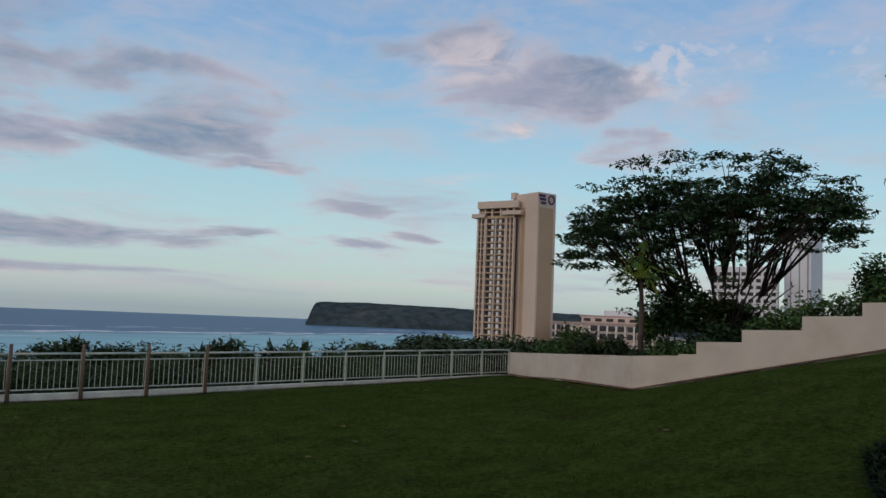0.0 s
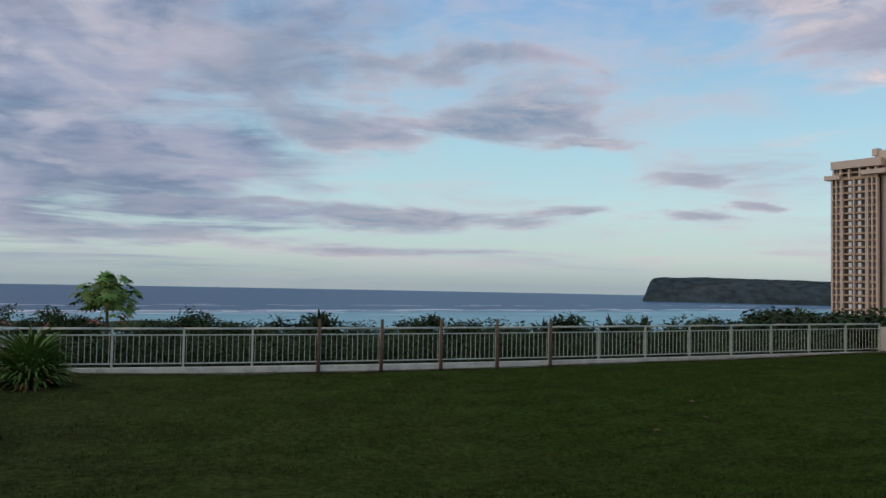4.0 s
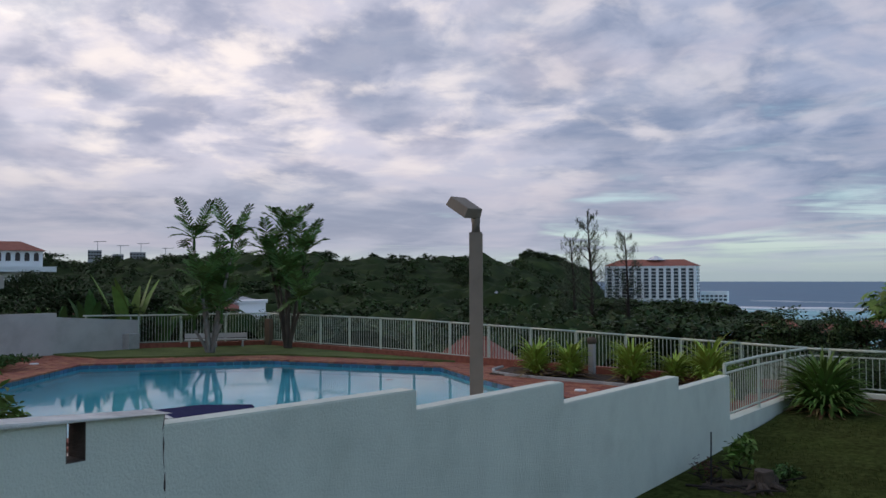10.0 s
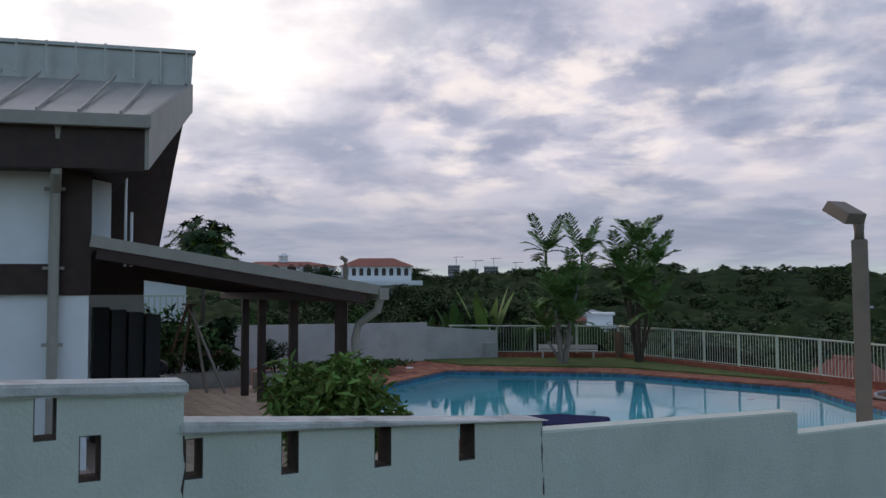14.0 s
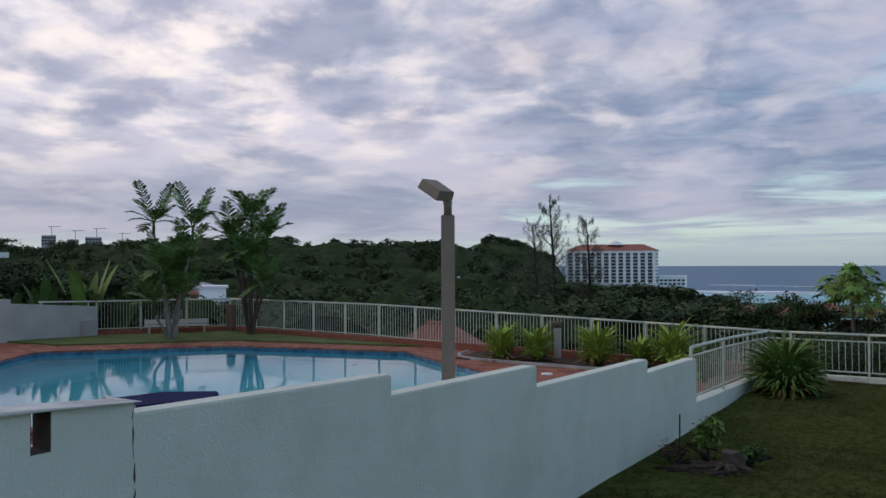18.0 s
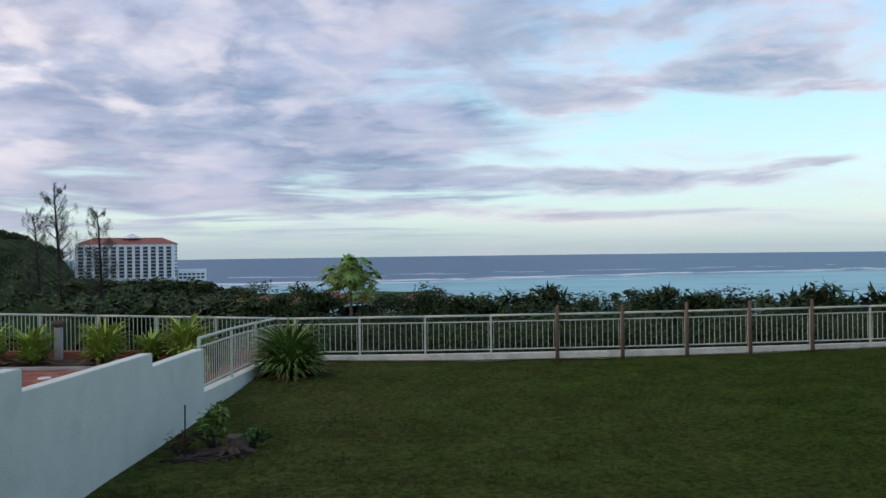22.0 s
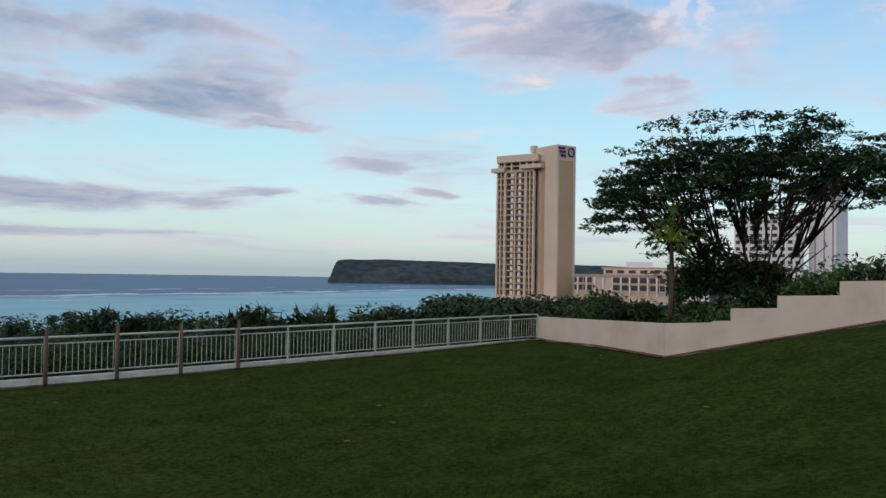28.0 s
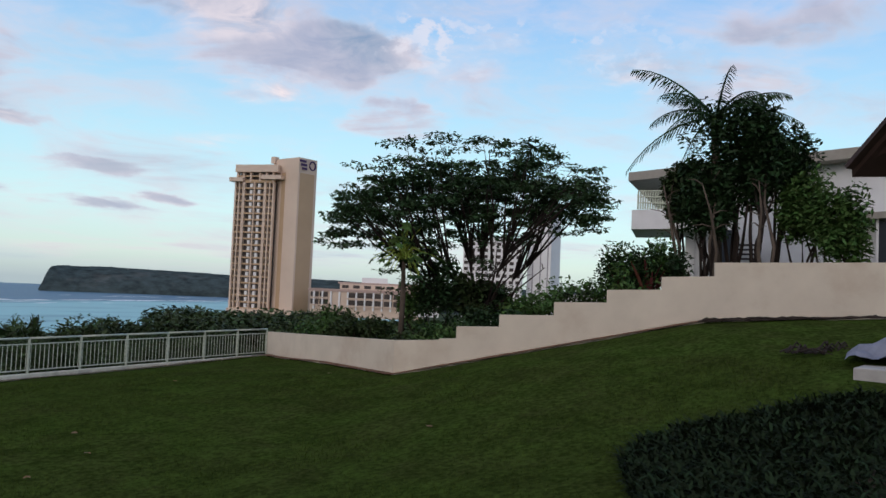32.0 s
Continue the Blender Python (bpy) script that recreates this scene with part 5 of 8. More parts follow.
for i, (u, w, s_, h, mt) in enumerate(((-1.3, -0.6, 1.1, 3.4, "leaf_dark"), (-2.2, 0.4, 1.0, 2.9, "leaf"), (-0.4, -1.0, 0.9, 2.6, "leaf_wood"), (0.6, 0.8, 0.9, 2.7, "leaf_dark"), (1.6, -0.2, 0.8, 1.7, "leaf"))):
    q = FT + right_ * u + away_ * w
    shrub("tall_shrub", "dense dark shrub about the foot of the wide tree", (q.x, q.y, -1.1), (s_, s_, h), mt, 0.20, 16, 130, 930 + i, "shrubs about the wide tree")
p_ = FT - right_ * 2.7 - away_ * 1.5
papaya_at = (p_.x, p_.y, -1.2)

# papaya beyond the fence, with yellowing lower leaves


def papaya(name, label, at, height, spread, seed, mat="leaf_lime", dry="leaf_yellow", leaves=34, group=""):
    r = random.Random(seed)
    root = thing(name, label, "tree", at, group)
    part("trunk", tube(bmesh.new(), [(0, 0, -0.5), (0.05, 0, height * 0.5), (0, 0, height)], [0.13, 0.10, 0.07], 9), M["bark"], root, smooth=True)
    sets = {mat: ([], []), dry: ([], [])}
    bm = bmesh.new()
    for k in range(leaves):
        a, q = r.uniform(0, 6.283), r.random()
        low = k >= leaves - 9
        el = r.uniform(-0.95, -0.45) if low else r.uniform(-0.5, 1.35)
        ln = spread * r.uniform(0.38, 1.0)
        tip = Vector((math.cos(a) * math.cos(el) * ln, math.sin(a) * math.cos(el) * ln, height - 0.1 + math.sin(el) * ln * 0.88))
        tube(bm, [(0, 0, height - r.uniform(0, 0.4)), tip * 0.5 + Vector((0, 0, height * 0.5 + 0.12)), tip], [0.022, 0.018, 0.012], 5)
        V, F = sets[dry if low else mat]
        nrm = (Vector((0, 0, 1)) + Vector((math.cos(a), math.sin(a), 0)) * r.uniform(-0.1, 1.3) + Vector((r.uniform(-0.4, 0.4), r.uniform(-0.4, 0.4), 0))).normalized()
        u = nrm.orthogonal().normalized()
        w = nrm.cross(u)
        size = spread * r.uniform(0.15, 0.27)
        b0 = len(V)
        V.append(tip)
        n = 14
        for i in range(n):
            an = 6.283 * i / n
            rad = size * (1.0 if i % 2 == 0 else 0.42)
            V.append(tip + u * math.cos(an) * rad + w * math.sin(an) * rad - nrm * rad * 0.25)
        F += [(b0, b0 + 1 + i, b0 + 1 + (i + 1) % n) for i in range(n)]
    for key, (V, F) in sets.items():
        if F:
            mesh_object("leaves", V, F, M[key], root)
    part("stalkwork", bm, M["leaf_lime"], root)
    return root


PA = polar(-7.6, 44.0)
papaya("papaya_tree", "lime-green papaya tree with yellowing lower leaves below the fence", (PA.x, PA.y, -5.6), 4.6, 1.75, 2, "leaf_bright", leaves=150)
papaya("papaya_tree", "dark papaya tree with drooping leaves behind the cream wall", papaya_at, 3.3, 1.35, 5, "leaf", "leaf_dark", 70)
PB = polar(-76.8, 46.0)
papaya("papaya_tree", "dark green papaya tree above the patio roof", (PB.x, PB.y, -1.4), 4.3, 2.1, 8, "leaf_dark", "leaf", 190)


def wispy_tree(name, label, at, height, seed, lean=0.0, group=""):
    """A thin feathery ironwood tree."""
    r = random.Random(seed)
    root = thing(name, label, "tree", at, group)
    part("trunk", tube(bmesh.new(), [(0, 0, -1), (lean * 0.3, 0, height * 0.5), (lean, 0, height)], [height * 0.018, height * 0.012, height * 0.002], 7), M["bark_dark"], root)
    bm = bmesh.new()
    cs, rs = [], []
    for k in range(60):
        t = 0.12 + 0.86 * k / 60
        a = r.uniform(0, 6.283)
        ln = height * 0.30 * (1 - t * 0.72) * r.uniform(0.5, 1.1)
        p = Vector((lean * t, 0, height * t))
        e = p + Vector((math.cos(a) * ln, math.sin(a) * ln, ln * r.uniform(0.5, 1.1)))
        tube(bm, [p, e], [height * 0.003, height * 0.001], 4)
        for q in range(3):
            cs.append(p.lerp(e, r.uniform(0.4, 1.05)))
            rs.append((ln * 0.16, ln * 0.16, ln * 0.42))
    part("branchwork", bm, M["bark_dark"], root)
    v, f = leaf_cloud(cs, np.array(rs), 34, height * 0.024, flat=1.6, aspect=11, seed=seed)
    leaf_mesh("foliage", v, f, M["leaf_wisp"], root)
    return root


for az, el0, el1, d, sd in ((-26.1, -4.5, 4.15, 92, 1), (-23.7, -4.2, 2.85, 96, 2), (-27.3, -4.5, 2.6, 98, 3)):
    p = polar(az, d)
    z0 = EYE.z + d * math.tan(radians(el0))
    wispy_tree("ironwood_tree", "thin feathery ironwood tree standing above the valley", (p.x, p.y, z0), d * (math.tan(radians(el1)) - math.tan(radians(el0))), sd, lean=random.uniform(-0.8, 0.8), group="ironwood trees")


def far_tree_mesh(name, seed, lobes, per, leaf, shape="round"):
    """A tree of about unit height: crown lobes with gaps and an uneven outline."""
    r = random.Random(seed)
    cs, rs = [], []
    for k in range(lobes):
        if shape == "round":
            a, q, h = r.uniform(0, 6.283), math.sqrt(r.random()) * 0.36, r.uniform(0.28, 0.85)
            q *= 1.1 - abs(h - 0.5)
            rr = r.uniform(0.12, 0.24)
        else:
            h = r.uniform(0.15, 0.95)
            a, q = r.uniform(0, 6.283), r.random() * 0.26 * (1.05 - h)
            rr = r.uniform(0.06, 0.15) * (1.3 - h)
        cs.append((math.cos(a) * q, math.sin(a) * q, h))
        rs.append((rr, rr, rr * (0.7 if shape == "round" else 1.5)))
    v, f = leaf_cloud(cs, np.array(rs), per, leaf, seed=seed, aspect=1.9)
    return v, f


def tuft_mesh(seed):
    """A ragged many-headed plant of about unit height: stiff narrow leaves in rosettes."""
    r = random.Random(seed)
    cs = [(r.uniform(-0.3, 0.3), r.uniform(-0.3, 0.3), r.uniform(0.35, 0.82)) for _ in range(15)]
    va, fa = leaf_cloud(cs, np.full(15, 0.10), 46, 0.20, flat=1.3, aspect=8, seed=seed)
    vb, fb = leaf_cloud(cs, np.full(15, 0.16), 50, 0.06, seed=seed + 1)
    return np.concatenate([va, vb]), np.concatenate([fa, fb + len(va)])


TREES = [far_tree_mesh("crown", 100 + k, 18 + k % 5, 160, 0.047, "round") for k in range(6)] + [tuft_mesh(120 + k) for k in range(3)]
SMALL = [far_tree_mesh("crown", 140 + k, 13 + k % 3, 46, 0.078, "round") for k in range(6)] + [far_tree_mesh("crown", 160 + k, 18, 44, 0.052, "spire") for k in range(3)]


CLOSE = [far_tree_mesh("crown", 170 + k, 16 + k % 3, 66, 0.061, "round") for k in range(6)] + [far_tree_mesh("crown", 180 + k, 18, 80, 0.040, "spire") for k in range(3)]
TINY = [far_tree_mesh("crown", 190 + k, 12, 26, 0.12, "round") for k in range(6)] + [far_tree_mesh("crown", 197 + k, 12, 16, 0.09, "spire") for k in range(3)]


def woods(name, label, places, mat, close=130):
    """Many trees as one mass: places of x, y, z, height, spread, kind."""
    r = np.random.default_rng(len(places))
    V, F, n = [], [], 0
    for x, y, z, h, s, k in places:
        away = math.hypot(x - EYE.x, y - EYE.y)
        v, f = (CLOSE if away < close else SMALL if away < 170 else TINY)[k]
        a = r.random() * 6.283
        rot = np.array([[math.cos(a), -math.sin(a), 0], [math.sin(a), math.cos(a), 0], [0, 0, 1]])
        V.append((v * np.array([s, s, 1]) * h) @ rot.T + np.array([x, y, z]))
        F.append(f + n)
        n += len(v)
    ob = leaf_mesh(name, np.concatenate(V), np.concatenate(F), M[mat])
    return tagged(ob, label, "woodland", kind="stuff")


# trees whose tops line the sea fence, each placed by bearing, distance, top elevation
r = random.Random(12)
tree_me = {}
for k in range(9):
    me_ob = leaf_mesh("crown", *TREES[k], M["leaf_scrub" if k in (1, 4, 6, 8) else "leaf_wood"])
    tree_me[k] = me_ob.data
    bpy.data.objects.remove(me_ob)
trunk_me = bpy.data.meshes.new("trunk")
bm = tube(bmesh.new(), [(0, 0, -0.1), (0.01, 0, 0.25), (0, 0.01, 0.6)], [0.035, 0.025, 0.012], 7)
bm.to_mesh(trunk_me)
bm.free()
trunk_me.materials.append(M["bark_dark"])


def lone_tree(az, d, top_el, h, k, spread=1.0, label="dark green tree below the sea fence", group="trees below the fence"):
    p = polar(az, d, top_el)
    root = thing("tree", label, "tree", (p.x, p.y, p.z - h), group, turn=r.uniform(0, 360))
    root.scale = (h * spread, h * spread, h)
    for nm, me in (("crown", tree_me[k]), ("trunk", trunk_me)):
        ob = new(nm, me)
        ob.parent = root
    return root


for az, d, el, h, k, s in ((-16.0, 120, -2.0, 9, 0, 1.3), (-13.6, 115, -1.9, 8, 1, 1.2), (-10.6, 105, -1.95, 7, 6, 1.2), (-12.2, 118, -2.2, 7, 2, 1.3), (-9.2, 104, -2.75, 6, 3, 1.4), (-5.9, 100, -2.45, 6.5, 0, 1.1), (-4.6, 96, -2.9, 6, 5, 1.3), (-3.0, 62, -2.25, 6, 3, 0.9), (-1.4, 66, -2.45, 5, 6, 1.4), (1.0, 70, -2.9, 5, 4, 1.5), (2.9, 72, -3.0, 5, 2, 1.3),
                           (5.4, 66, -2.15, 6, 7, 1.6), (6.6, 66, -2.5, 5.5, 8, 1.3), (8.8, 74, -2.9, 5, 1, 1.3), (10.6, 76, -3.1, 5, 2, 1.4), (13.2, 62, -2.6, 5, 5, 1.2), (14.9, 58, -2.3, 5, 7, 1.5), (15.8, 58, -2.55, 5, 8, 1.2),
                           (18.4, 70, -2.7, 6, 3, 1.6), (21.6, 64, -2.7, 6, 6, 1.2), (24.2, 55, -1.9, 6.5, 7, 1.5), (25.4, 55, -2.2, 5.5, 8, 1.2), (28.3, 60, -2.05, 6, 6, 1.0), (30.4, 62, -2.6, 5, 0, 1.3),
                           (32.4, 58, -1.9, 6, 4, 1.1), (34.2, 55, -2.2, 5.5, 5, 1.3), (36.2, 52, -1.65, 6, 7, 1.3), (37.6, 50, -2.2, 5, 2, 1.4), (39.5, 48, -2.3, 5, 3, 1.3), (41.6, 60, -1.1, 7, 0, 1.3), (43.6, 58, -1.25, 7, 1, 1.3), (46.0, 50, -1.8, 5, 4, 1.4), (48.5, 46, -1.9, 5, 5, 1.4)):
    lone_tree(az, d, el, h, k, s * 0.95)
places = []
for k in range(400):
    az = r.uniform(-19, 52)
    d = r.choice((r.uniform(48, 90), r.uniform(80, 200), r.uniform(180, 420)))
    h = r.uniform(3.5, 6.5) if d < 90 else r.uniform(5, 9)
    top = np.interp(d, [48, 90, 200, 420], [-3.95, -3.55, -3.3, -3.2]) + r.uniform(-0.9, 0.2) + (r.random() ** 4) * 0.6 * (1 if d < 100 else 0.6)
    if az < -8:
        top += 0.5
    if az > 30:
        top += 0.45
    if -15.5 < az < 0 and d > 85:
        continue
    if az < 0 and d < 90:
        top -= 1.25
    p = polar(az, d, float(top))
    places.append((p.x, p.y, p.z - h, h, r.uniform(0.9, 1.7), r.randrange(9)))
for k in range(130):
    az, d = -27 + 12.5 * r.random() ** 1.25, r.uniform(235, 330)
    p = polar(az, d, float(np.interp(az, [-27, -19, -14.5], [-1.45, -1.6, -2.35])) + r.uniform(-0.45, 0.12))
    h = r.uniform(7, 11)
    places.append((p.x, p.y, p.z - h, h, r.uniform(1.0, 1.7), r.randrange(6)))
for k in range(90):
    az, d = r.uniform(37, 57), r.uniform(50, 95)
    p = polar(az, d, r.uniform(-1.95, -1.30) - (0.25 if az > 47 else 0.0))
    h = r.uniform(4, 6)
    places.append((p.x, p.y, p.z - h, h, r.uniform(1.0, 1.7), r.randrange(6)))
woods("seaside_woods", "dark green scrub and trees on the slope below the fence", places[0::2], "leaf_wood")
woods("seaside_scrub", "mid-green bushes on the slope below the fence", places[1::2], "leaf_scrub")
# undergrowth just outside the railing
cs, rs = [], []
for k in range(560):
    u = r.random()
    q = FENCE[int(u * 31)]
    cs.append((q.x + r.uniform(-1, 1), q.y + r.uniform(0.9, 4.5), -2.4 + r.uniform(-0.7, 0.6)))
    rs.append((r.uniform(0.4, 0.9), r.uniform(0.4, 0.9), r.uniform(0.3, 0.7)))
v, f = leaf_cloud(cs[::2], np.array(rs[::2]), 230, 0.11, seed=77)
tagged(leaf_mesh("scrub", v, f, M["leaf_scrub"]), "mid-green scrub close outside the sea railing", "undergrowth", kind="stuff")
v, f = leaf_cloud(cs[1::2], np.array(rs[1::2]), 230, 0.11, seed=78)
tagged(leaf_mesh("undergrowth", v, f, M["leaf_wood"]), "dark tangled undergrowth outside the sea railing", "undergrowth", kind="stuff")
# valley and ridge woods to the west
places = []
for k in range(850):
    az = r.uniform(-112, -19)
    d = math.exp(r.uniform(math.log(60), math.log(600)))
    z = float(land_height(np.array(az), np.array(d)))
    h = r.uniform(4.5, 8.5) * (0.75 + d / 900)
    places.append((*polar(az, d).xy, z - 0.5, h, r.uniform(0.8, 1.6), r.choice((0, 1, 2, 3, 4, 5, 0, 1, 2, 3, 4, 5, 6))))
for k in range(110):
    az, d = r.uniform(-66, -31), r.uniform(430, 540)
    z = float(land_height(np.array(az), np.array(d)))
    places.append((*polar(az, d).xy, z + r.uniform(-2, 1.5), r.uniform(5, 9), r.uniform(0.9, 1.6), r.randrange(6)))
for k in range(160):
    az, d = r.uniform(-31.5, -26), r.uniform(640, 800)
    z = float(land_height(np.array(az), np.array(d)))
    places.append((*polar(az, d).xy, z - 2, r.uniform(4, 8), r.uniform(1.2, 1.8), r.randrange(6)))
woods("valley_woods", "dense dark green woods over the valley and ridge", [p_ for k_, p_ in enumerate(places) if k_ % 3], "leaf_wood", 0)
woods("valley_scrub", "lighter green scrub between the valley woods", places[0::3], "leaf_scrub", 0)
# the closed canopy between the single trees, crown beside crown
M["canopy"] = material("woodland_canopy", (0.026, 0.044, 0.015), 0.95, vary=0.7, scale=0.16, fine=0.75, bump=1.0, tint=(0.012, 0.022, 0.008), spec=0.05, dirt=(0.060, 0.085, 0.028), dirt_scale=0.07, dirt_amount=0.7)
azs, ds = np.linspace(-114, -18.5, 330), np.geomspace(56, 640, 170)
verts, faces = [], []
for d in ds:
    for az in azs:
        p = polar(float(az), float(d))
        cell = 6.0 if d < 180 else 7.5
        q = Vector((p.x / 6.5, p.y / 6.5, 0.0)) if d < 120 else Vector((p.x / 10.0, p.y / 10.0, 2.0)) if d < 300 else Vector((p.x / 14.0, p.y / 14.0, 5.0))
        swell = noise.noise(Vector((d * 0.012 * math.sin(radians(az)), d * 0.012 * math.cos(radians(az)), 1.0))) * min(6.0, d * 0.012)
        near_, _ = noise.voronoi(q + Vector((noise.noise(q * 2), noise.noise(q * 2 + Vector((5, 0, 0))), 0)) * 0.35)
        crown = max(0.0, 1.0 - near_[0] * 1.1)
        tall = 0.6 + 0.7 * noise.noise(Vector((p.x / 22, p.y / 22, 3.0)))
        z = float(land_height(np.array(az), np.array(d))) + (cell * crown ** 0.7 + 0.8) * max(0.3, tall) + swell + 0.6 - 1.2 * float(smooth01((d - 150) / 150.0)) + 1.3 * noise.noise(q * 4)
        edge_ = min(1.0, (az + 114) / 2.0, (-18.5 - az) / 2.0)
        verts.append((p.x, p.y, z - 6 * (1 - edge_)))
for j in range(169):
    for i in range(329):
        a = j * 330 + i
        faces.append((a, a + 1, a + 331, a + 330))
tagged(mesh_object("woodland_canopy", verts, faces, M["canopy"], smooth=True), "closed dark green tree canopy over the valley", "woodland", kind="stuff")
# bushes and ground behind the east wall
bm = bmesh.new()
nrm = Vector((0.918, 0.396))
pts = []
for j in range(14):
    s = -14 + j * 4
    if s < 0:
        c = BEND + (CORNER - BEND).normalized() * (-s)
        n_, zt = Vector((0.9, -0.44)), -1.6
    else:
        c = BEND + EAST_DIR * s
        n_, zt = nrm, min(1.2, -1.5 + 0.27 * s)
    pts.append([(c.x + n_.x * o, c.y + n_.y * o, zt + dz_) for o, dz_ in ((0.25, 0.0), (4, 0.3), (12, 0.2), (26, -1.0), (45, -4.0), (70, -9.0))])
grid = [[bm.verts.new(q) for q in row] for row in pts]
for a, b_ in zip(grid, grid[1:]):
    for i in range(len(a) - 1):
        bm.faces.new((a[i], a[i + 1], b_[i + 1], b_[i]))
bmesh.ops.recalc_face_normals(bm, faces=bm.faces)
tagged(part("neighbour_ground", bm, M["lawn"], smooth=True), "rough green ground behind the cream wall", "ground", kind="structure")
for k in range(26):
    s = -12 + k * 0.72
    c = (BEND + (CORNER - BEND).normalized() * (-s)) if s < 0 else BEND + EAST_DIR * s
    n_ = Vector((0.9, -0.44)) if s < 0 else nrm
    o = r.uniform(1.2, 4.5)
    zt = -1.5 if s < 0 else -1.45 + 0.27 * s
    shrub("shrub", "leafy green shrub behind the cream wall", (c.x + n_.x * o, c.y + n_.y * o, zt), (r.uniform(0.9, 1.4), r.uniform(0.9, 1.4), r.uniform(0.9, 1.5)), r.choice(("leaf", "leaf_wood", "leaf_dark")), 0.16, 7, 120, 300 + k, "shrubs behind the wall")

# ---------- distant buildings ----------


def block_part(name, parent, pts, z0, z1, mat, label=""):
    return part(name, prism(bmesh.new(), [(p.x, p.y) for p in pts], z0, z1), M[mat], parent, label)


def lerp2(a, b_, t):
    return a + (b_ - a) * t


def pane_mesh(w, h, depth, mat, name="window"):
    me = bpy.data.meshes.new(name)
    bm = boxed((-w / 2, -depth, -h / 2), (w / 2, depth, h / 2))
    bm.to_mesh(me)
    bm.free()
    me.materials.append(M[mat])
    return me


def row_of(parent, me, a, b_, zs, count, name, proud=0.05, skip=None):
    """Alike pieces on an upright face from a to b_, at heights zs."""
    d = (b_ - a).normalized()
    ang = math.atan2(d.y, d.x)
    for z in zs:
        for k in range(count):
            if skip and skip(k, z):
                continue
            p = lerp2(a, b_, (k + 0.5) / count)
            ob = new(name, me)
            ob.parent, ob.location, ob.rotation_euler = parent, (p.x, p.y, z), (0, 0, ang)


# beach hotel with a red roof
H0, H1 = polar(-25.2, 640), polar(-19.35, 640)
H2, H3 = polar(-19.05, 662), polar(-24.8, 662)
hotel = thing("beach_hotel", "white many-windowed beach hotel with a red hipped roof", "hotel")
zb, zt = EYE.z - 640 * math.tan(radians(1.75)), EYE.z + 640 * math.tan(radians(0.60))
block_part("body", hotel, [H0, H1, H2, H3], zb, zt, "white_far")
wide = (H1 - H0).length
hd = (H1 - H0).normalized()
hn = Vector((hd.y, -hd.x, 0))
for k in range(13):
    p = lerp2(H0, H1, k / 12)
    block_part("pier", hotel, [p - hd * 1.0 + hn * 1.2, p + hd * 1.0 + hn * 1.2, p + hd * 1.0, p - hd * 1.0], zb, zt - 0.4, "white_far")
win = pane_mesh(wide / 12 * 0.60, 1.8, 0.35, "glass_far")
row_of(hotel, win, H0, H1, [zb + 3 + 2.55 * k for k in range(9)], 12, "window")
rail_me = pane_mesh(wide / 12 * 0.70, 0.6, 0.9, "grey_far", "balcony")
row_of(hotel, rail_me, H0, H1, [zb + 2.1 + 2.55 * k for k in range(9)], 12, "balcony")
side_win = pane_mesh(2.4, 1.6, 0.35, "glass_far")
row_of(hotel, side_win, H1, H2, [zb + 3 + 2.55 * k for k in range(9)], 3, "window")
c0 = (H0 + H1 + H2 + H3) / 4
bm = bmesh.new()
eave = [lerp2(c0, p, 1.05) for p in (H0, H1, H2, H3)]
rid = [lerp2((H0 + H3) / 2, (H1 + H2) / 2, t) for t in (0.14, 0.86)]
ev = [bm.verts.new((p.x, p.y, zt)) for p in eave]
rv = [bm.verts.new((p.x, p.y, zt + 5.0)) for p in rid]
for q in ((ev[0], ev[1], rv[1], rv[0]), (ev[1], ev[2], rv[1]), (ev[2], ev[3], rv[0], rv[1]), (ev[3], ev[0], rv[0]), (ev[3], ev[2], ev[1], ev[0])):
    bm.faces.new(q)
roof = part("roof", bm, M["red_roof"], hotel, "red hipped roof")
m_ = lerp2(rid[0], rid[1], 0.55)
bm = bmesh.new()
bmesh.ops.create_cone(bm, segments=8, radius1=7.5, radius2=1.0, depth=3.2, cap_ends=True, matrix=Matrix.Translation((m_.x, m_.y, zt + 6.2)))
part("cupola", bm, M["white_far"], hotel)
W0, W1 = polar(-19.0, 655), polar(-17.3, 655)
block_part("wing", hotel, [W0, W1, polar(-17.2, 670), polar(-18.9, 670)], zb - 2, EYE.z - 655 * math.tan(radians(1.12)), "white_far")
row_of(hotel, pane_mesh(2.2, 1.4, 0.3, "glass_far"), W0, W1, [zb + 0.5, zb + 3.2], 6, "window")

# slab tower on the cliff: balcony stack and a blank stair core
tower = thing("hotel_tower", "tall cream concrete hotel tower with stacked balconies", "tower")
zb = EYE.z - 410 * math.tan(radians(1.6))
core = [polar(42.55, 416), polar(44.28, 402), polar(45.52, 410), polar(43.8, 425)]
zc = EYE.z + 405 * math.tan(radians(8.90))
block_part("core", tower, core, zb, zc, "cream_far")
for a, b_, t0, t1, z1 in ((core[0], core[1], 0.36, 0.50, zc - 7), (core[1], core[2], 0.08, 0.86, zc - 7.5)):
    d = (b_ - a).normalized()
    n_ = Vector((d.y, -d.x, 0)) * 0.15
    p, q = lerp2(a, b_, t0), lerp2(a, b_, t1)
    block_part("panel", tower, [p + n_, q + n_, q - n_, p - n_], zb, z1, "tan_far", "tan vertical wall panel")
block_part("podium", tower, [polar(39.9, 419), polar(44.28, 401), polar(45.52, 411), polar(40.7, 431)], zb - 16, zb, "cream_far", "blank podium among the trees")
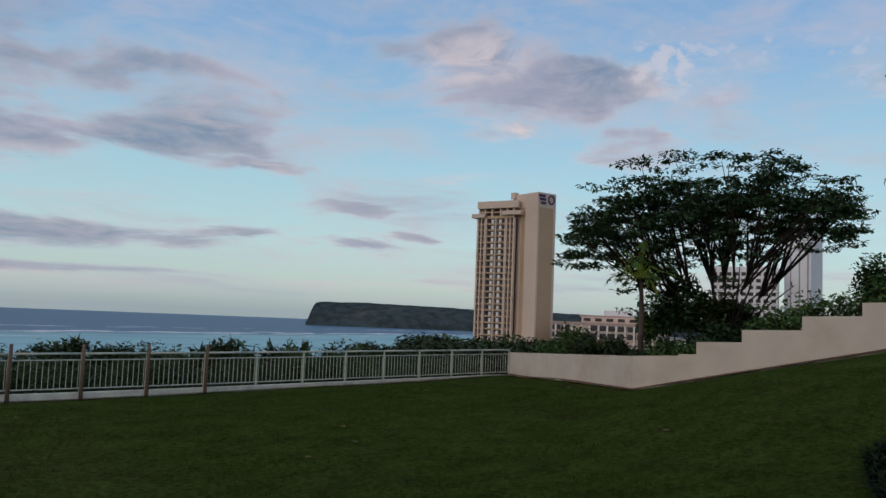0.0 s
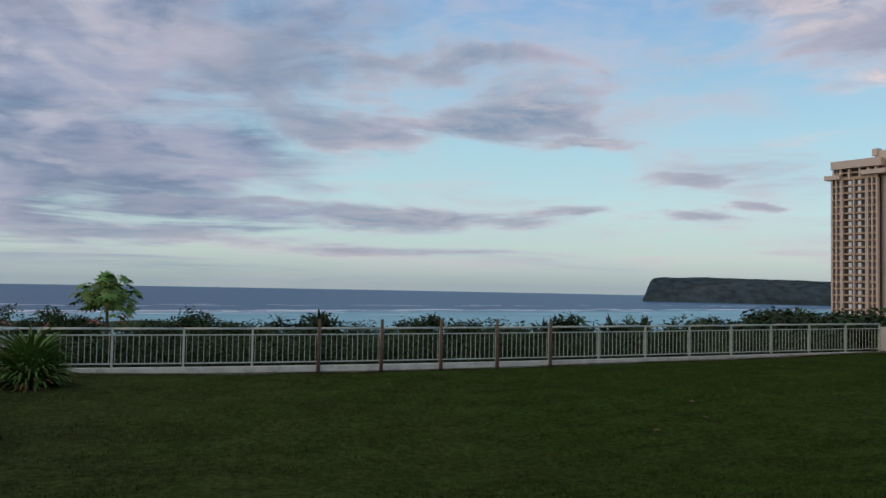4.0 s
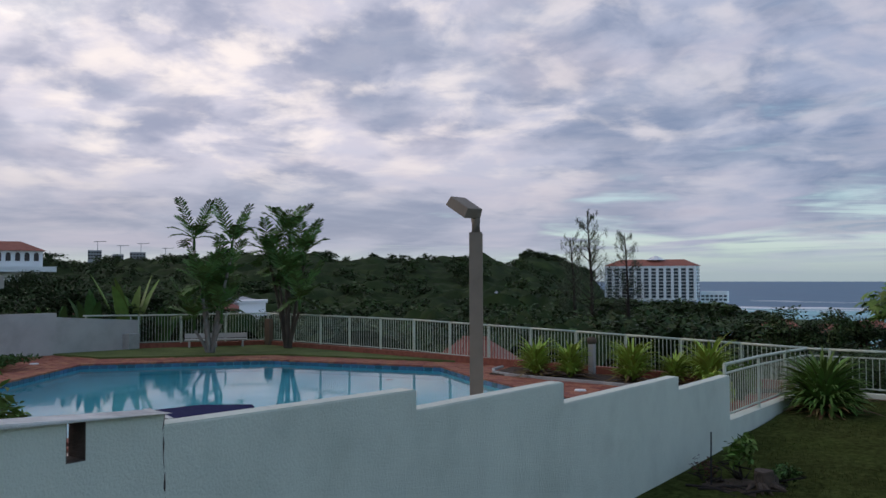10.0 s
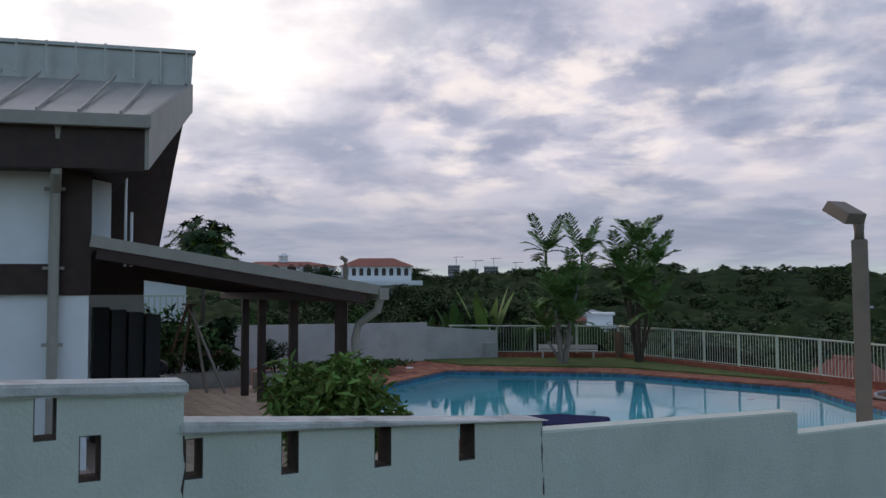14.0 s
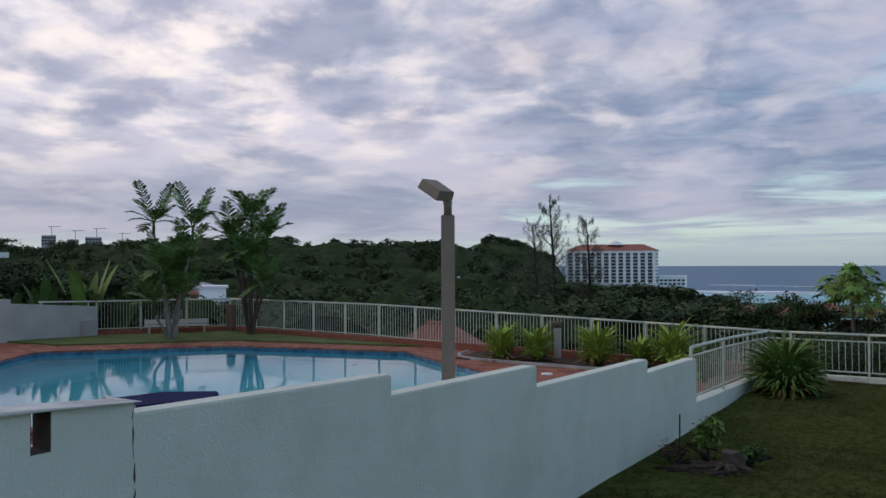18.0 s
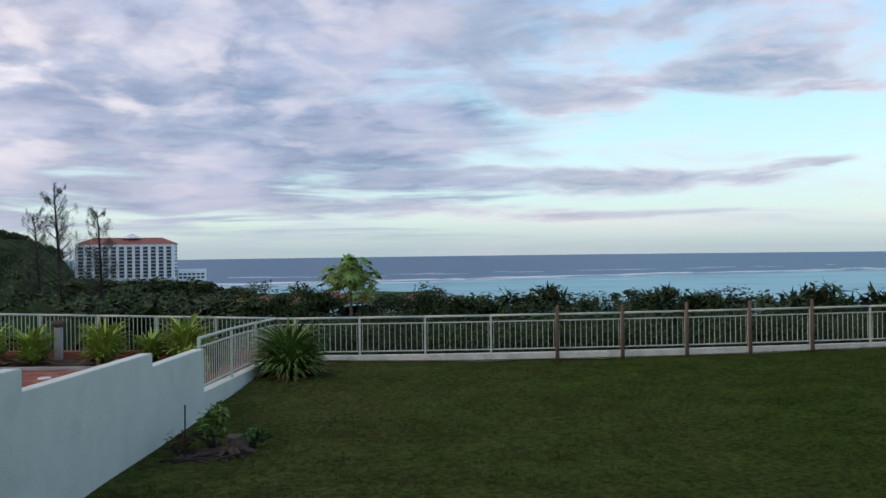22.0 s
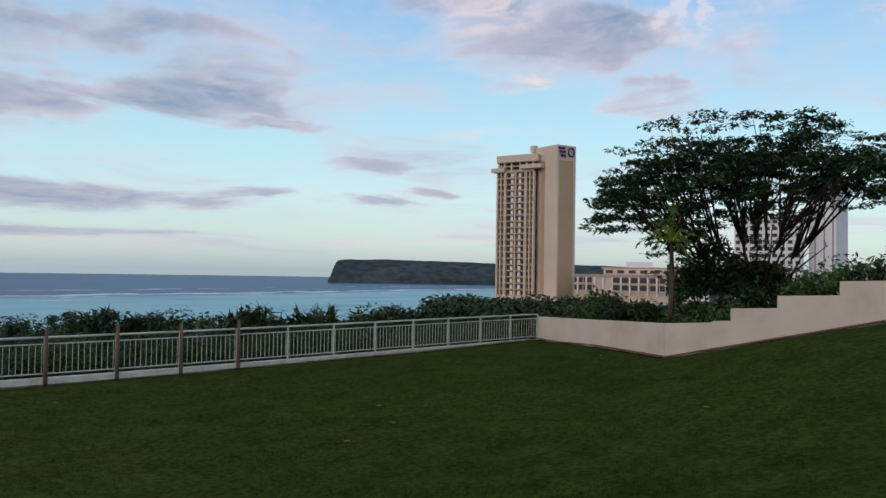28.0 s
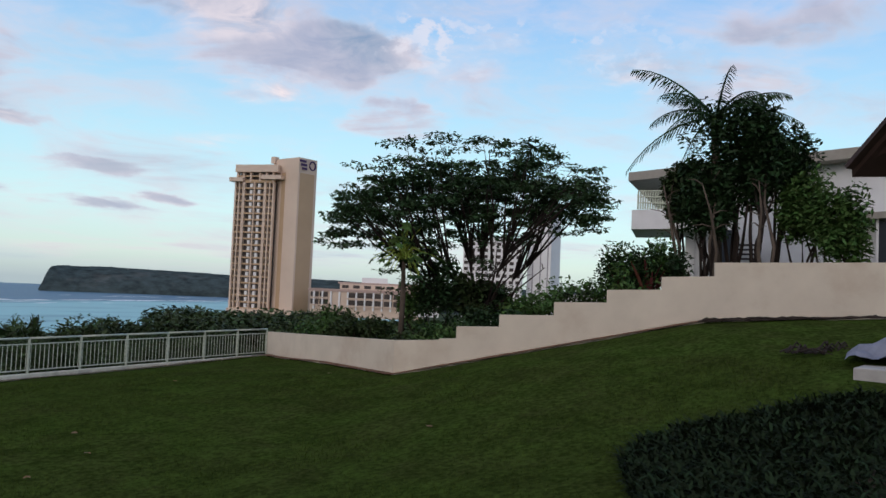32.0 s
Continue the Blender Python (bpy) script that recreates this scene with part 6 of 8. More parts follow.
# a sign: plain indigo bars and a ring
d = (core[2] - core[1]).normalized()
n_ = Vector((d.y, -d.x, 0)) * 0.3
ang = math.atan2(d.y, d.x)
for i, (t0, t1) in enumerate(((-0.05, 0.42), (0.02, 0.46), (0.10, 0.46))):
    p = lerp2(core[1], core[2], (t0 + t1) / 2) + n_
    ob = part("sign_bar", boxed((-(t1 - t0) * 4.6, -0.1, -0.6), ((t1 - t0) * 4.6, 0.1, 0.6)), M["purple"], tower, "indigo sign bar")
    ob.location, ob.rotation_euler = (p.x, p.y, zc - 1.6 - 1.8 * i), (0, 0, ang)
p = lerp2(core[1], core[2], 0.72) + n_
bm = bmesh.new()
tube(bm, [Vector((math.cos(a) * 1.9, 0, math.sin(a) * 2.1)) for a in [k * 0.42 for k in range(16)]], 0.35, 6)
ob = part("emblem", bm, M["purple"], tower, "indigo ring emblem")
ob.location, ob.rotation_euler = (p.x, p.y, zc - 3.2), (0, 0, ang)
stack = [polar(40.20, 421), polar(42.72, 411), polar(43.3, 420), polar(40.7, 430)]
zs = EYE.z + 415 * math.tan(radians(7.05))
# a solid block: its dark colour stands for the shade behind the balconies
block_part("recess_core", tower, stack, zb, zs, "shade_far", "dark block painted as the shade of balcony recesses")
d = (stack[1] - stack[0]).normalized()
n_ = Vector((d.y, -d.x, 0))
floors = 20
step = (zs - zb) / floors
for k in range(floors + 1):
    z = zb + k * step
    block_part("balcony", tower, [stack[0] + n_ * 1.3, stack[1] + n_ * 1.3, stack[1], stack[0]], z - 0.25, z + 0.55, "tan_far")
for i, t in enumerate((0.0, 0.10, 0.20, 0.235, 0.5, 0.765, 0.80, 0.90, 1.0)):
    p = lerp2(stack[0], stack[1], t)
    w = 0.30 if i not in (0, 8) else 0.42
    block_part("fin", tower, [p - d * w + n_ * 1.7, p + d * w + n_ * 1.7, p + d * w, p - d * w], zb, zs, "cream_far")
for t in (0.40, 0.61):
    p = lerp2(stack[0], stack[1], t)
    for k in range(floors):
        z = zb + k * step
        block_part("curtain_bay", tower, [p - d * 0.7 + n_ * 1.0, p + d * 0.7 + n_ * 1.0, p + d * 0.7, p - d * 0.7], z + 0.56, z + step - 0.7, "white_far")
mid_ = (stack[0] + stack[2]) / 2
# penthouse shade is painted on as well, one dark block behind the columns
block_part("penthouse", tower, [lerp2(mid_, q, 0.88) for q in stack], zs, zs + 5.0, "shade_far", "penthouse storey block with its shade painted dark")
for t in (0.03, 0.19, 0.38, 0.62, 0.80, 0.97):
    p = lerp2(stack[0], stack[1], t)
    block_part("column", tower, [p - d * 0.45 + n_ * 1.3, p + d * 0.45 + n_ * 1.3, p + d * 0.45 - n_ * 0.6, p - d * 0.45 - n_ * 0.6], zs, zs + 5.0, "cream_far")
for k in range(2):
    p, q = stack[0] + n_ * 1.2, stack[1] + n_ * 1.2
    block_part("balcony", tower, [p, q, q - n_, p - n_], zs + 0.5 + 2.2 * k, zs + 1.2 + 2.2 * k, "tan_far")
for t0, t1, z0_ in ((-0.14, 0.22, 0.2), (0.70, 1.22, 1.4)):
    p, q = lerp2(stack[0], stack[1], t0), lerp2(stack[0], stack[1], t1)
    block_part("canopy", tower, [p + n_ * 3.2, q + n_ * 3.2, q - n_ * 1.5, p - n_ * 1.5], zs + z0_, zs + z0_ + 2.0, "cream_far", "projecting canopy slab")
p, q = lerp2(stack[0], stack[1], 0.0), lerp2(stack[0], stack[1], 1.12)
block_part("parapet", tower, [p + n_ * 2.6, q + n_ * 2.6, stack[2] + d, stack[3] - d * 0.5], zs + 5.0, zs + 8.6, "cream_far", "deep blank parapet box")
bm = bmesh.new()
q = lerp2(core[0], core[1], 0.05)
box(bm, (q.x - 1.4, q.y - 1.4, zc - 2), (q.x + 1.4, q.y + 1.4, zc + 1.2))
part("lift_head", bm, M["cream_far"], tower)

B0_, B1_ = polar(47.5, 392), polar(54.5, 385)
annex = thing("hotel_annex", "low cream hotel wing with pinkish roof slabs", "building")
A0, A1 = polar(45.5, 372), polar(53.2, 360)
A2, A3 = polar(53.4, 395), polar(45.9, 400)
zb = EYE.z - 372 * math.tan(radians(1.9))
z1 = EYE.z + 370 * math.tan(radians(0.02))
block_part("body", annex, [A0, A1, A2, A3], zb, z1 - 1.2, "cream_far")
c0 = (A0 + A1 + A2 + A3) / 4
block_part("roof", annex, [lerp2(c0, p, 1.04) for p in (A0, A1, A2, A3)], z1 - 1.2, z1, "roof_pink", "pinkish flat roof slab")
row_of(annex, pane_mesh(3.7, 2.2, 0.3, "shade_far"), A0, A1, [z1 - 2.6, z1 - 5.9], 12, "window", skip=lambda k, z: k in (2, 3))
row_of(annex, pane_mesh(0.7, 8.0, 0.9, "white_far", "pier"), A0, A1, [z1 - 5.2], 13, "pier")
row_of(annex, pane_mesh(3.2, 1.5, 0.2, "shade_far"), B0_, B1_, [z1 + 1.3], 9, "window")
row_of(annex, pane_mesh(3.8, 0.6, 1.0, "cream_far", "balcony"), A0, A1, [z1 - 4.2, z1 - 7.5], 12, "balcony", skip=lambda k, z: k in (2, 3))
B0, B1 = B0_, B1_
block_part("upper_storey", annex, [B0, B1, polar(54.5, 410), polar(47.6, 412)], z1, z1 + 2.6, "cream_far")
block_part("roof", annex, [lerp2(B0, B1, -0.02) , lerp2(B0, B1, 1.02), polar(54.7, 413), polar(47.5, 415)], z1 + 2.6, z1 + 3.4, "roof_pink", "pinkish flat roof slab")
C0, C1 = polar(49.0, 398), polar(50.8, 396)
block_part("plant_room", annex, [C0, C1, polar(50.8, 406), polar(49.0, 408)], z1 + 3.4, z1 + 6.0, "white_far")

slab = thing("apartment_tower", "plain white apartment tower rising behind the tree", "tower")
T0, T1, T2, T3 = polar(60.5, 410), polar(62.1, 402), polar(62.75, 412), polar(61.1, 420)
block_part("body", slab, [T0, T1, T2, T3], -14, EYE.z + 405 * math.tan(radians(6.35)), "white_far")
d = (T1 - T0).normalized()
n_ = Vector((d.y, -d.x, 0)) * 0.2
for t in (0.22, 0.55, 0.86):
    p = lerp2(T0, T1, t)
    block_part("groove", slab, [p + n_, p + d * 0.6 + n_, p + d * 0.6 - n_, p - n_], -14, EYE.z + 404 * math.tan(radians(6.1)), "grey_far")
low = thing("apartment_block", "white apartment block with rows of dark windows", "building")
L0_, L1_ = polar(56.0, 405), polar(60.1, 398)
block_part("body", low, [L0_, L1_, polar(60.2, 415), polar(56.1, 420)], -14, EYE.z + 400 * math.tan(radians(4.1)), "white_far")
row_of(low, pane_mesh(2.0, 1.6, 0.3, "shade_far"), L0_, L1_, [-2 + 3.1 * k for k in range(10)], 9, "window")
for az, d_, el, w, h in ((63.6, 330, 0.35, 9, 6), (66.0, 520, 0.35, 14, 8), (53.5, 300, -0.7, 10, 5), (64.8, 640, 0.45, 30, 8)):
    p = polar(az, d_, el)
    b_ = thing("far_house", "small pale house in the town behind the wall", "house", (p.x, p.y, p.z - h), "town houses", turn=-az)
    part("wall", boxed((-w / 2, -4, 0), (w / 2, 4, h * 0.8)), M["white_far"], b_)
    part("roof", boxed((-w / 2 - 0.6, -4.6, h * 0.8), (w / 2 + 0.6, 4.6, h * 0.8 + 0.5)), M["grey_far"], b_)
    row_of(b_, pane_mesh(1.3, 1.3, 0.1, "shade_far"), Vector((-w / 2, -4.05, 0)), Vector((w / 2, -4.05, 0)), [h * 0.5], 4, "window")


def villa(name, label, az0, az1, dist, el0, el1, arches, roof_mat="red_roof", cupola=False):
    a, b_ = polar(az0, dist), polar(az1, dist)
    mid = (a + b_) / 2
    w = (b_ - a).length
    z0, z1 = EYE.z + dist * math.tan(radians(el0)), EYE.z + dist * math.tan(radians(el1))
    root = thing(name, label, "house", (mid.x, mid.y, z0), turn=-(az0 + az1) / 2)
    h = z1 - z0
    part("wall", boxed((-w / 2, 0, -3), (w / 2, 9, h * 0.66)), M["white_far"], root)
    bm = bmesh.new()
    e = [bm.verts.new(c) for c in ((-w / 2 - 0.7, -0.9, h * 0.66), (w / 2 + 0.7, -0.9, h * 0.66), (w / 2 + 0.7, 9.7, h * 0.66), (-w / 2 - 0.7, 9.7, h * 0.66))]
    t = [bm.verts.new(c) for c in ((-w * 0.25, 4.4, h), (w * 0.25, 4.4, h))]
    for q in ((e[0], e[1], t[1], t[0]), (e[1], e[2], t[1]), (e[2], e[3], t[0], t[1]), (e[3], e[0], t[0]), (e[3], e[2], e[1], e[0])):
        bm.faces.new(q)
    part("roof", bm, M[roof_mat], root, "terracotta hipped roof")
    part("terrace", boxed((-w / 2 - 1, -3.5, -0.6), (w / 2 + 3, 0, h * 0.10)), M["white_far"], root)
    for k in range(arches):
        x = -w / 2 + w * (k + 0.7) / (arches + 0.4)
        aw, ah = w / arches * 0.52, h * 0.22
        bm = bmesh.new()
        n = 8
        outline = [(x - aw / 2, 0), (x + aw / 2, 0)] + [(x + aw / 2 * math.cos(math.pi * i / n), ah + aw / 2 * math.sin(math.pi * i / n)) for i in range(n + 1)]
        va = [bm.verts.new((px, -0.06, h * 0.30 + pz)) for px, pz in outline]
        vb = [bm.verts.new((px, 0.3, h * 0.30 + pz)) for px, pz in outline]
        bm.faces.new(va[::-1])
        for i in range(len(va)):
            bm.faces.new((va[i], va[(i + 1) % len(va)], vb[(i + 1) % len(va)], vb[i]))
        # a flat plate on the wall; the gallery's shade is its colour
        part("arch", bm, M["shade_far"], root, "arched opening plate with its shade painted dark")
    if cupola:
        bm = bmesh.new()
        bmesh.ops.create_cone(bm, segments=8, radius1=1.3, radius2=1.1, depth=1.6, cap_ends=True, matrix=Matrix.Translation((0, 4.4, h + 0.6)))
        bmesh.ops.create_cone(bm, segments=8, radius1=1.7, radius2=0.1, depth=1.0, cap_ends=True, matrix=Matrix.Translation((0, 4.4, h + 1.9)))
        part("cupola", bm, M["white_far"], root)
    return root


villa("hill_villa", "white villa with arched gallery and red tiled roof", -67.5, -62.6, 230, 0.45, 2.25, 9)
villa("hill_villa", "cream villa with a low red roof and cupola", -75.0, -67.9, 215, 0.9, 2.0, 6, cupola=True)
WH = polar(-49.6, 118)
wh = thing("white_house", "white flat-roofed house down in the valley", "house", (WH.x, WH.y, -8.5), turn=49)
part("wall", boxed((-1.8, 0, 0), (1.8, 5, 5.4)), M["white_far"], wh)
part("wall", boxed((-1.8, -2, 0), (3.4, 3, 3.9)), M["white_far"], wh)
part("roof", boxed((-2.1, -0.2, 5.4), (2.1, 5.2, 5.7)), M["white_far"], wh)
part("window", boxed((-1.0, -2.05, 2.2), (0.4, -1.9, 3.2)), M["glass_far"], wh)
# a tiled roof close below the pool railing
for az, d_, el, ln, wd, turn_, lab in ((-34.3, 46.0, -4.35, 5.2, 4.6, 16, "red tiled hipped roof of a house close below the railing"),):
    p = polar(az, d_, el)
    hs = thing("tiled_house", lab, "house", (p.x, p.y, p.z - 5.0), "houses below the railing", turn=turn_)
    part("wall", boxed((-ln / 2 + 0.5, -wd / 2 + 0.5, 0), (ln / 2 - 0.5, wd / 2 - 0.5, 3.4)), M["white_far"], hs)
    bm = bmesh.new()
    lo_ = [bm.verts.new(c) for c in ((-ln / 2, -wd / 2, 3.4), (ln / 2, -wd / 2, 3.4), (ln / 2, wd / 2, 3.4), (-ln / 2, wd / 2, 3.4))]
    hi_ = [bm.verts.new(c) for c in ((-ln / 2 + wd * 0.4, 0, 5.0), (ln / 2 - wd * 0.4, 0, 5.0))]
    for q in ((lo_[0], lo_[1], hi_[1], hi_[0]), (lo_[1], lo_[2], hi_[1]), (lo_[2], lo_[3], hi_[0], hi_[1]), (lo_[3], lo_[0], hi_[0]), (lo_[3], lo_[2], lo_[1], lo_[0])):
        bm.faces.new(q)
    roof_ = part("roof", bm, M["red_roof"], hs, "red-brown tiled roof")
    for k in range(int(ln / 0.45)):
        x = -ln / 2 + 0.3 + k * 0.45
        top_ = min(1.0, (ln / 2 - abs(x)) / (wd * 0.4))
        part("tile_row", tube(bmesh.new(), [(x, -wd / 2, 3.43), (x, -wd / 2 * (1 - top_), 3.43 + 1.6 * top_)], 0.07, 6), M["red_roof"], roof_)
    part("ridge", tube(bmesh.new(), [(-ln / 2 + wd * 0.4, 0, 5.02), (ln / 2 - wd * 0.4, 0, 5.02)], 0.11, 8), M["red_roof"], roof_)
r = random.Random(31)
far_w = pane_mesh(1.0, 1.1, 0.1, "shade_far")
for k in range(26):
    az = r.uniform(-62, -30) if k < 13 else r.uniform(-19, 4)
    d_ = r.uniform(110, 330) if k < 13 else r.uniform(120, 240)
    el = r.uniform(-3.0, -1.2) if k < 13 else r.uniform(-4.3, -3.55)
    p = polar(az, d_, el)
    w, h = r.uniform(5, 9), r.uniform(2.6, 4.0)
    red = k >= 13 or k % 3 == 0
    hs = thing("small_house", "small house with a red roof among trees" if red else "small white house among trees", "house", (p.x, p.y, p.z - h), "houses in the valley", turn=r.uniform(0, 180))
    part("wall", boxed((-w / 2, -3, -2), (w / 2, 3, h * 0.7)), M["white_far" if k % 4 else "grey_far"], hs)
    bm = bmesh.new()
    prism(bm, [(-w / 2 - 0.6, -3.6), (w / 2 + 0.6, -3.6), (w / 2 + 0.6, 3.6), (-w / 2 - 0.6, 3.6)], h * 0.7, h * 0.78)
    vs_ = [bm.verts.new(c) for c in ((-w / 2 - 0.6, -3.6, h * 0.78), (w / 2 + 0.6, -3.6, h * 0.78), (w / 2 + 0.6, 3.6, h * 0.78), (-w / 2 - 0.6, 3.6, h * 0.78), (-w / 2 + 1, 0, h * 1.15), (w / 2 - 1, 0, h * 1.15))]
    for q in ((0, 1, 5, 4), (1, 2, 5), (2, 3, 4, 5), (3, 0, 4)):
        bm.faces.new([vs_[i] for i in q])
    part("roof", bm, M["red_roof" if red else "grey_far"], hs)
    row_of(hs, far_w, Vector((-w / 2, -3.03, 0)), Vector((w / 2, -3.03, 0)), [h * 0.4], 3, "window")
for az, w, el in ((-57.0, 13, 1.6), (-58.2, 9, 1.45), (-59.6, 11, 1.7), (-55.4, 9, 1.3)):
    p = polar(az, 760, el)
    b_ = thing("tower_block", "grey unfinished tower block on the far ridge", "building", (p.x, p.y, p.z - 16), "far tower blocks", turn=-az)
    part("wall", boxed((-w / 2, 0, 0), (w / 2, 10, 16)), M["grey_far"], b_)
    row_of(b_, pane_mesh(w / 7, 1.4, 0.15, "shade_far"), Vector((-w / 2, -0.05, 0)), Vector((w / 2, -0.05, 0)), [9, 11.5, 14], 5, "window")
    bm = bmesh.new()
    beam(bm, (w * 0.2, 4, 16), (w * 0.2, 4, 24), 0.5)
    beam(bm, (w * 0.2 - 3, 4, 23.5), (w * 0.2 + 7, 4, 23.8), 0.45)
    part("crane", bm, M["grey_far"], b_, "thin tower crane")

# ---------- the house beside the pool ----------
house = thing("pool_house", "white house with dark brown beams and grey metal roof", "house")
part("wall", boxed((-28, -12, DECK), (-16.1, 2.30, 3.3)), M["white_wall"], house)
part("wall", boxed((-28, 2.30, DECK), (-19.0, 3.75, 0.55)), M["white_wall"], house, "white rear wing wall")
part("wall", boxed((-28, 2.30, 0.55), (-19.0, 3.75, 1.3)), M["darkwood"], house, "dark brown upper wall of the rear wing")
part("beam", boxed((-16.14, -12, 0.58), (-15.96, 2.32, 1.10), 0.01), M["darkwood"], house, "dark brown band beam")
part("column", boxed((-16.3, 1.90, DECK), (-15.98, 2.38, 2.9), 0.01), M["white_wall"], house)
part("column", boxed((-16.33, 1.88, 0.56), (-15.94, 2.40, 2.9), 0.01), M["darkwood"], house, "dark brown corner post")
part("window_strip", boxed((-16.9, 2.40, 1.45), (-16.6, 2.78, 2.9)), M["white_wall"], house, "pale window strip beside the post")
for y_, z_ in ((3.16, 2.85), (3.27, 2.15)):
    part("vent_pipe", tube(bmesh.new(), [(-17.6, y_, 1.1), (-17.6, y_, z_)], 0.028, 8), M["white_wall"], house, "thin white vent pipe")
for k in range(4):
    part("shutter", boxed((-19.0 - k * 0.02, 2.75 + k * 0.30, DECK + 0.05), (-18.6 + 0.16 * k, 3.035 + k * 0.30, 0.30 - 0.05 * k), 0.012), M["black"], house, "black folding shutter leaf")
# roof: eave slope to the east, clerestory band, long back slope with a flying gable
E0, E1 = Vector((-15.2, 3.13, 3.58)), Vector((-15.2, -12, 3.58))
R0, R1 = Vector((-18.5, 4.56, 4.98)), Vector((-18.5, -12, 4.98))
bm = bmesh.new()
th = Vector((0, 0, 0.10))
q = [bm.verts.new(v) for v in (E0, E1, R1, R0, E0 - th, E1 - th, R1 - th, R0 - th)]
for f in ((0, 3, 2, 1), (4, 5, 6, 7), (0, 1, 5, 4), (1, 2, 6, 5), (2, 3, 7, 6), (3, 0, 4, 7)):
    bm.faces.new([q[i] for i in f])
bmesh.ops.recalc_face_normals(bm, faces=bm.faces)
part("roof", bm, M["metal_roof"], house, "grey standing-seam metal roof")
n_ = Vector((-0.39, 0, 0.92)) * -1
for k in range(24):
    y = 2.72 - k * 0.62
    y2 = y + 1.43 * max(0.0, 1 - k * 0.02) * (4.56 - 3.13) / 1.43 * (1 - k / 24) * 0.72
    part("seam", beam(bmesh.new(), Vector((E0.x, y, E0.z + 0.03)), Vector((R0.x, y2, R0.z + 0.03)), 0.035, 0.06), M["metal_roof"], house)
bm = bmesh.new()
q = [bm.verts.new(c) for c in ((-18.5, 4.56, 4.9), (-18.5, -12, 4.9), (-18.5, -12, 5.68), (-18.5, 4.60, 5.68), (-18.7, 4.56, 4.9), (-18.7, -12, 4.9), (-18.7, -12, 5.68), (-18.7, 4.60, 5.68))]
for f in ((0, 1, 2, 3), (7, 6, 5, 4), (3, 2, 6, 7), (0, 3, 7, 4), (1, 5, 6, 2), (0, 4, 5, 1)):
    bm.faces.new([q[i] for i in f])
bmesh.ops.recalc_face_normals(bm, faces=bm.faces)
part("clerestory_band", bm, M["metal_roof"], house, "upright metal-clad ridge band")
for k in range(30):
    y = 4.45 - k * 0.53
    part("seam", boxed((-18.50, y - 0.02, 4.99), (-18.455, y + 0.02, 5.66)), M["metal_roof"], house)
part("ridge_cap", boxed((-18.75, -12, 5.66), (-18.42, 4.64, 5.74), 0.01), M["metal_roof"], house)
B0 = Vector((-24.0, 4.96, 1.95))
bm = bmesh.new()
top = [Vector((-18.6, 4.60, 5.6)), Vector((-18.6, -12, 5.6)), Vector((-24.0, -12, 1.95)), B0]
q = [bm.verts.new(v) for v in top] + [bm.verts.new(v - Vector((0, 0, 0.22))) for v in top]
for f in ((0, 1, 2, 3), (7, 6, 5, 4), (0, 3, 7, 4), (3, 2, 6, 7), (2, 1, 5, 6), (1, 0, 4, 5)):
    bm.faces.new([q[i] for i in f])
bmesh.ops.recalc_face_normals(bm, faces=bm.faces)
part("rear_roof", bm, M["darkwood"], house, "dark brown boarded rear slope")
bm = bmesh.new()
bq = [Vector((-15.2, 3.16, 3.60)), Vector((-15.2, 3.16, 2.66)), Vector((-18.5, 4.60, 4.42)), Vector((-18.5, 4.60, 5.02))]
fa, fb = [bm.verts.new(v) for v in bq], [bm.verts.new(v + Vector((-0.03, -0.06, 0))) for v in bq]
bm.faces.new(fa)
bm.faces.new(fb[::-1])
for i in range(4):
    bm.faces.new((fa[i], fb[i], fb[(i + 1) % 4], fa[(i + 1) % 4]))
bmesh.ops.recalc_face_normals(bm, faces=bm.faces)
part("barge_board", bm, M["grey_trim"], house, "grey barge board")
bm = bmesh.new()
gv = [Vector((-15.3, 3.04, 2.72)), Vector((-18.55, 4.48, 4.5)), Vector((-23.9, 4.90, 1.8)), Vector((-24, 2.32, 1.3)), Vector((-16.2, 2.32, 2.7))]
bm.faces.new([bm.verts.new(v) for v in gv])
bm.faces.new([bm.verts.new(v + Vector((0, 0, 0.05))) for v in gv][::-1])
part("gable_soffit", bm, M["darkwood"], house, "dark boarded gable soffit")
part("fascia", boxed((-15.42, -12, 2.66), (-15.24, 3.12, 3.44), 0.01), M["darkwood"], house, "deep dark brown fascia")
part("soffit", boxed((-16.1, -12, 2.70), (-15.42, 3.0, 2.76)), M["darkwood"], house)
bm = bmesh.new()
box(bm, (-15.22, -12, 3.34), (-15.04, 3.16, 3.56), 0.015)
part("gutter", bm, M["grey_trim"], house, "grey box gutter")
bm = bmesh.new()
tube(bm, [(-15.30, 1.80, 3.4), (-15.36, 1.80, 2.6), (-15.80, 1.82, 2.3), (-15.86, 1.82, DECK)], 0.085, 10)
part("downpipe", bm, M["grey_trim"], house, "grey downpipe")
for z in (2.35, 1.0, -0.3):
    part("pipe_clip", boxed((-15.96, 1.66, z), (-15.82, 1.98, z + 0.05)), M["grey_trim"], house)
# the house stands askew to the garden wall
for piece in house.children:
    for v in piece.data.vertices:
        if v.co.y < 3.13:
            v.co.x += (v.co.y - 3.13) * 0.30
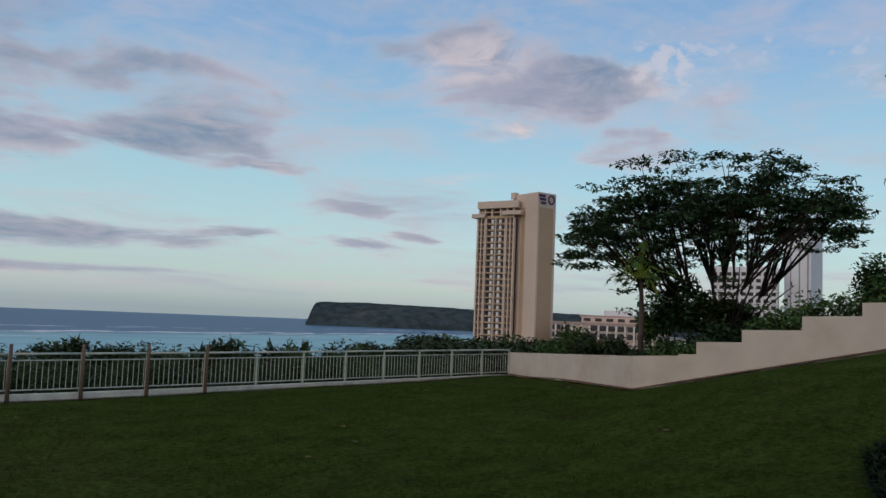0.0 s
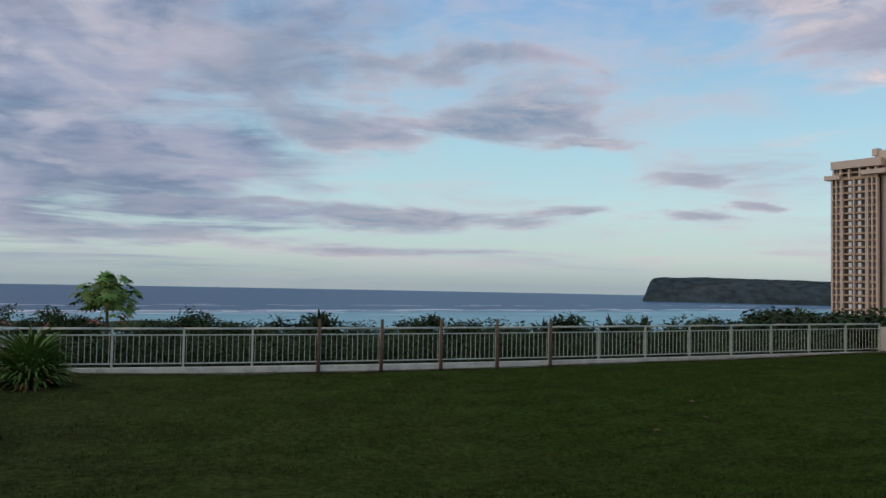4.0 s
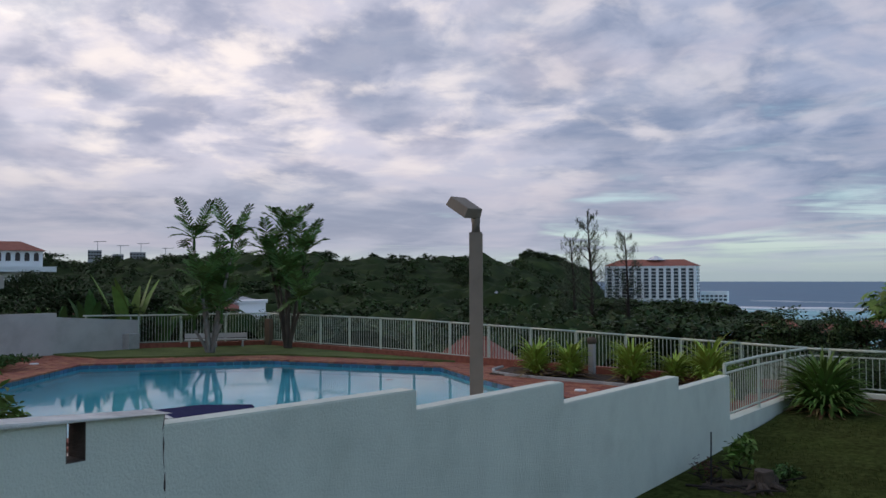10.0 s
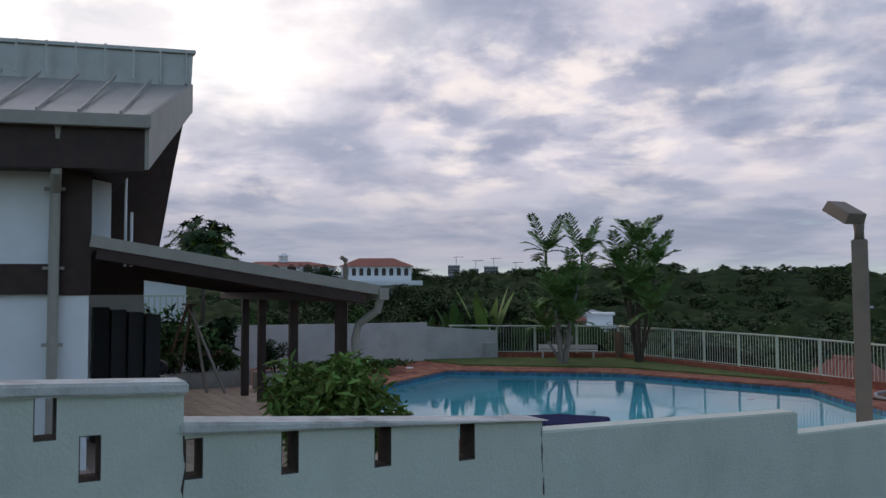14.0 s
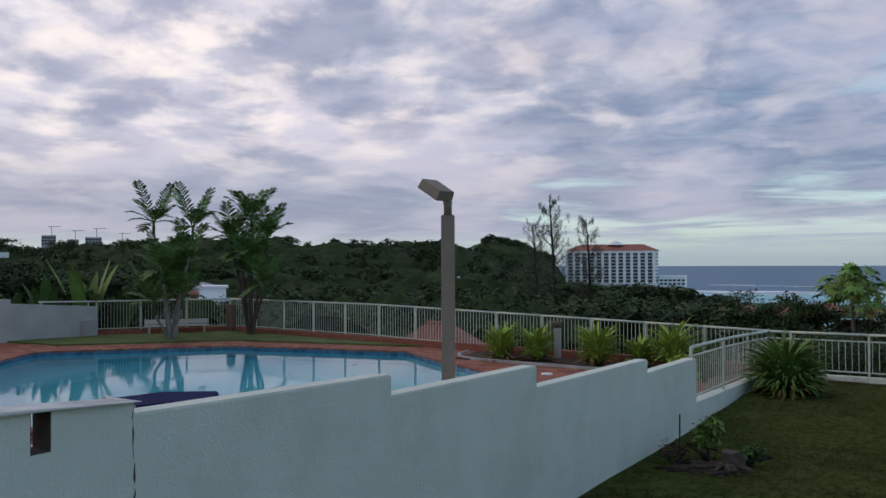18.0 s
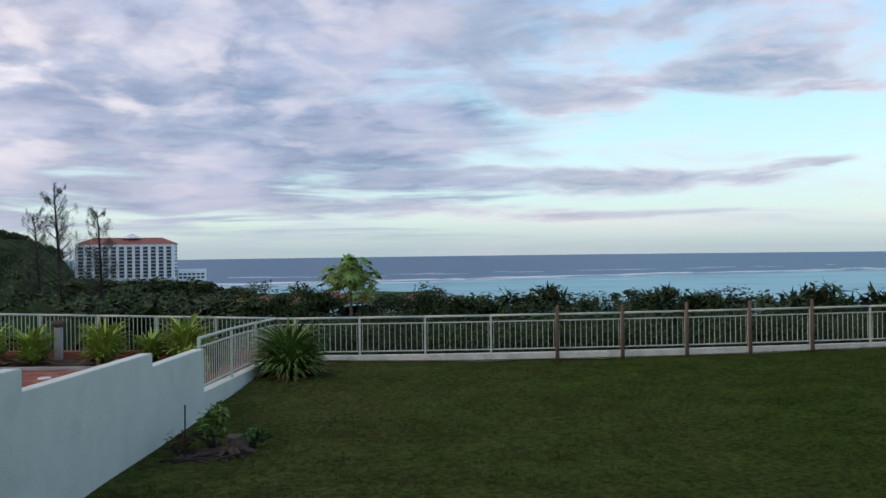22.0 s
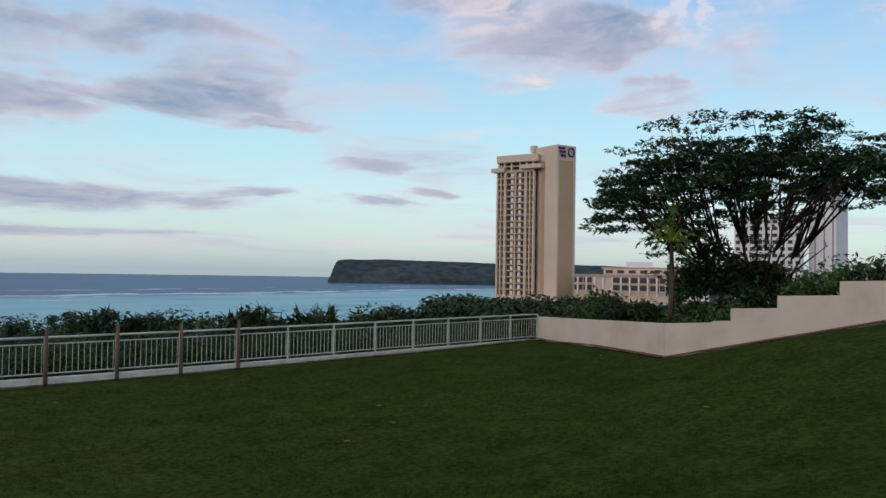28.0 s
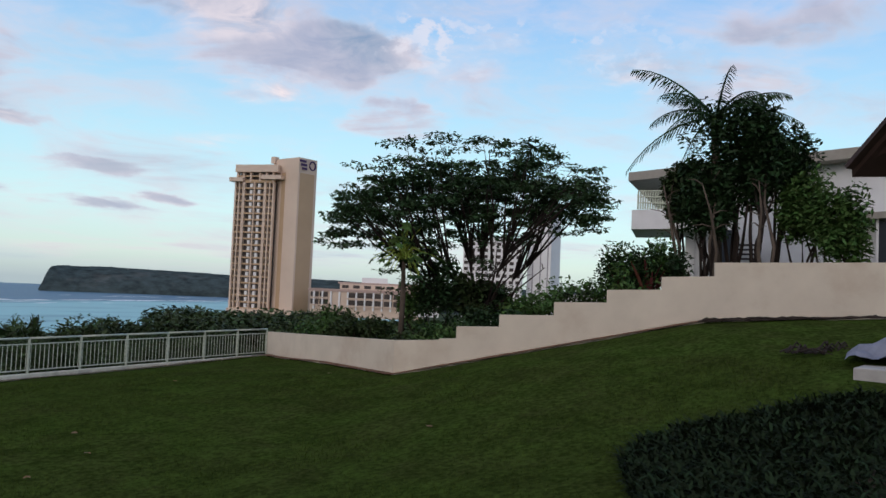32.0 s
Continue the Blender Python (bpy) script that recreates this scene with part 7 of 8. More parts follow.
# lean-to patio roof
lean = thing("patio_cover", "lean-to patio roof on dark brown posts", "patio cover")
LA, LB, LC, LD = Vector((-16.0, 2.36, 1.52)), Vector((-16.4, 7.95, 0.66)), Vector((-27.0, 7.95, 0.66)), Vector((-27.0, 3.7, 1.30))
bm = bmesh.new()
q = [bm.verts.new(v) for v in (LA, LB, LC, LD)] + [bm.verts.new(v - Vector((0, 0, 0.06))) for v in (LA, LB, LC, LD)]
for f in ((0, 1, 2, 3), (7, 6, 5, 4), (0, 4, 5, 1), (1, 5, 6, 2), (2, 6, 7, 3), (3, 7, 4, 0)):
    bm.faces.new([q[i] for i in f])
bmesh.ops.recalc_face_normals(bm, faces=bm.faces)
part("roof", bm, M["metal_roof"], lean)
part("edge_trim", beam(bmesh.new(), LA + Vector((0.06, 0, -0.03)), LB + Vector((0.06, 0, -0.03)), 0.05, 0.20), M["grey_trim"], lean, "grey metal edge trim")
part("beam", beam(bmesh.new(), LA + Vector((0.0, 0.1, -0.24)), LB + Vector((0.0, -0.3, -0.22)), 0.10, 0.20, 0.008), M["darkwood"], lean)
part("beam", beam(bmesh.new(), LB + Vector((0, -0.5, -0.18)), LC + Vector((0, -0.5, -0.18)), 0.10, 0.20, 0.008), M["darkwood"], lean)
for k in range(7):
    x = -17.8 - k * 1.5
    part("rafter", beam(bmesh.new(), (x, 2.6, 1.38), (x, 8.1, 0.55), 0.05, 0.12), M["darkwood"], lean)
for x in (-17.35, -20.4, -23.0, -24.6):
    w_ = 0.12 if x > -18 else 0.085
    part("post", boxed((x - w_, 7.42, DECK), (x + w_, 7.62, 0.55), 0.008), M["darkwood"], lean, "dark brown square post")
part("gutter", boxed((-27.0, 7.92, 0.42), (-16.25, 8.14, 0.66), 0.02), M["grey_trim"], lean)
bm = bmesh.new()
tube(bm, [(-16.45, 8.03, 0.45), (-16.5, 7.98, 0.2), (-16.85, 7.72, -0.08), (-16.92, 7.66, -0.4), (-16.92, 7.66, DECK)], 0.085, 10)
part("downpipe", bm, M["grey_trim"], lean, "grey elbowed downpipe")

# ---------- terrace furniture and fittings ----------


def floodlight(at, top, turn, group="floodlight posts"):
    root = thing("floodlight_post", "square bronze-grey post with a tilted floodlight", "lamp post", (at[0], at[1], at[2]), group, turn=turn)
    h = top - at[2]
    part("post", boxed((-0.088, -0.088, 0), (0.088, 0.088, h), 0.010), M["lamp_grey"], root)
    part("post_cap", boxed((-0.082, -0.082, h), (0.082, 0.082, h + 0.012), 0.004), M["lamp_grey"], root)
    part("neck", tube(bmesh.new(), [(0.0, 0, h), (0.0, 0, h + 0.17), (-0.02, 0, h + 0.26)], [0.062, 0.060, 0.050], 12), M["lamp_grey"], root, smooth=True)
    part("knuckle", tube(bmesh.new(), [(-0.02, -0.075, h + 0.25), (-0.02, 0.075, h + 0.25)], 0.060, 12), M["lamp_grey"], root, smooth=True)
    u, w = Vector((0.31, -0.26, -0.235)).normalized(), Vector((0.25, 0.30, 0)).normalized()
    turn_ = Matrix((u, w, u.cross(w))).transposed().to_4x4()
    set_ = Matrix.Translation((-0.15, -0.02, h + 0.33)) @ turn_ @ Matrix.Scale(0.82, 4)
    bm = boxed((-0.235, -0.19, -0.07), (0.235, 0.19, 0.10), 0.016)
    for v in bm.verts:
        if v.co.z > 0:
            v.co.x, v.co.y = v.co.x * 0.93, v.co.y * 0.93
    bmesh.ops.transform(bm, matrix=set_, verts=bm.verts)
    head = part("head", bm, M["lamp_grey"], root)
    bm = boxed((-0.20, -0.16, -0.078), (0.20, 0.16, -0.069), 0.003)
    bmesh.ops.transform(bm, matrix=set_, verts=bm.verts)
    part("lens", bm, M["lens"], head, "frosted glass lens")
    return root


floodlight((-6.88, 9.76, DECK - 0.05), 1.19, 33)
p = polar(-67.3, 39.0)
floodlight((p.x, p.y, DECK), 1.75, 120)

# raised navy-tiled spa edge on the near side of the pool
spa = thing("spa_wall", "raised navy-blue tiled spa edge beside the pool", "spa")
bm = bmesh.new()
sp = polar(-50.9, 18.4)
prism(bm, [(-15.7, 10.9), (-14.5, 10.5), (-13.95, 11.98), (-14.57, 12.6), (-15.5, 11.9)], DECK - 0.4, DECK + 0.34)
bmesh.ops.bevel(bm, geom=list(bm.edges), offset=0.03, segments=2, affect="EDGES")
part("shell", bm, M["navy"], spa)
bm = bmesh.new()
prism(bm, [(-15.85, 10.75), (-14.4, 10.35), (-14.42, 10.47), (-15.72, 10.86)], DECK + 0.0, DECK + 0.37)
part("rim", bm, M["cap"], spa)


def disc(name, label, x, y, z, rad, mat, category):
    bm = bmesh.new()
    bmesh.ops.create_cone(bm, segments=20, radius1=rad, radius2=rad * 0.92, depth=0.03, cap_ends=True)
    ob = tagged(part(name, bm, M[mat]), label, category)
    ob.location = (x, y, z)
    return ob


disc("skimmer_lid", "round white skimmer lid on the brick paving", -29.6, 15.5, DECK + 0.02, 0.16, "plastic", "lid")
disc("skimmer_lid", "round white skimmer lid beside the planting bed", -10.9, 20.6, DECK + 0.02, 0.16, "plastic", "lid")
ob = disc("pool_float", "small blue chlorine float on the water", -17.3, 20.3, DECK - 0.17, 0.12, "navy", "float")

# plastic chair
chair = thing("garden_chair", "white moulded plastic garden chair on the patio", "chair", (-24.9, 5.02, DECK + 0.03), turn=150)
part("seat", boxed((-0.25, -0.25, 0.40), (0.25, 0.25, 0.44), 0.015), M["plastic"], chair)
bm = bmesh.new()
for k in range(7):
    x = -0.22 + k * 0.073
    beam(bm, (x, 0.24, 0.44), (x * 1.05, 0.36, 0.92), 0.05, 0.02)
part("backrest", bm, M["plastic"], chair)
for sx_ in (-1, 1):
    for sy_ in (-1, 1):
        part("leg", beam(bmesh.new(), (0.22 * sx_, 0.22 * sy_, 0.41), (0.27 * sx_, 0.27 * sy_, 0), 0.05, 0.04), M["plastic"], chair)
    part("armrest", tube(bmesh.new(), [(0.27 * sx_, -0.25, 0.42), (0.29 * sx_, -0.24, 0.64), (0.28 * sx_, 0.30, 0.66)], 0.025, 7), M["plastic"], chair, smooth=True)
# kettle barbecue
grill = thing("kettle_barbecue", "black kettle barbecue on thin legs", "barbecue", (-26.0, 5.35, DECK + 0.03))
bm = bmesh.new()
bmesh.ops.create_uvsphere(bm, u_segments=18, v_segments=12, radius=0.29, matrix=Matrix.Translation((0, 0, 0.80)) @ Matrix.Diagonal((1, 1, 0.85, 1)))
part("bowl", bm, M["black"], grill, smooth=True)
part("lid_handle", beam(bmesh.new(), (-0.07, 0, 1.07), (0.07, 0, 1.07), 0.03), M["wood"], grill)
for k in range(3):
    a = k * 2.094
    part("leg", tube(bmesh.new(), [(0.18 * math.cos(a), 0.18 * math.sin(a), 0.62), (0.30 * math.cos(a), 0.30 * math.sin(a), 0)], 0.014, 6), M["grey_trim"], grill)
# step ladder
ladder = thing("step_ladder", "tall wooden step ladder standing open on the patio", "ladder")
tp = Vector((-26.65, 6.33, 0.20))
for j, (fx, fy, mt) in enumerate(((-25.35, 7.15, "grey_trim"), (-25.75, 6.70, "grey_trim"), (-27.9, 5.75, "wood"), (-27.5, 6.20, "wood"))):
    part("stile", beam(bmesh.new(), tp + Vector((0.05 * (j % 2), 0.12 * (j % 2), 0)), (fx, fy, DECK + 0.03), 0.075, 0.05), M[mt], ladder)
for k in range(6):
    t = 0.14 + k * 0.14
    part("rung", beam(bmesh.new(), tp.lerp(Vector((-27.9, 5.75, DECK)), t), (tp + Vector((0.05, 0.12, 0))).lerp(Vector((-27.5, 6.20, DECK)), t), 0.09, 0.025), M["wood"], ladder)
part("top_step", boxed((tp.x - 0.2, tp.y - 0.15, tp.z - 0.02), (tp.x + 0.2, tp.y + 0.25, tp.z + 0.04), 0.008), M["wood"], ladder)


def planter(x, y, lx, ly, h, label):
    root = thing("planter_box", label, "planter", (x, y, DECK + 0.02))
    bm = bmesh.new()
    for lo, hi in (((-lx, -ly, 0), (lx, -ly + 0.1, h)), ((-lx, ly - 0.1, 0), (lx, ly, h)), ((-lx, -ly + 0.1, 0), (-lx + 0.1, ly - 0.1, h)), ((lx - 0.1, -ly + 0.1, 0), (lx, ly - 0.1, h))):
        box(bm, lo, hi)
    part("sides", bm, M["concrete"], root)
    part("soil", boxed((-lx + 0.1, -ly + 0.1, 0.05), (lx - 0.1, ly - 0.1, h - 0.06)), M["soil"], root)


planter(-27.3, 6.9, 0.35, 1.5, 0.5, "long concrete planter full of shrubs and pink flowers")
planter(-25.6, 8.75, 0.55, 0.55, 0.55, "square concrete planter with clipped dark shrubs")
for i, (x, y, s, h, mt) in enumerate(((-27.3, 6.0, 0.6, 0.7, "leaf"), (-27.3, 6.9, 0.6, 0.8, "leaf_dark"), (-27.3, 7.8, 0.6, 0.8, "leaf"))):
    shrub("flowering_shrub", "low leafy shrub in the long planter", (x, y, DECK + 0.42), (s, s, h), mt, 0.16, 6, 120, 500 + i, "planter shrubs")
v, f = leaf_cloud([(-27.15 + 0.1 * random.random(), 5.7 + 0.22 * k, DECK + 0.95 + 0.15 * random.random()) for k in range(10)], np.full(10, 0.14), 14, 0.05, seed=8)
M["petal"] = leaf_material("petal_pink", (0.42, 0.10, 0.22), 0.3)
tagged(leaf_mesh("pink_flowers", v, f, M["petal"]), "small pink blossoms over the planter", "flowers", kind="stuff")
shrub("clipped_shrub", "rounded dark clipped shrub in the square planter", (-25.6, 8.75, DECK + 0.5), (0.55, 0.55, 1.0), "leaf_dark", 0.09, 9, 260, 510)
for i, (x, y, s, h, mt) in enumerate(((-29.2, 4.4, 1.2, 3.0, "leaf"), (-30.0, 6.2, 1.3, 2.6, "leaf"), (-30.4, 8.2, 1.1, 2.2, "leaf_dark"), (-29.4, 7.4, 0.9, 1.9, "leaf"), (-31.0, 4.8, 1.4, 3.2, "leaf_dark"))):
    shrub("broadleaf_shrub", "tall broad-leaved shrub behind the patio", (x, y, DECK), (s, s, h), mt, 0.34, 8, 90, 520 + i, "patio shrubs", droop=0.2)
shrub("broadleaf_shrub", "spreading glossy broad-leaved shrub beyond the parapet", (-13.9, 5.9, DECK), (1.35, 1.35, 1.95), "leaf_bright", 0.25, 18, 230, 540, aspect=3.2, droop=0.15)
shrub("hedge", "low bright green hedge along the pool wall", (-29.3, 13.1, DECK), (1.7, 2.8, 0.5), "leaf", 0.13, 34, 150, 541, category="hedge")
# white bench, dark corner post, stone ball post and a small box by the railing
bench = thing("garden_bench", "long weathered grey garden bench by the pool railing", "bench", (-29.55, 23.3, DECK + 0.05), turn=52)
part("seat", boxed((-1.3, -0.22, 0.30), (1.3, 0.22, 0.35), 0.01), M["grey_wall"], bench)
part("backrest", boxed((-1.3, 0.18, 0.38), (1.3, 0.23, 0.58), 0.01), M["grey_wall"], bench)
for x in (-1.1, 0, 1.1):
    part("leg", boxed((x - 0.04, -0.18, 0), (x + 0.04, 0.18, 0.30), 0.006), M["grey_wall"], bench)
ob = tagged(part("corner_post", boxed((-28.6, 25.15, DECK), (-28.3, 25.4, -1.25), 0.02), M["wood"]), "short dark wooden post at the railing corner", "post")
bp_ = thing("ball_post", "weathered stone post with a rounded top", "post", (-12.2, 23.95, DECK + 0.02))
part("shaft", boxed((-0.09, -0.09, 0), (0.09, 0.09, 0.95), 0.01), M["concrete"], bp_)
bm = bmesh.new()
bmesh.ops.create_uvsphere(bm, u_segments=14, v_segments=9, radius=0.16, matrix=Matrix.Translation((0, 0, 1.03)) @ Matrix.Diagonal((1, 1, 0.8, 1)))
part("cap", bm, M["stone"], bp_, smooth=True)
tagged(part("service_box", boxed((-32.0, 20.4, DECK), (-31.5, 20.9, -1.75), 0.02), M["concrete"]), "pale concrete service box at the railing's end", "box")
# broad plants behind the pool wall
for i, (az, d_, h, s, mt, w) in enumerate(((-59.6, 38, 2.9, 0.8, "leaf", 0.5), (-57.4, 38, 3.7, 0.6, "leaf_bright", 0.6), (-61.5, 38, 2.5, 0.9, "leaf", 0.4), (-55.5, 39, 2.5, 0.9, "leaf", 0.4), (-63.5, 39, 2.4, 0.9, "leaf", 0.4))):
    p = polar(az, d_)
    strap_plant("banana_plant", "tall upright banana plant behind the pool wall", (p.x, p.y, -2.9), h, s, 9, mt, 600 + i, "banana plants", w, stiff=True)
r = random.Random(61)
for i in range(20):
    az = -54 - i * 1.9 + r.uniform(-0.6, 0.6)
    d_ = r.uniform(42, 58)
    lone_tree(az, d_, r.uniform(-0.9, 0.6) if az > -70 else r.uniform(-2.6, -0.6), r.uniform(4, 6), r.randrange(6), r.uniform(0.9, 1.4), "dark green tree behind the pool wall", "trees behind the pool wall")
for az, d_, el in ((-67.6, 150, 0.75), (-66.4, 160, 0.45), (-65.2, 150, 0.35), (-64.0, 160, 0.45), (-62.8, 150, 0.5), (-61.6, 140, 0.6), (-72.5, 130, 1.6), (-69.6, 150, 1.9), (-68.6, 150, 1.7), (-70.6, 140, 0.9)):
    lone_tree(az, d_, el, 7, r.randrange(6), 1.2, "dark tree on the villa hillside", "hillside trees")
for i in range(12):
    az = -54.5 - i * 1.75
    p = polar(az, r.uniform(38.5, 41))
    shrub("wall_shrub", "leafy mixed green shrub behind the pool wall", (p.x, p.y, -3.2), (1.3, 1.3, r.uniform(2.2, 3.1)), r.choice(("leaf", "leaf_scrub", "leaf_wood")), 0.30, 10, 110, 560 + i, "shrubs behind the pool wall", aspect=3.0)
nb = thing("neighbour_house", "white balcony house behind the patio", "house", (*polar(-81.0, 46.0).xy, -3.0), turn=81)
part("wall", boxed((-5, 1.5, 0), (2.6, 6, 5.2)), M["white_wall"], nb)
part("balcony_floor", boxed((-5, 0, 2.0), (2.6, 1.5, 2.25)), M["white_wall"], nb)
for k in range(26):
    part("baluster", boxed((-4.9 + k * 0.29, 0.02, 2.25), (-4.82 + k * 0.29, 0.10, 3.3)), M["rail"], nb)
part("handrail", boxed((-5, 0, 3.3), (2.6, 0.12, 3.4)), M["rail"], nb)
part("roof", boxed((-5.6, -0.4, 5.2), (3.2, 6.4, 5.5)), M["white_wall"], nb)

# park lawn with red-roofed pavilions down by the lagoon
vs, fs = [], []
for j in range(9):
    for i in range(25):
        az, d_ = -19.5 + i * 0.75, 118 + j * 14
        p = polar(az, d_, -3.75 + 0.105 * j + 0.10 * noise.noise(Vector((i * 0.3, j * 0.5, 0))))
        vs.append(p)
for j in range(8):
    for i in range(24):
        a = j * 25 + i
        fs.append((a, a + 1, a + 26, a + 25))
M["park"] = material("park_grass", (0.050, 0.080, 0.026), 0.95, vary=0.35, scale=0.05, fine=0.8, bump=0.3, spec=0.1)
tagged(mesh_object("park_lawn", vs, fs, M["park"], smooth=True), "open mown park lawn beside the beach", "lawn", kind="structure")
for az, d_, el, w in ((-14.2, 150, -3.75, 5.0), (-11.4, 128, -4.15, 4.5), (-8.9, 160, -3.65, 4.6), (-2.7, 140, -4.0, 4.0)):
    p = polar(az, d_, el)
    hs = thing("park_pavilion", "low park pavilion with a red roof on the beach lawn", "pavilion", (p.x, p.y, p.z - 0.4), "park pavilions", turn=-az + 8)
    # shade under the pavilion roof is put into this wall's dark colour
    part("wall", boxed((-w / 2, -2, -0.6), (w / 2, 2, 1.5)), M["shade_far"], hs)
    for k in range(6):
        x = -w / 2 + w * k / 5
        part("post", boxed((x - 0.12, -2.3, -0.6), (x + 0.12, -2.06, 1.5)), M["white_far"], hs)
    bm = bmesh.new()
    v_ = [bm.verts.new(c) for c in ((-w / 2 - 0.5, -2.8, 1.5), (w / 2 + 0.5, -2.8, 1.5), (w / 2 + 0.5, 2.8, 1.5), (-w / 2 - 0.5, 2.8, 1.5), (-w / 2 + 0.8, 0, 2.6), (w / 2 - 0.8, 0, 2.6))]
    for q in ((0, 1, 5, 4), (1, 2, 5), (2, 3, 4, 5), (3, 0, 4), (3, 2, 1, 0)):
        bm.faces.new([v_[i] for i in q])
    part("roof", bm, M["red_roof"], hs)
for i, (x, y, s, h, mt) in enumerate(((-6.7, 17.6, 0.5, 0.75, "leaf_scrub"), (-6.8, 18.9, 0.55, 0.9, "leaf_lime"), (-6.9, 20.2, 0.55, 0.8, "leaf_scrub"), (-6.9, 21.4, 0.5, 0.9, "leaf_bright"))):
    shrub("border_shrub", "low yellow-green shrub behind the side railing", (x, y, DECK), (s, s, h), mt, 0.14, 8, 130, 860 + i, "shrubs along the side railing", aspect=3.0)

# ---------- east side: neighbour flats, plants, bed ----------


def on_lawn(az, el):
    """Where a downward sight line from the eye meets the lawn."""
    d = 3.0
    while d < 60:
        p = polar(az, d, el)
        if p.z <= float(lawn_height(p.x, p.y)):
            return Vector((p.x, p.y, float(lawn_height(p.x, p.y))))
        d += 0.05
    return polar(az, 25, el)


flats = thing("neighbour_flats", "white apartment house with a deep balcony beyond the wall", "apartment house")


def wedge(az0, az1, d0, d1, el0, el1, name, mat, label="", back=8.0):
    a, b_ = polar(az0, d0), polar(az1, d1)
    n_ = ((a + b_) / 2 - EYE).xy.normalized()
    z0, z1 = EYE.z + (d0 + d1) / 2 * math.tan(radians(el0)), EYE.z + (d0 + d1) / 2 * math.tan(radians(el1))
    pts = [a, b_, b_ + Vector((*(n_ * back), 0)), a + Vector((*(n_ * back), 0))]
    return block_part(name, flats, pts, z0, z1, mat, label)


wedge(71.5, 86.0, 40, 34, -2.0, 8.85, "wall", "white_wall", back=10)
wedge(67.5, 86.0, 40.2, 33.4, 8.9, 9.5, "roof", "grey_trim", "flat roof slab with a grey edge", back=12)
wedge(67.8, 72.6, 38.4, 37.4, 5.0, 5.45, "balcony_floor", "white_wall", back=5)
wedge(67.8, 72.6, 38.4, 37.4, 5.45, 6.3, "balcony_parapet", "white_wall", back=0.2)
for k in range(20):
    az = 68.2 + k * 0.16
    p = polar(az, 38.2)
    part("baluster", boxed((p.x - 0.03, p.y - 0.03, EYE.z + 38 * math.tan(radians(6.3))), (p.x + 0.03, p.y + 0.03, EYE.z + 38 * math.tan(radians(7.5)))), M["rail"], flats)
for el in (6.7, 7.1, 7.5):
    a, b_ = polar(68.2, 38.2, el), polar(71.3, 38.0, el)
    part("balcony_rail", beam(bmesh.new(), a, b_, 0.05), M["rail"], flats)
wedge(71.3, 71.9, 39.5, 39.5, -1, 8.3, "corner_column", "white_wall", back=1.0)
for k in range(14):
    az = 79.0 + k * 0.17
    wedge(az, az + 0.11, 36.6, 36.55, 7.2, 8.6, "louvre", "white_far", back=0.2)
wedge(82.6, 84.6, 34.4, 33.7, 2.9, 5.6, "window", "glass_far", back=0.3)
wedge(82.5, 82.65, 34.3, 34.25, 2.8, 5.7, "window_frame", "white_far", back=0.2)
wedge(83.5, 83.62, 34.0, 33.95, 2.8, 5.7, "window_frame", "white_far", back=0.2)
wedge(79.5, 86, 35.0, 33.0, 5.75, 6.15, "canopy", "grey_trim", back=1.5)
wedge(82.4, 85.5, 34.4, 33.5, 2.55, 2.85, "window_sill", "tan_far", back=0.5)
wedge(73.5, 74.6, 37.5, 37.2, 1.5, 5.0, "window", "glass_far", back=0.2)
for k in range(7):
    wedge(74.6, 75.9, 37.0, 36.8, 2.2 + k * 0.30, 2.3 + k * 0.30, "stair_tread", "black", back=0.3)

# dark eave of a near roof
eave = thing("near_eave", "dark brown roof eave corner jutting into view", "roof eave")
t0 = polar(81.2, 13.0, 8.55)
t1 = polar(86.0, 12.0, 14.5)
t2 = polar(90.0, 14.0, 8.3)
t3 = polar(97.0, 12.0, 16.0)
bm = bmesh.new()
vs_ = [bm.verts.new(v) for v in (t0, t1, t3, t2)] + [bm.verts.new(v + Vector((0.05, 0, -0.10))) for v in (t0, t1, t3, t2)]
for f in ((0, 1, 2, 3), (7, 6, 5, 4), (0, 4, 5, 1), (1, 5, 6, 2), (2, 6, 7, 3), (3, 7, 4, 0)):
    bm.faces.new([vs_[i] for i in f])
bmesh.ops.recalc_face_normals(bm, faces=bm.faces)
part("soffit", bm, M["darkwood"], eave)
part("barge_board", beam(bmesh.new(), t0 + Vector((0, 0, 0.02)), t1, 0.22, 0.06), M["darkwood"], eave)

# coconut palm and shrubs in front of the flats
p = polar(73.4, 29.6)
palm("coconut_palm", "ragged coconut palm rising out of shrubs", (p.x, p.y, 0.9), [(-0.2, 0.1, 5.6)], 16, 2.9, 0.40, 26, 0.55, 0.050, "leaf_dark", "bark", 74, 0.16, lift=0.95, low=-0.1, hang=0.8, spread_=0.45, twist=1.6)
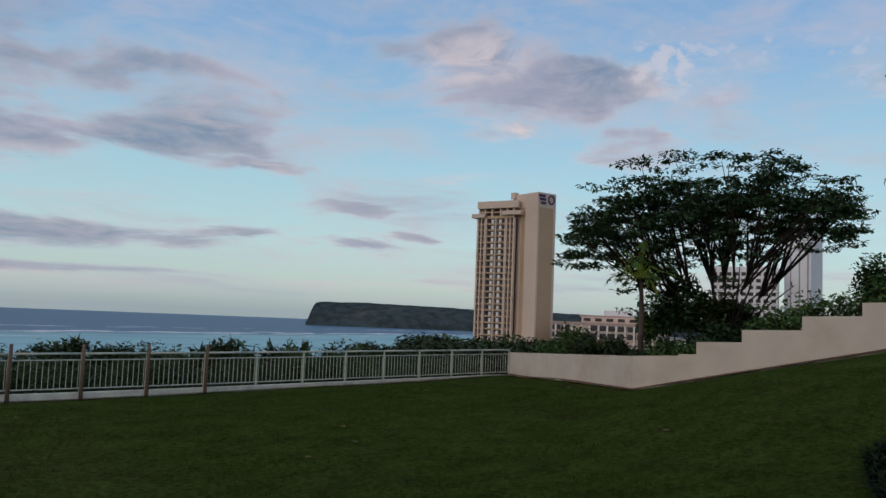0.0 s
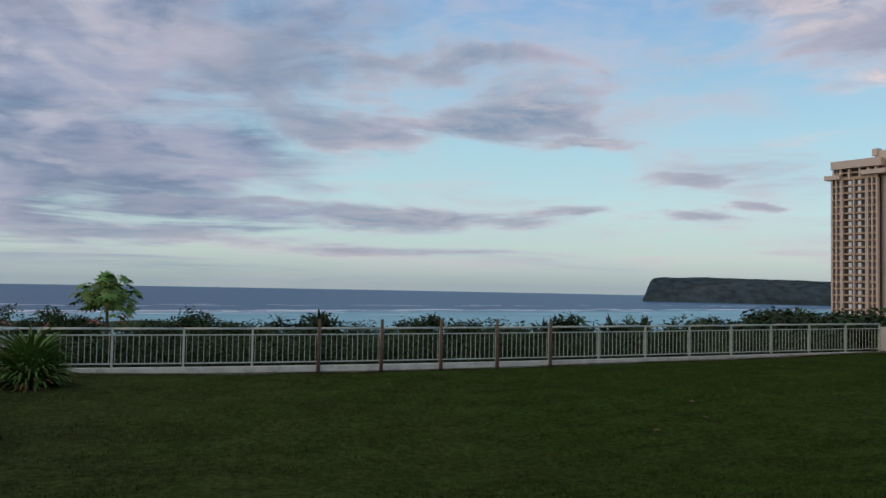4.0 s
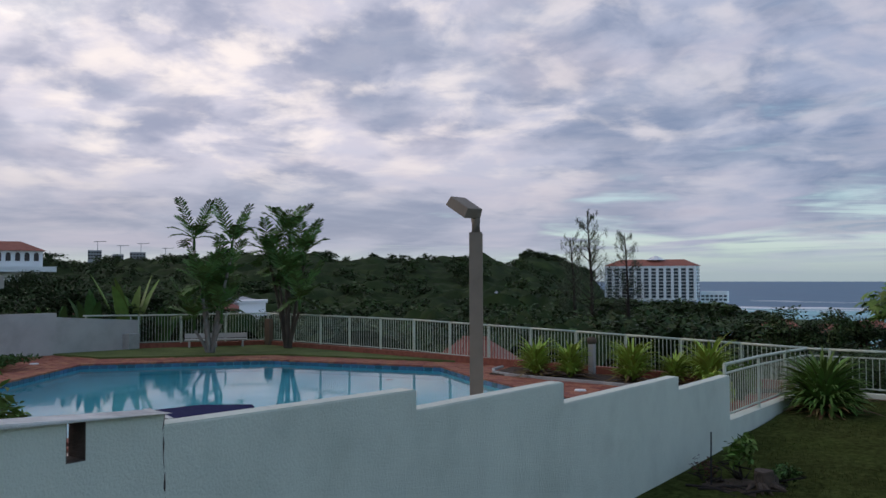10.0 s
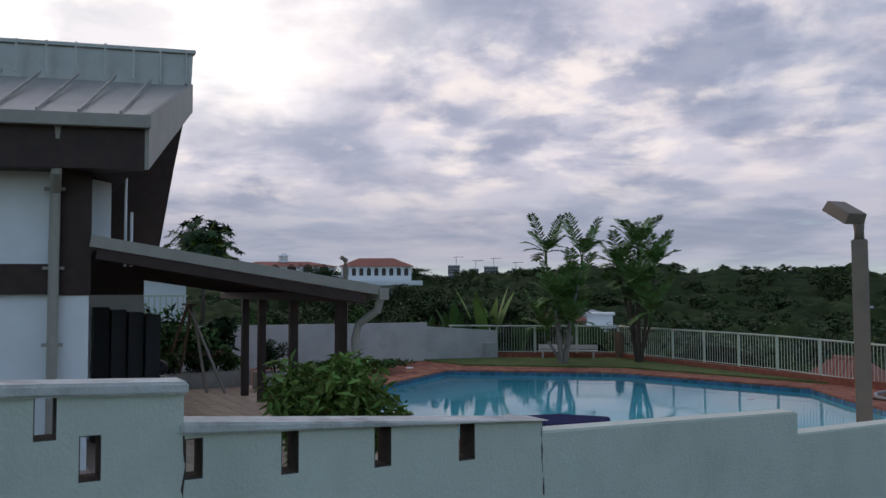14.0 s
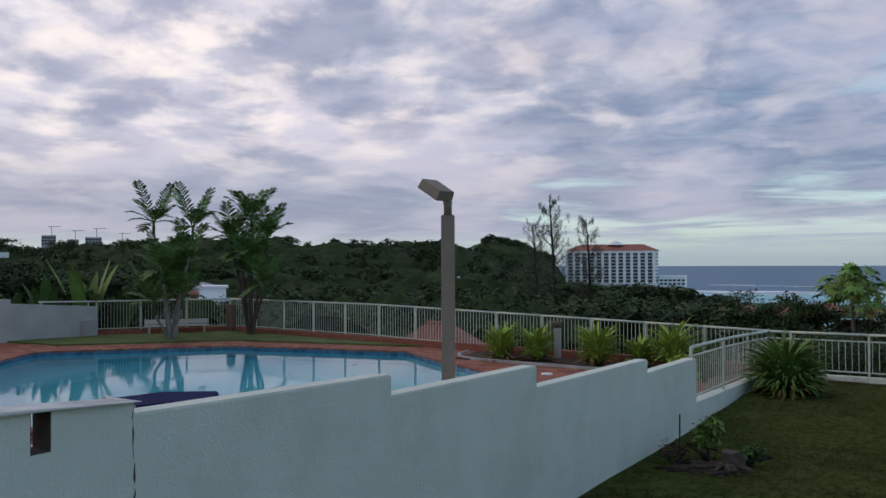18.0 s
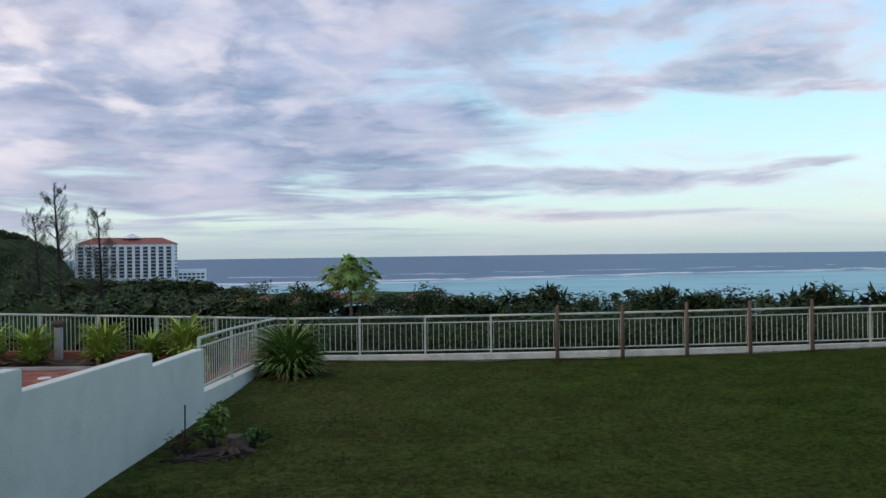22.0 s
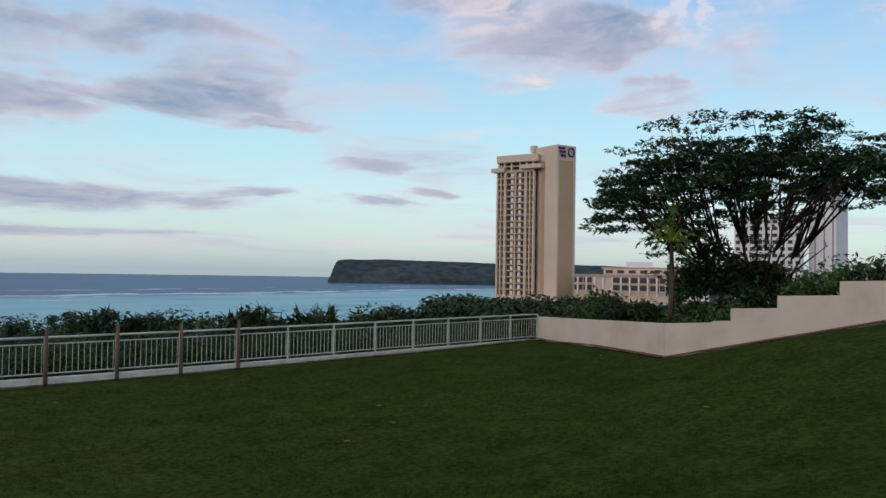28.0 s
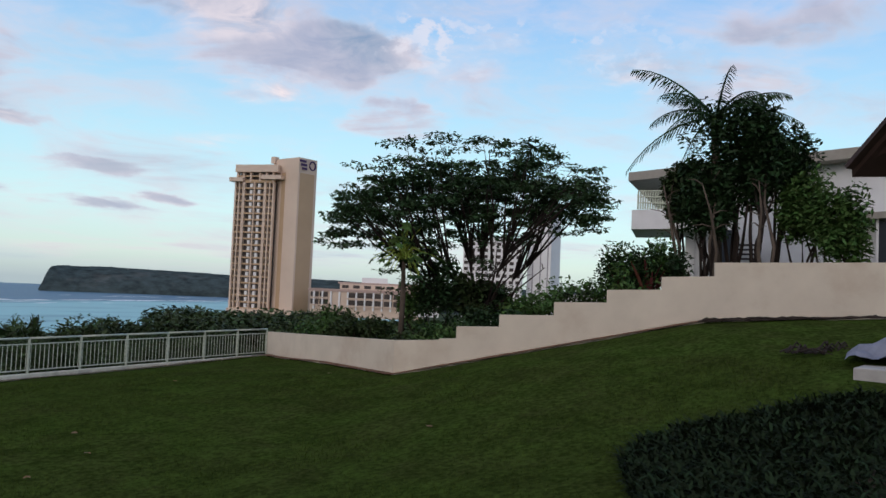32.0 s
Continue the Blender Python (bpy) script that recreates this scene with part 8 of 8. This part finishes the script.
for i, (az, d_, h, s, mt, z) in enumerate(((72.5, 29.5, 5.3, 1.2, "leaf_dark", 1.0), (74.3, 29.0, 6.9, 1.7, "leaf_dark", 1.0), (76.8, 29.4, 6.5, 1.4, "leaf_dark", 1.0), (72.9, 28.6, 4.6, 1.2, "leaf_dark", 0.9), (78.6, 28.8, 4.3, 1.0, "leaf", 1.0), (80.4, 28.0, 3.4, 1.1, "leaf", 1.1), (71.2, 29.8, 5.4, 0.8, "leaf_wood", 1.0), (75.6, 28.4, 7.2, 1.3, "leaf_dark", 1.0))):
    p = polar(az, d_)
    rt = shrub("tall_shrub", "tall bushy shrub against the flats", (p.x, p.y, z), (s, s, h), mt, 0.22, 22, 170, 700 + i, "shrubs by the flats", low=0.5 if h > 4 else 0.35)
for i, (az, d_) in enumerate(((70.6, 28.5), (73.0, 27.6), (76.4, 27.4))):
    p = polar(az, d_)
    bm = limb_set((0, 0, 0), [(0.5, 0.2, 4.2), (-0.7, 0.1, 3.8)], 0.085, 720 + i, splits=4)
    ob = tagged(part("bare_stem", bm, M["bark"], smooth=True), "bare leaning grey stem among the shrubs", "stem", "stems by the flats")
    ob.location = (p.x, p.y, 0.6)
for i, (az, d_, h) in enumerate(((67.9, 26.3, 1.5), (68.7, 26.2, 1.8), (69.9, 26.0, 1.8))):
    p = polar(az, d_)
    shrub("round_shrub", "rounded dark green shrub above the wall", (p.x, p.y, 0.2), (1.15, 1.15, h + 0.6), "leaf" if i % 2 else "leaf_dark", 0.16, 14, 170, 730 + i, "shrubs above the wall")
for i, (az, d_, h) in enumerate(((67.6, 25.8, 1.4), (69.2, 25.6, 1.6))):
    p = polar(az, d_)
    strap_plant("red_cordyline", "wine-red cordyline with upright leaves", (p.x, p.y, 0.45), h - 0.1, 0.35, 18, "leaf_red", 740 + i, "cordylines", 0.12, stiff=True)

# dark groundcover bed at the foot of the slope
rim = [on_lawn(a, e) for a, e in ((68.2, -10.3), (69.2, -9.2), (71.6, -8.1), (74.5, -7.3), (78.0, -6.2), (81.8, -5.2), (85.5, -4.9), (93, -6.5), (100, -9), (98, -16), (85, -20), (74, -16.5), (69.6, -12.6))]
pl = [(q.x, q.y) for q in rim]
r = random.Random(90)
cs, rs = [], []
x0, x1 = min(q[0] for q in pl), max(q[0] for q in pl)
y0, y1 = min(q[1] for q in pl), max(q[1] for q in pl)
vs, fs = [], []
count = 0
while count < 9000:
    x, y = r.uniform(x0, x1), r.uniform(y0, y1)
    if not inside(pl, x, y):
        continue
    count += 1
    z = float(lawn_height(x, y))
    for b in range(6):
        a = r.uniform(0, 6.283)
        ln, w = r.uniform(0.12, 0.24), r.uniform(0.014, 0.026)
        up = r.uniform(0.5, 1.3)
        ca, sa = math.cos(a), math.sin(a)
        h0 = r.uniform(0.02, 0.12)
        b0 = len(vs)
        mx_, mz = ln * 0.45, h0 + ln * up * 0.6
        vs += [(x, y, z + h0), (x + ca * mx_ - sa * w, y + sa * mx_ + ca * w, z + mz), (x + ca * ln, y + sa * ln, z + mz + ln * (up - 0.75) * 0.4), (x + ca * mx_ + sa * w, y + sa * mx_ - ca * w, z + mz)]
        fs.append((b0, b0 + 1, b0 + 2, b0 + 3))
tagged(leaf_mesh("groundcover", np.array(vs), np.array(fs), M["leaf_blue"]), "dense dark blue-green strap-leaved groundcover bed", "groundcover", kind="stuff")
bm = bmesh.new()
prism(bm, pl, [q.z - 0.4 for q in rim], [q.z - 0.06 for q in rim])
tagged(part("bed_soil", bm, M["soil"]), "dark soil under the groundcover bed", "bed", kind="structure")

# slab and crumpled tarpaulin beside the bed
p = on_lawn(83.3, -3.6)
tagged(part("concrete_slab", boxed((p.x - 0.4, p.y - 1.2, p.z - 0.1), (p.x + 1.6, p.y + 0.5, p.z + 0.14), 0.02), M["concrete"]), "pale concrete slab at the lawn's edge", "slab")
p = on_lawn(83.2, -2.9)
bm = bmesh.new()
bmesh.ops.create_grid(bm, x_segments=14, y_segments=14, size=0.9)
for v in bm.verts:
    q = v.co
    v.co.x, v.co.y = q.x * 0.75, q.y * 0.75
    v.co.z = max(0.02, 0.5 * (1 - math.hypot(q.x, q.y)) + 0.22 * noise.noise(Vector((q.x * 3, q.y * 3, 5))))
ob = tagged(part("tarpaulin", bm, M["tarp"]), "crumpled grey-blue tarpaulin heaped on the lawn", "tarpaulin")
ob.location = (p.x + 0.3, p.y, p.z)


def debris(name, label, at, turn, length, n, seed, flat=0.12, slope=0.0):
    r = random.Random(seed)
    root_bm = bmesh.new()
    for k in range(n):
        x = r.uniform(-length / 2, length / 2)
        y = r.uniform(-0.25, 0.25)
        a = r.gauss(0, 0.35)
        ln = r.uniform(0.3, 0.9)
        tube(root_bm, [(x, y, 0.02 + slope * x), (x + math.cos(a) * ln * 0.5, y + math.sin(a) * ln * 0.5, r.uniform(0.03, flat) + slope * x), (x + math.cos(a) * ln, y + math.sin(a) * ln, 0.02 + slope * (x + ln))], [0.02, 0.018, 0.006], 5)
    ob = tagged(part(name, root_bm, M["bark_dark"]), label, "debris")
    ob.location, ob.rotation_euler = at, (0, 0, radians(turn))


p = on_lawn(79.3, -2.55)
debris("fallen_frond", "heap of fallen brown palm fronds on the lawn", p, -30, 1.6, 40, 1, 0.25)
c = BEND + EAST_DIR * 9.2 - nrm * 0.35
debris("fallen_frond", "dry brown fronds lying along the wall's foot", (c.x, c.y, float(lawn_height(c.x, c.y)) + 0.02), -67, 2.2, 60, 2, 0.12, 0.07)
c = BEND + EAST_DIR * 12.5 - nrm * 0.3
debris("fallen_frond", "dry brown fronds lying along the wall's foot", (c.x, c.y, float(lawn_height(c.x, c.y)) + 0.02), -67, 4.2, 70, 3, 0.09, 0.07)

# ---------- lawn details ----------
M["red_soil"] = material("reddish_bare_soil", (0.16, 0.085, 0.050), 0.95, vary=0.45, scale=3, fine=40, bump=0.8)
vs, fs = [], []
for j in range(121):
    s_ = -12.0 + j * 0.2
    c, n_ = (BEND + (CORNER - BEND).normalized() * -s_, Vector((-0.9, 0.44))) if s_ < 0 else (BEND + EAST_DIR * s_, Vector((-0.918, -0.396)))
    wide_ = max(0.03, 0.16 + 0.22 * noise.noise(Vector((s_ * 0.9, 0, 7))) + 0.10 * noise.noise(Vector((s_ * 4, 3, 7))))
    for o in (-0.06, wide_):
        q = c + n_ * o
        vs.append((q.x, q.y, float(lawn_height(q.x, q.y)) + (0.085 if o < 0 else 0.045)))
for j in range(120):
    a = 2 * j
    fs.append((a, a + 2, a + 3, a + 1))
for k, q in enumerate(FENCE[1:]):
    wide_ = max(0.03, 0.14 + 0.16 * noise.noise(Vector((q.x * 0.8, 1, 3))))
    for o in (0.10, 0.12 + wide_ * 0.6):
        vs.append((q.x, q.y - o, float(lawn_height(q.x, q.y - o)) + (0.035 if o < 0.11 else 0.03)))
    if k:
        a = len(vs) - 4
        fs.append((a, a + 1, a + 3, a + 2))
tagged(mesh_object("soil_edge", vs, fs, M["red_soil"], smooth=True), "worn strip of reddish soil along the wall and kerb", "soil", kind="structure")


def stump(x, y, rad, h, seed, label, roots=5):
    z = float(lawn_height(x, y))
    root = thing("tree_stump", label, "stump", (x, y, z))
    r = random.Random(seed)
    bm = bmesh.new()
    bmesh.ops.create_cone(bm, segments=18, radius1=rad * 1.25, radius2=rad, depth=h, cap_ends=True, matrix=Matrix.Translation((0, 0, h / 2)))
    bmesh.ops.subdivide_edges(bm, edges=bm.edges, cuts=2)
    for v in bm.verts:
        v.co += v.co.normalized() * 0.10 * rad * 3 * noise.noise(v.co * 5 + Vector((seed, 0, 0)))
    part("bole", bm, M["stone"], root)
    bm = bmesh.new()
    bmesh.ops.create_cone(bm, segments=12, radius1=rad * 0.62, radius2=rad * 0.55, depth=h * 0.7, cap_ends=True, matrix=Matrix.Translation((rad * 0.9, 0.1, h * 0.4)))
    bmesh.ops.bevel(bm, geom=list(bm.edges), offset=0.012, segments=2, affect="EDGES")
    part("sawn_stem", bm, M["bark"], root)
    bm = bmesh.new()
    for k in range(roots):
        a = r.uniform(0, 6.283)
        ln = rad * r.uniform(1.6, 3.2)
        tube(bm, [(0, 0, 0.06), (math.cos(a) * ln * 0.5, math.sin(a) * ln * 0.5, 0.07), (math.cos(a + 0.3) * ln, math.sin(a + 0.3) * ln, 0.0)], [0.07, 0.05, 0.015], 6)
    part("roots", bm, M["stone"], root)
    return root


def at_lawn(t_az, t_el):
    return on_lawn(t_az, t_el)


SX, SY = -4.35, 13.75
stump(SX, SY, 0.13, 0.27, 5, "grey-brown cut tree stump with spreading roots")
debris("root_runner", "pale exposed root lying on the grass", (SX - 0.55, SY - 0.45, float(lawn_height(SX - 0.5, SY - 0.4)) + 0.01), 12, 1.0, 6, 9, 0.07)
bm = bmesh.new()
bmesh.ops.create_circle(bm, cap_ends=True, segments=28, radius=0.5)
for v in bm.verts:
    v.co *= 1 + 0.6 * noise.noise(v.co * 4)
    v.co.z = float(lawn_height(SX - 0.35 + v.co.x, SY - 0.1 + v.co.y)) + 0.012
ob = tagged(part("bare_patch", bm, M["soil"]), "bare soil patch round the stump", "soil", kind="structure")
ob.location = (SX - 0.35, SY - 0.1, 0)
shrub("sapling", "small bright green papaya sapling beside the stump", (SX - 0.42, SY + 0.35, float(lawn_height(SX, SY))), (0.27, 0.27, 0.92), "leaf_bright", 0.15, 8, 24, 800)
shrub("sapling", "low dark green weed beside the stump", (SX + 0.28, SY + 0.25, float(lawn_height(SX, SY))), (0.28, 0.26, 0.32), "leaf", 0.11, 6, 34, 801)
shrub("dry_weed", "wiry reddish-brown weed beside the stump", (SX - 0.9, SY - 0.1, float(lawn_height(SX, SY))), (0.24, 0.24, 0.38), "leaf_red", 0.05, 6, 30, 802)
ob = tagged(part("garden_stake", tube(bmesh.new(), [(0, 0, -0.1), (0.01, 0, 0.82)], 0.012, 6), M["black"]), "thin dark stake stuck in the grass", "stake")
ob.location = (-5.05, 13.45, float(lawn_height(-5.05, 13.45)))
stump(-5.30, 9.05, 0.14, 0.24, 11, "rough brown stump against the garden wall", 4)
r = random.Random(55)
for k in range(7):
    x, y = r.uniform(2, 18), r.uniform(9, 21)
    bm = bmesh.new()
    bmesh.ops.create_grid(bm, x_segments=2, y_segments=2, size=0.05)
    for v in bm.verts:
        v.co.z = 0.03 * noise.noise(v.co * 30 + Vector((k, 0, 0)))
    ob = tagged(part("fallen_leaf", bm, M["leaf_brown"]), "small dry leaf lying on the lawn", "leaf", "fallen leaves")
    ob.location, ob.rotation_euler = (x, y, float(lawn_height(x, y)) + 0.05), (0, 0, r.uniform(0, 6))

# grass blades over the part of the lawn that lies nearest
rg = np.random.default_rng(3)
N = 230000
gx, gy = rg.uniform(-5.6, 17.0, N), 3.2 + 20.2 * rg.random(N) ** 1.5
keep = gx < east_wall_x(gy) - 0.3
gx, gy = gx[keep], gy[keep]
N = len(gx)
gz = lawn_height(gx, gy) - 0.01
ga, gl = rg.uniform(0, 6.283, N), rg.uniform(0.012, 0.036, N)
ca, sa = np.cos(ga), np.sin(ga)
lean_ = rg.uniform(0.6, 1.8, N) * gl
w = 0.0035 + 0.003 * rg.random(N)
va = np.stack([gx - sa * w, gy + ca * w, gz], 1)
vb = np.stack([gx + sa * w, gy - ca * w, gz], 1)
vc = np.stack([gx + ca * lean_, gy + sa * lean_, gz + gl + 0.02], 1)
V = np.stack([va, vb, vc], 1).reshape(-1, 3)
tagged(leaf_mesh("grass_blades", V, np.arange(3 * N).reshape(-1, 3), M["blade"]), "short uneven grass blades over the lawn", "grass", kind="stuff")
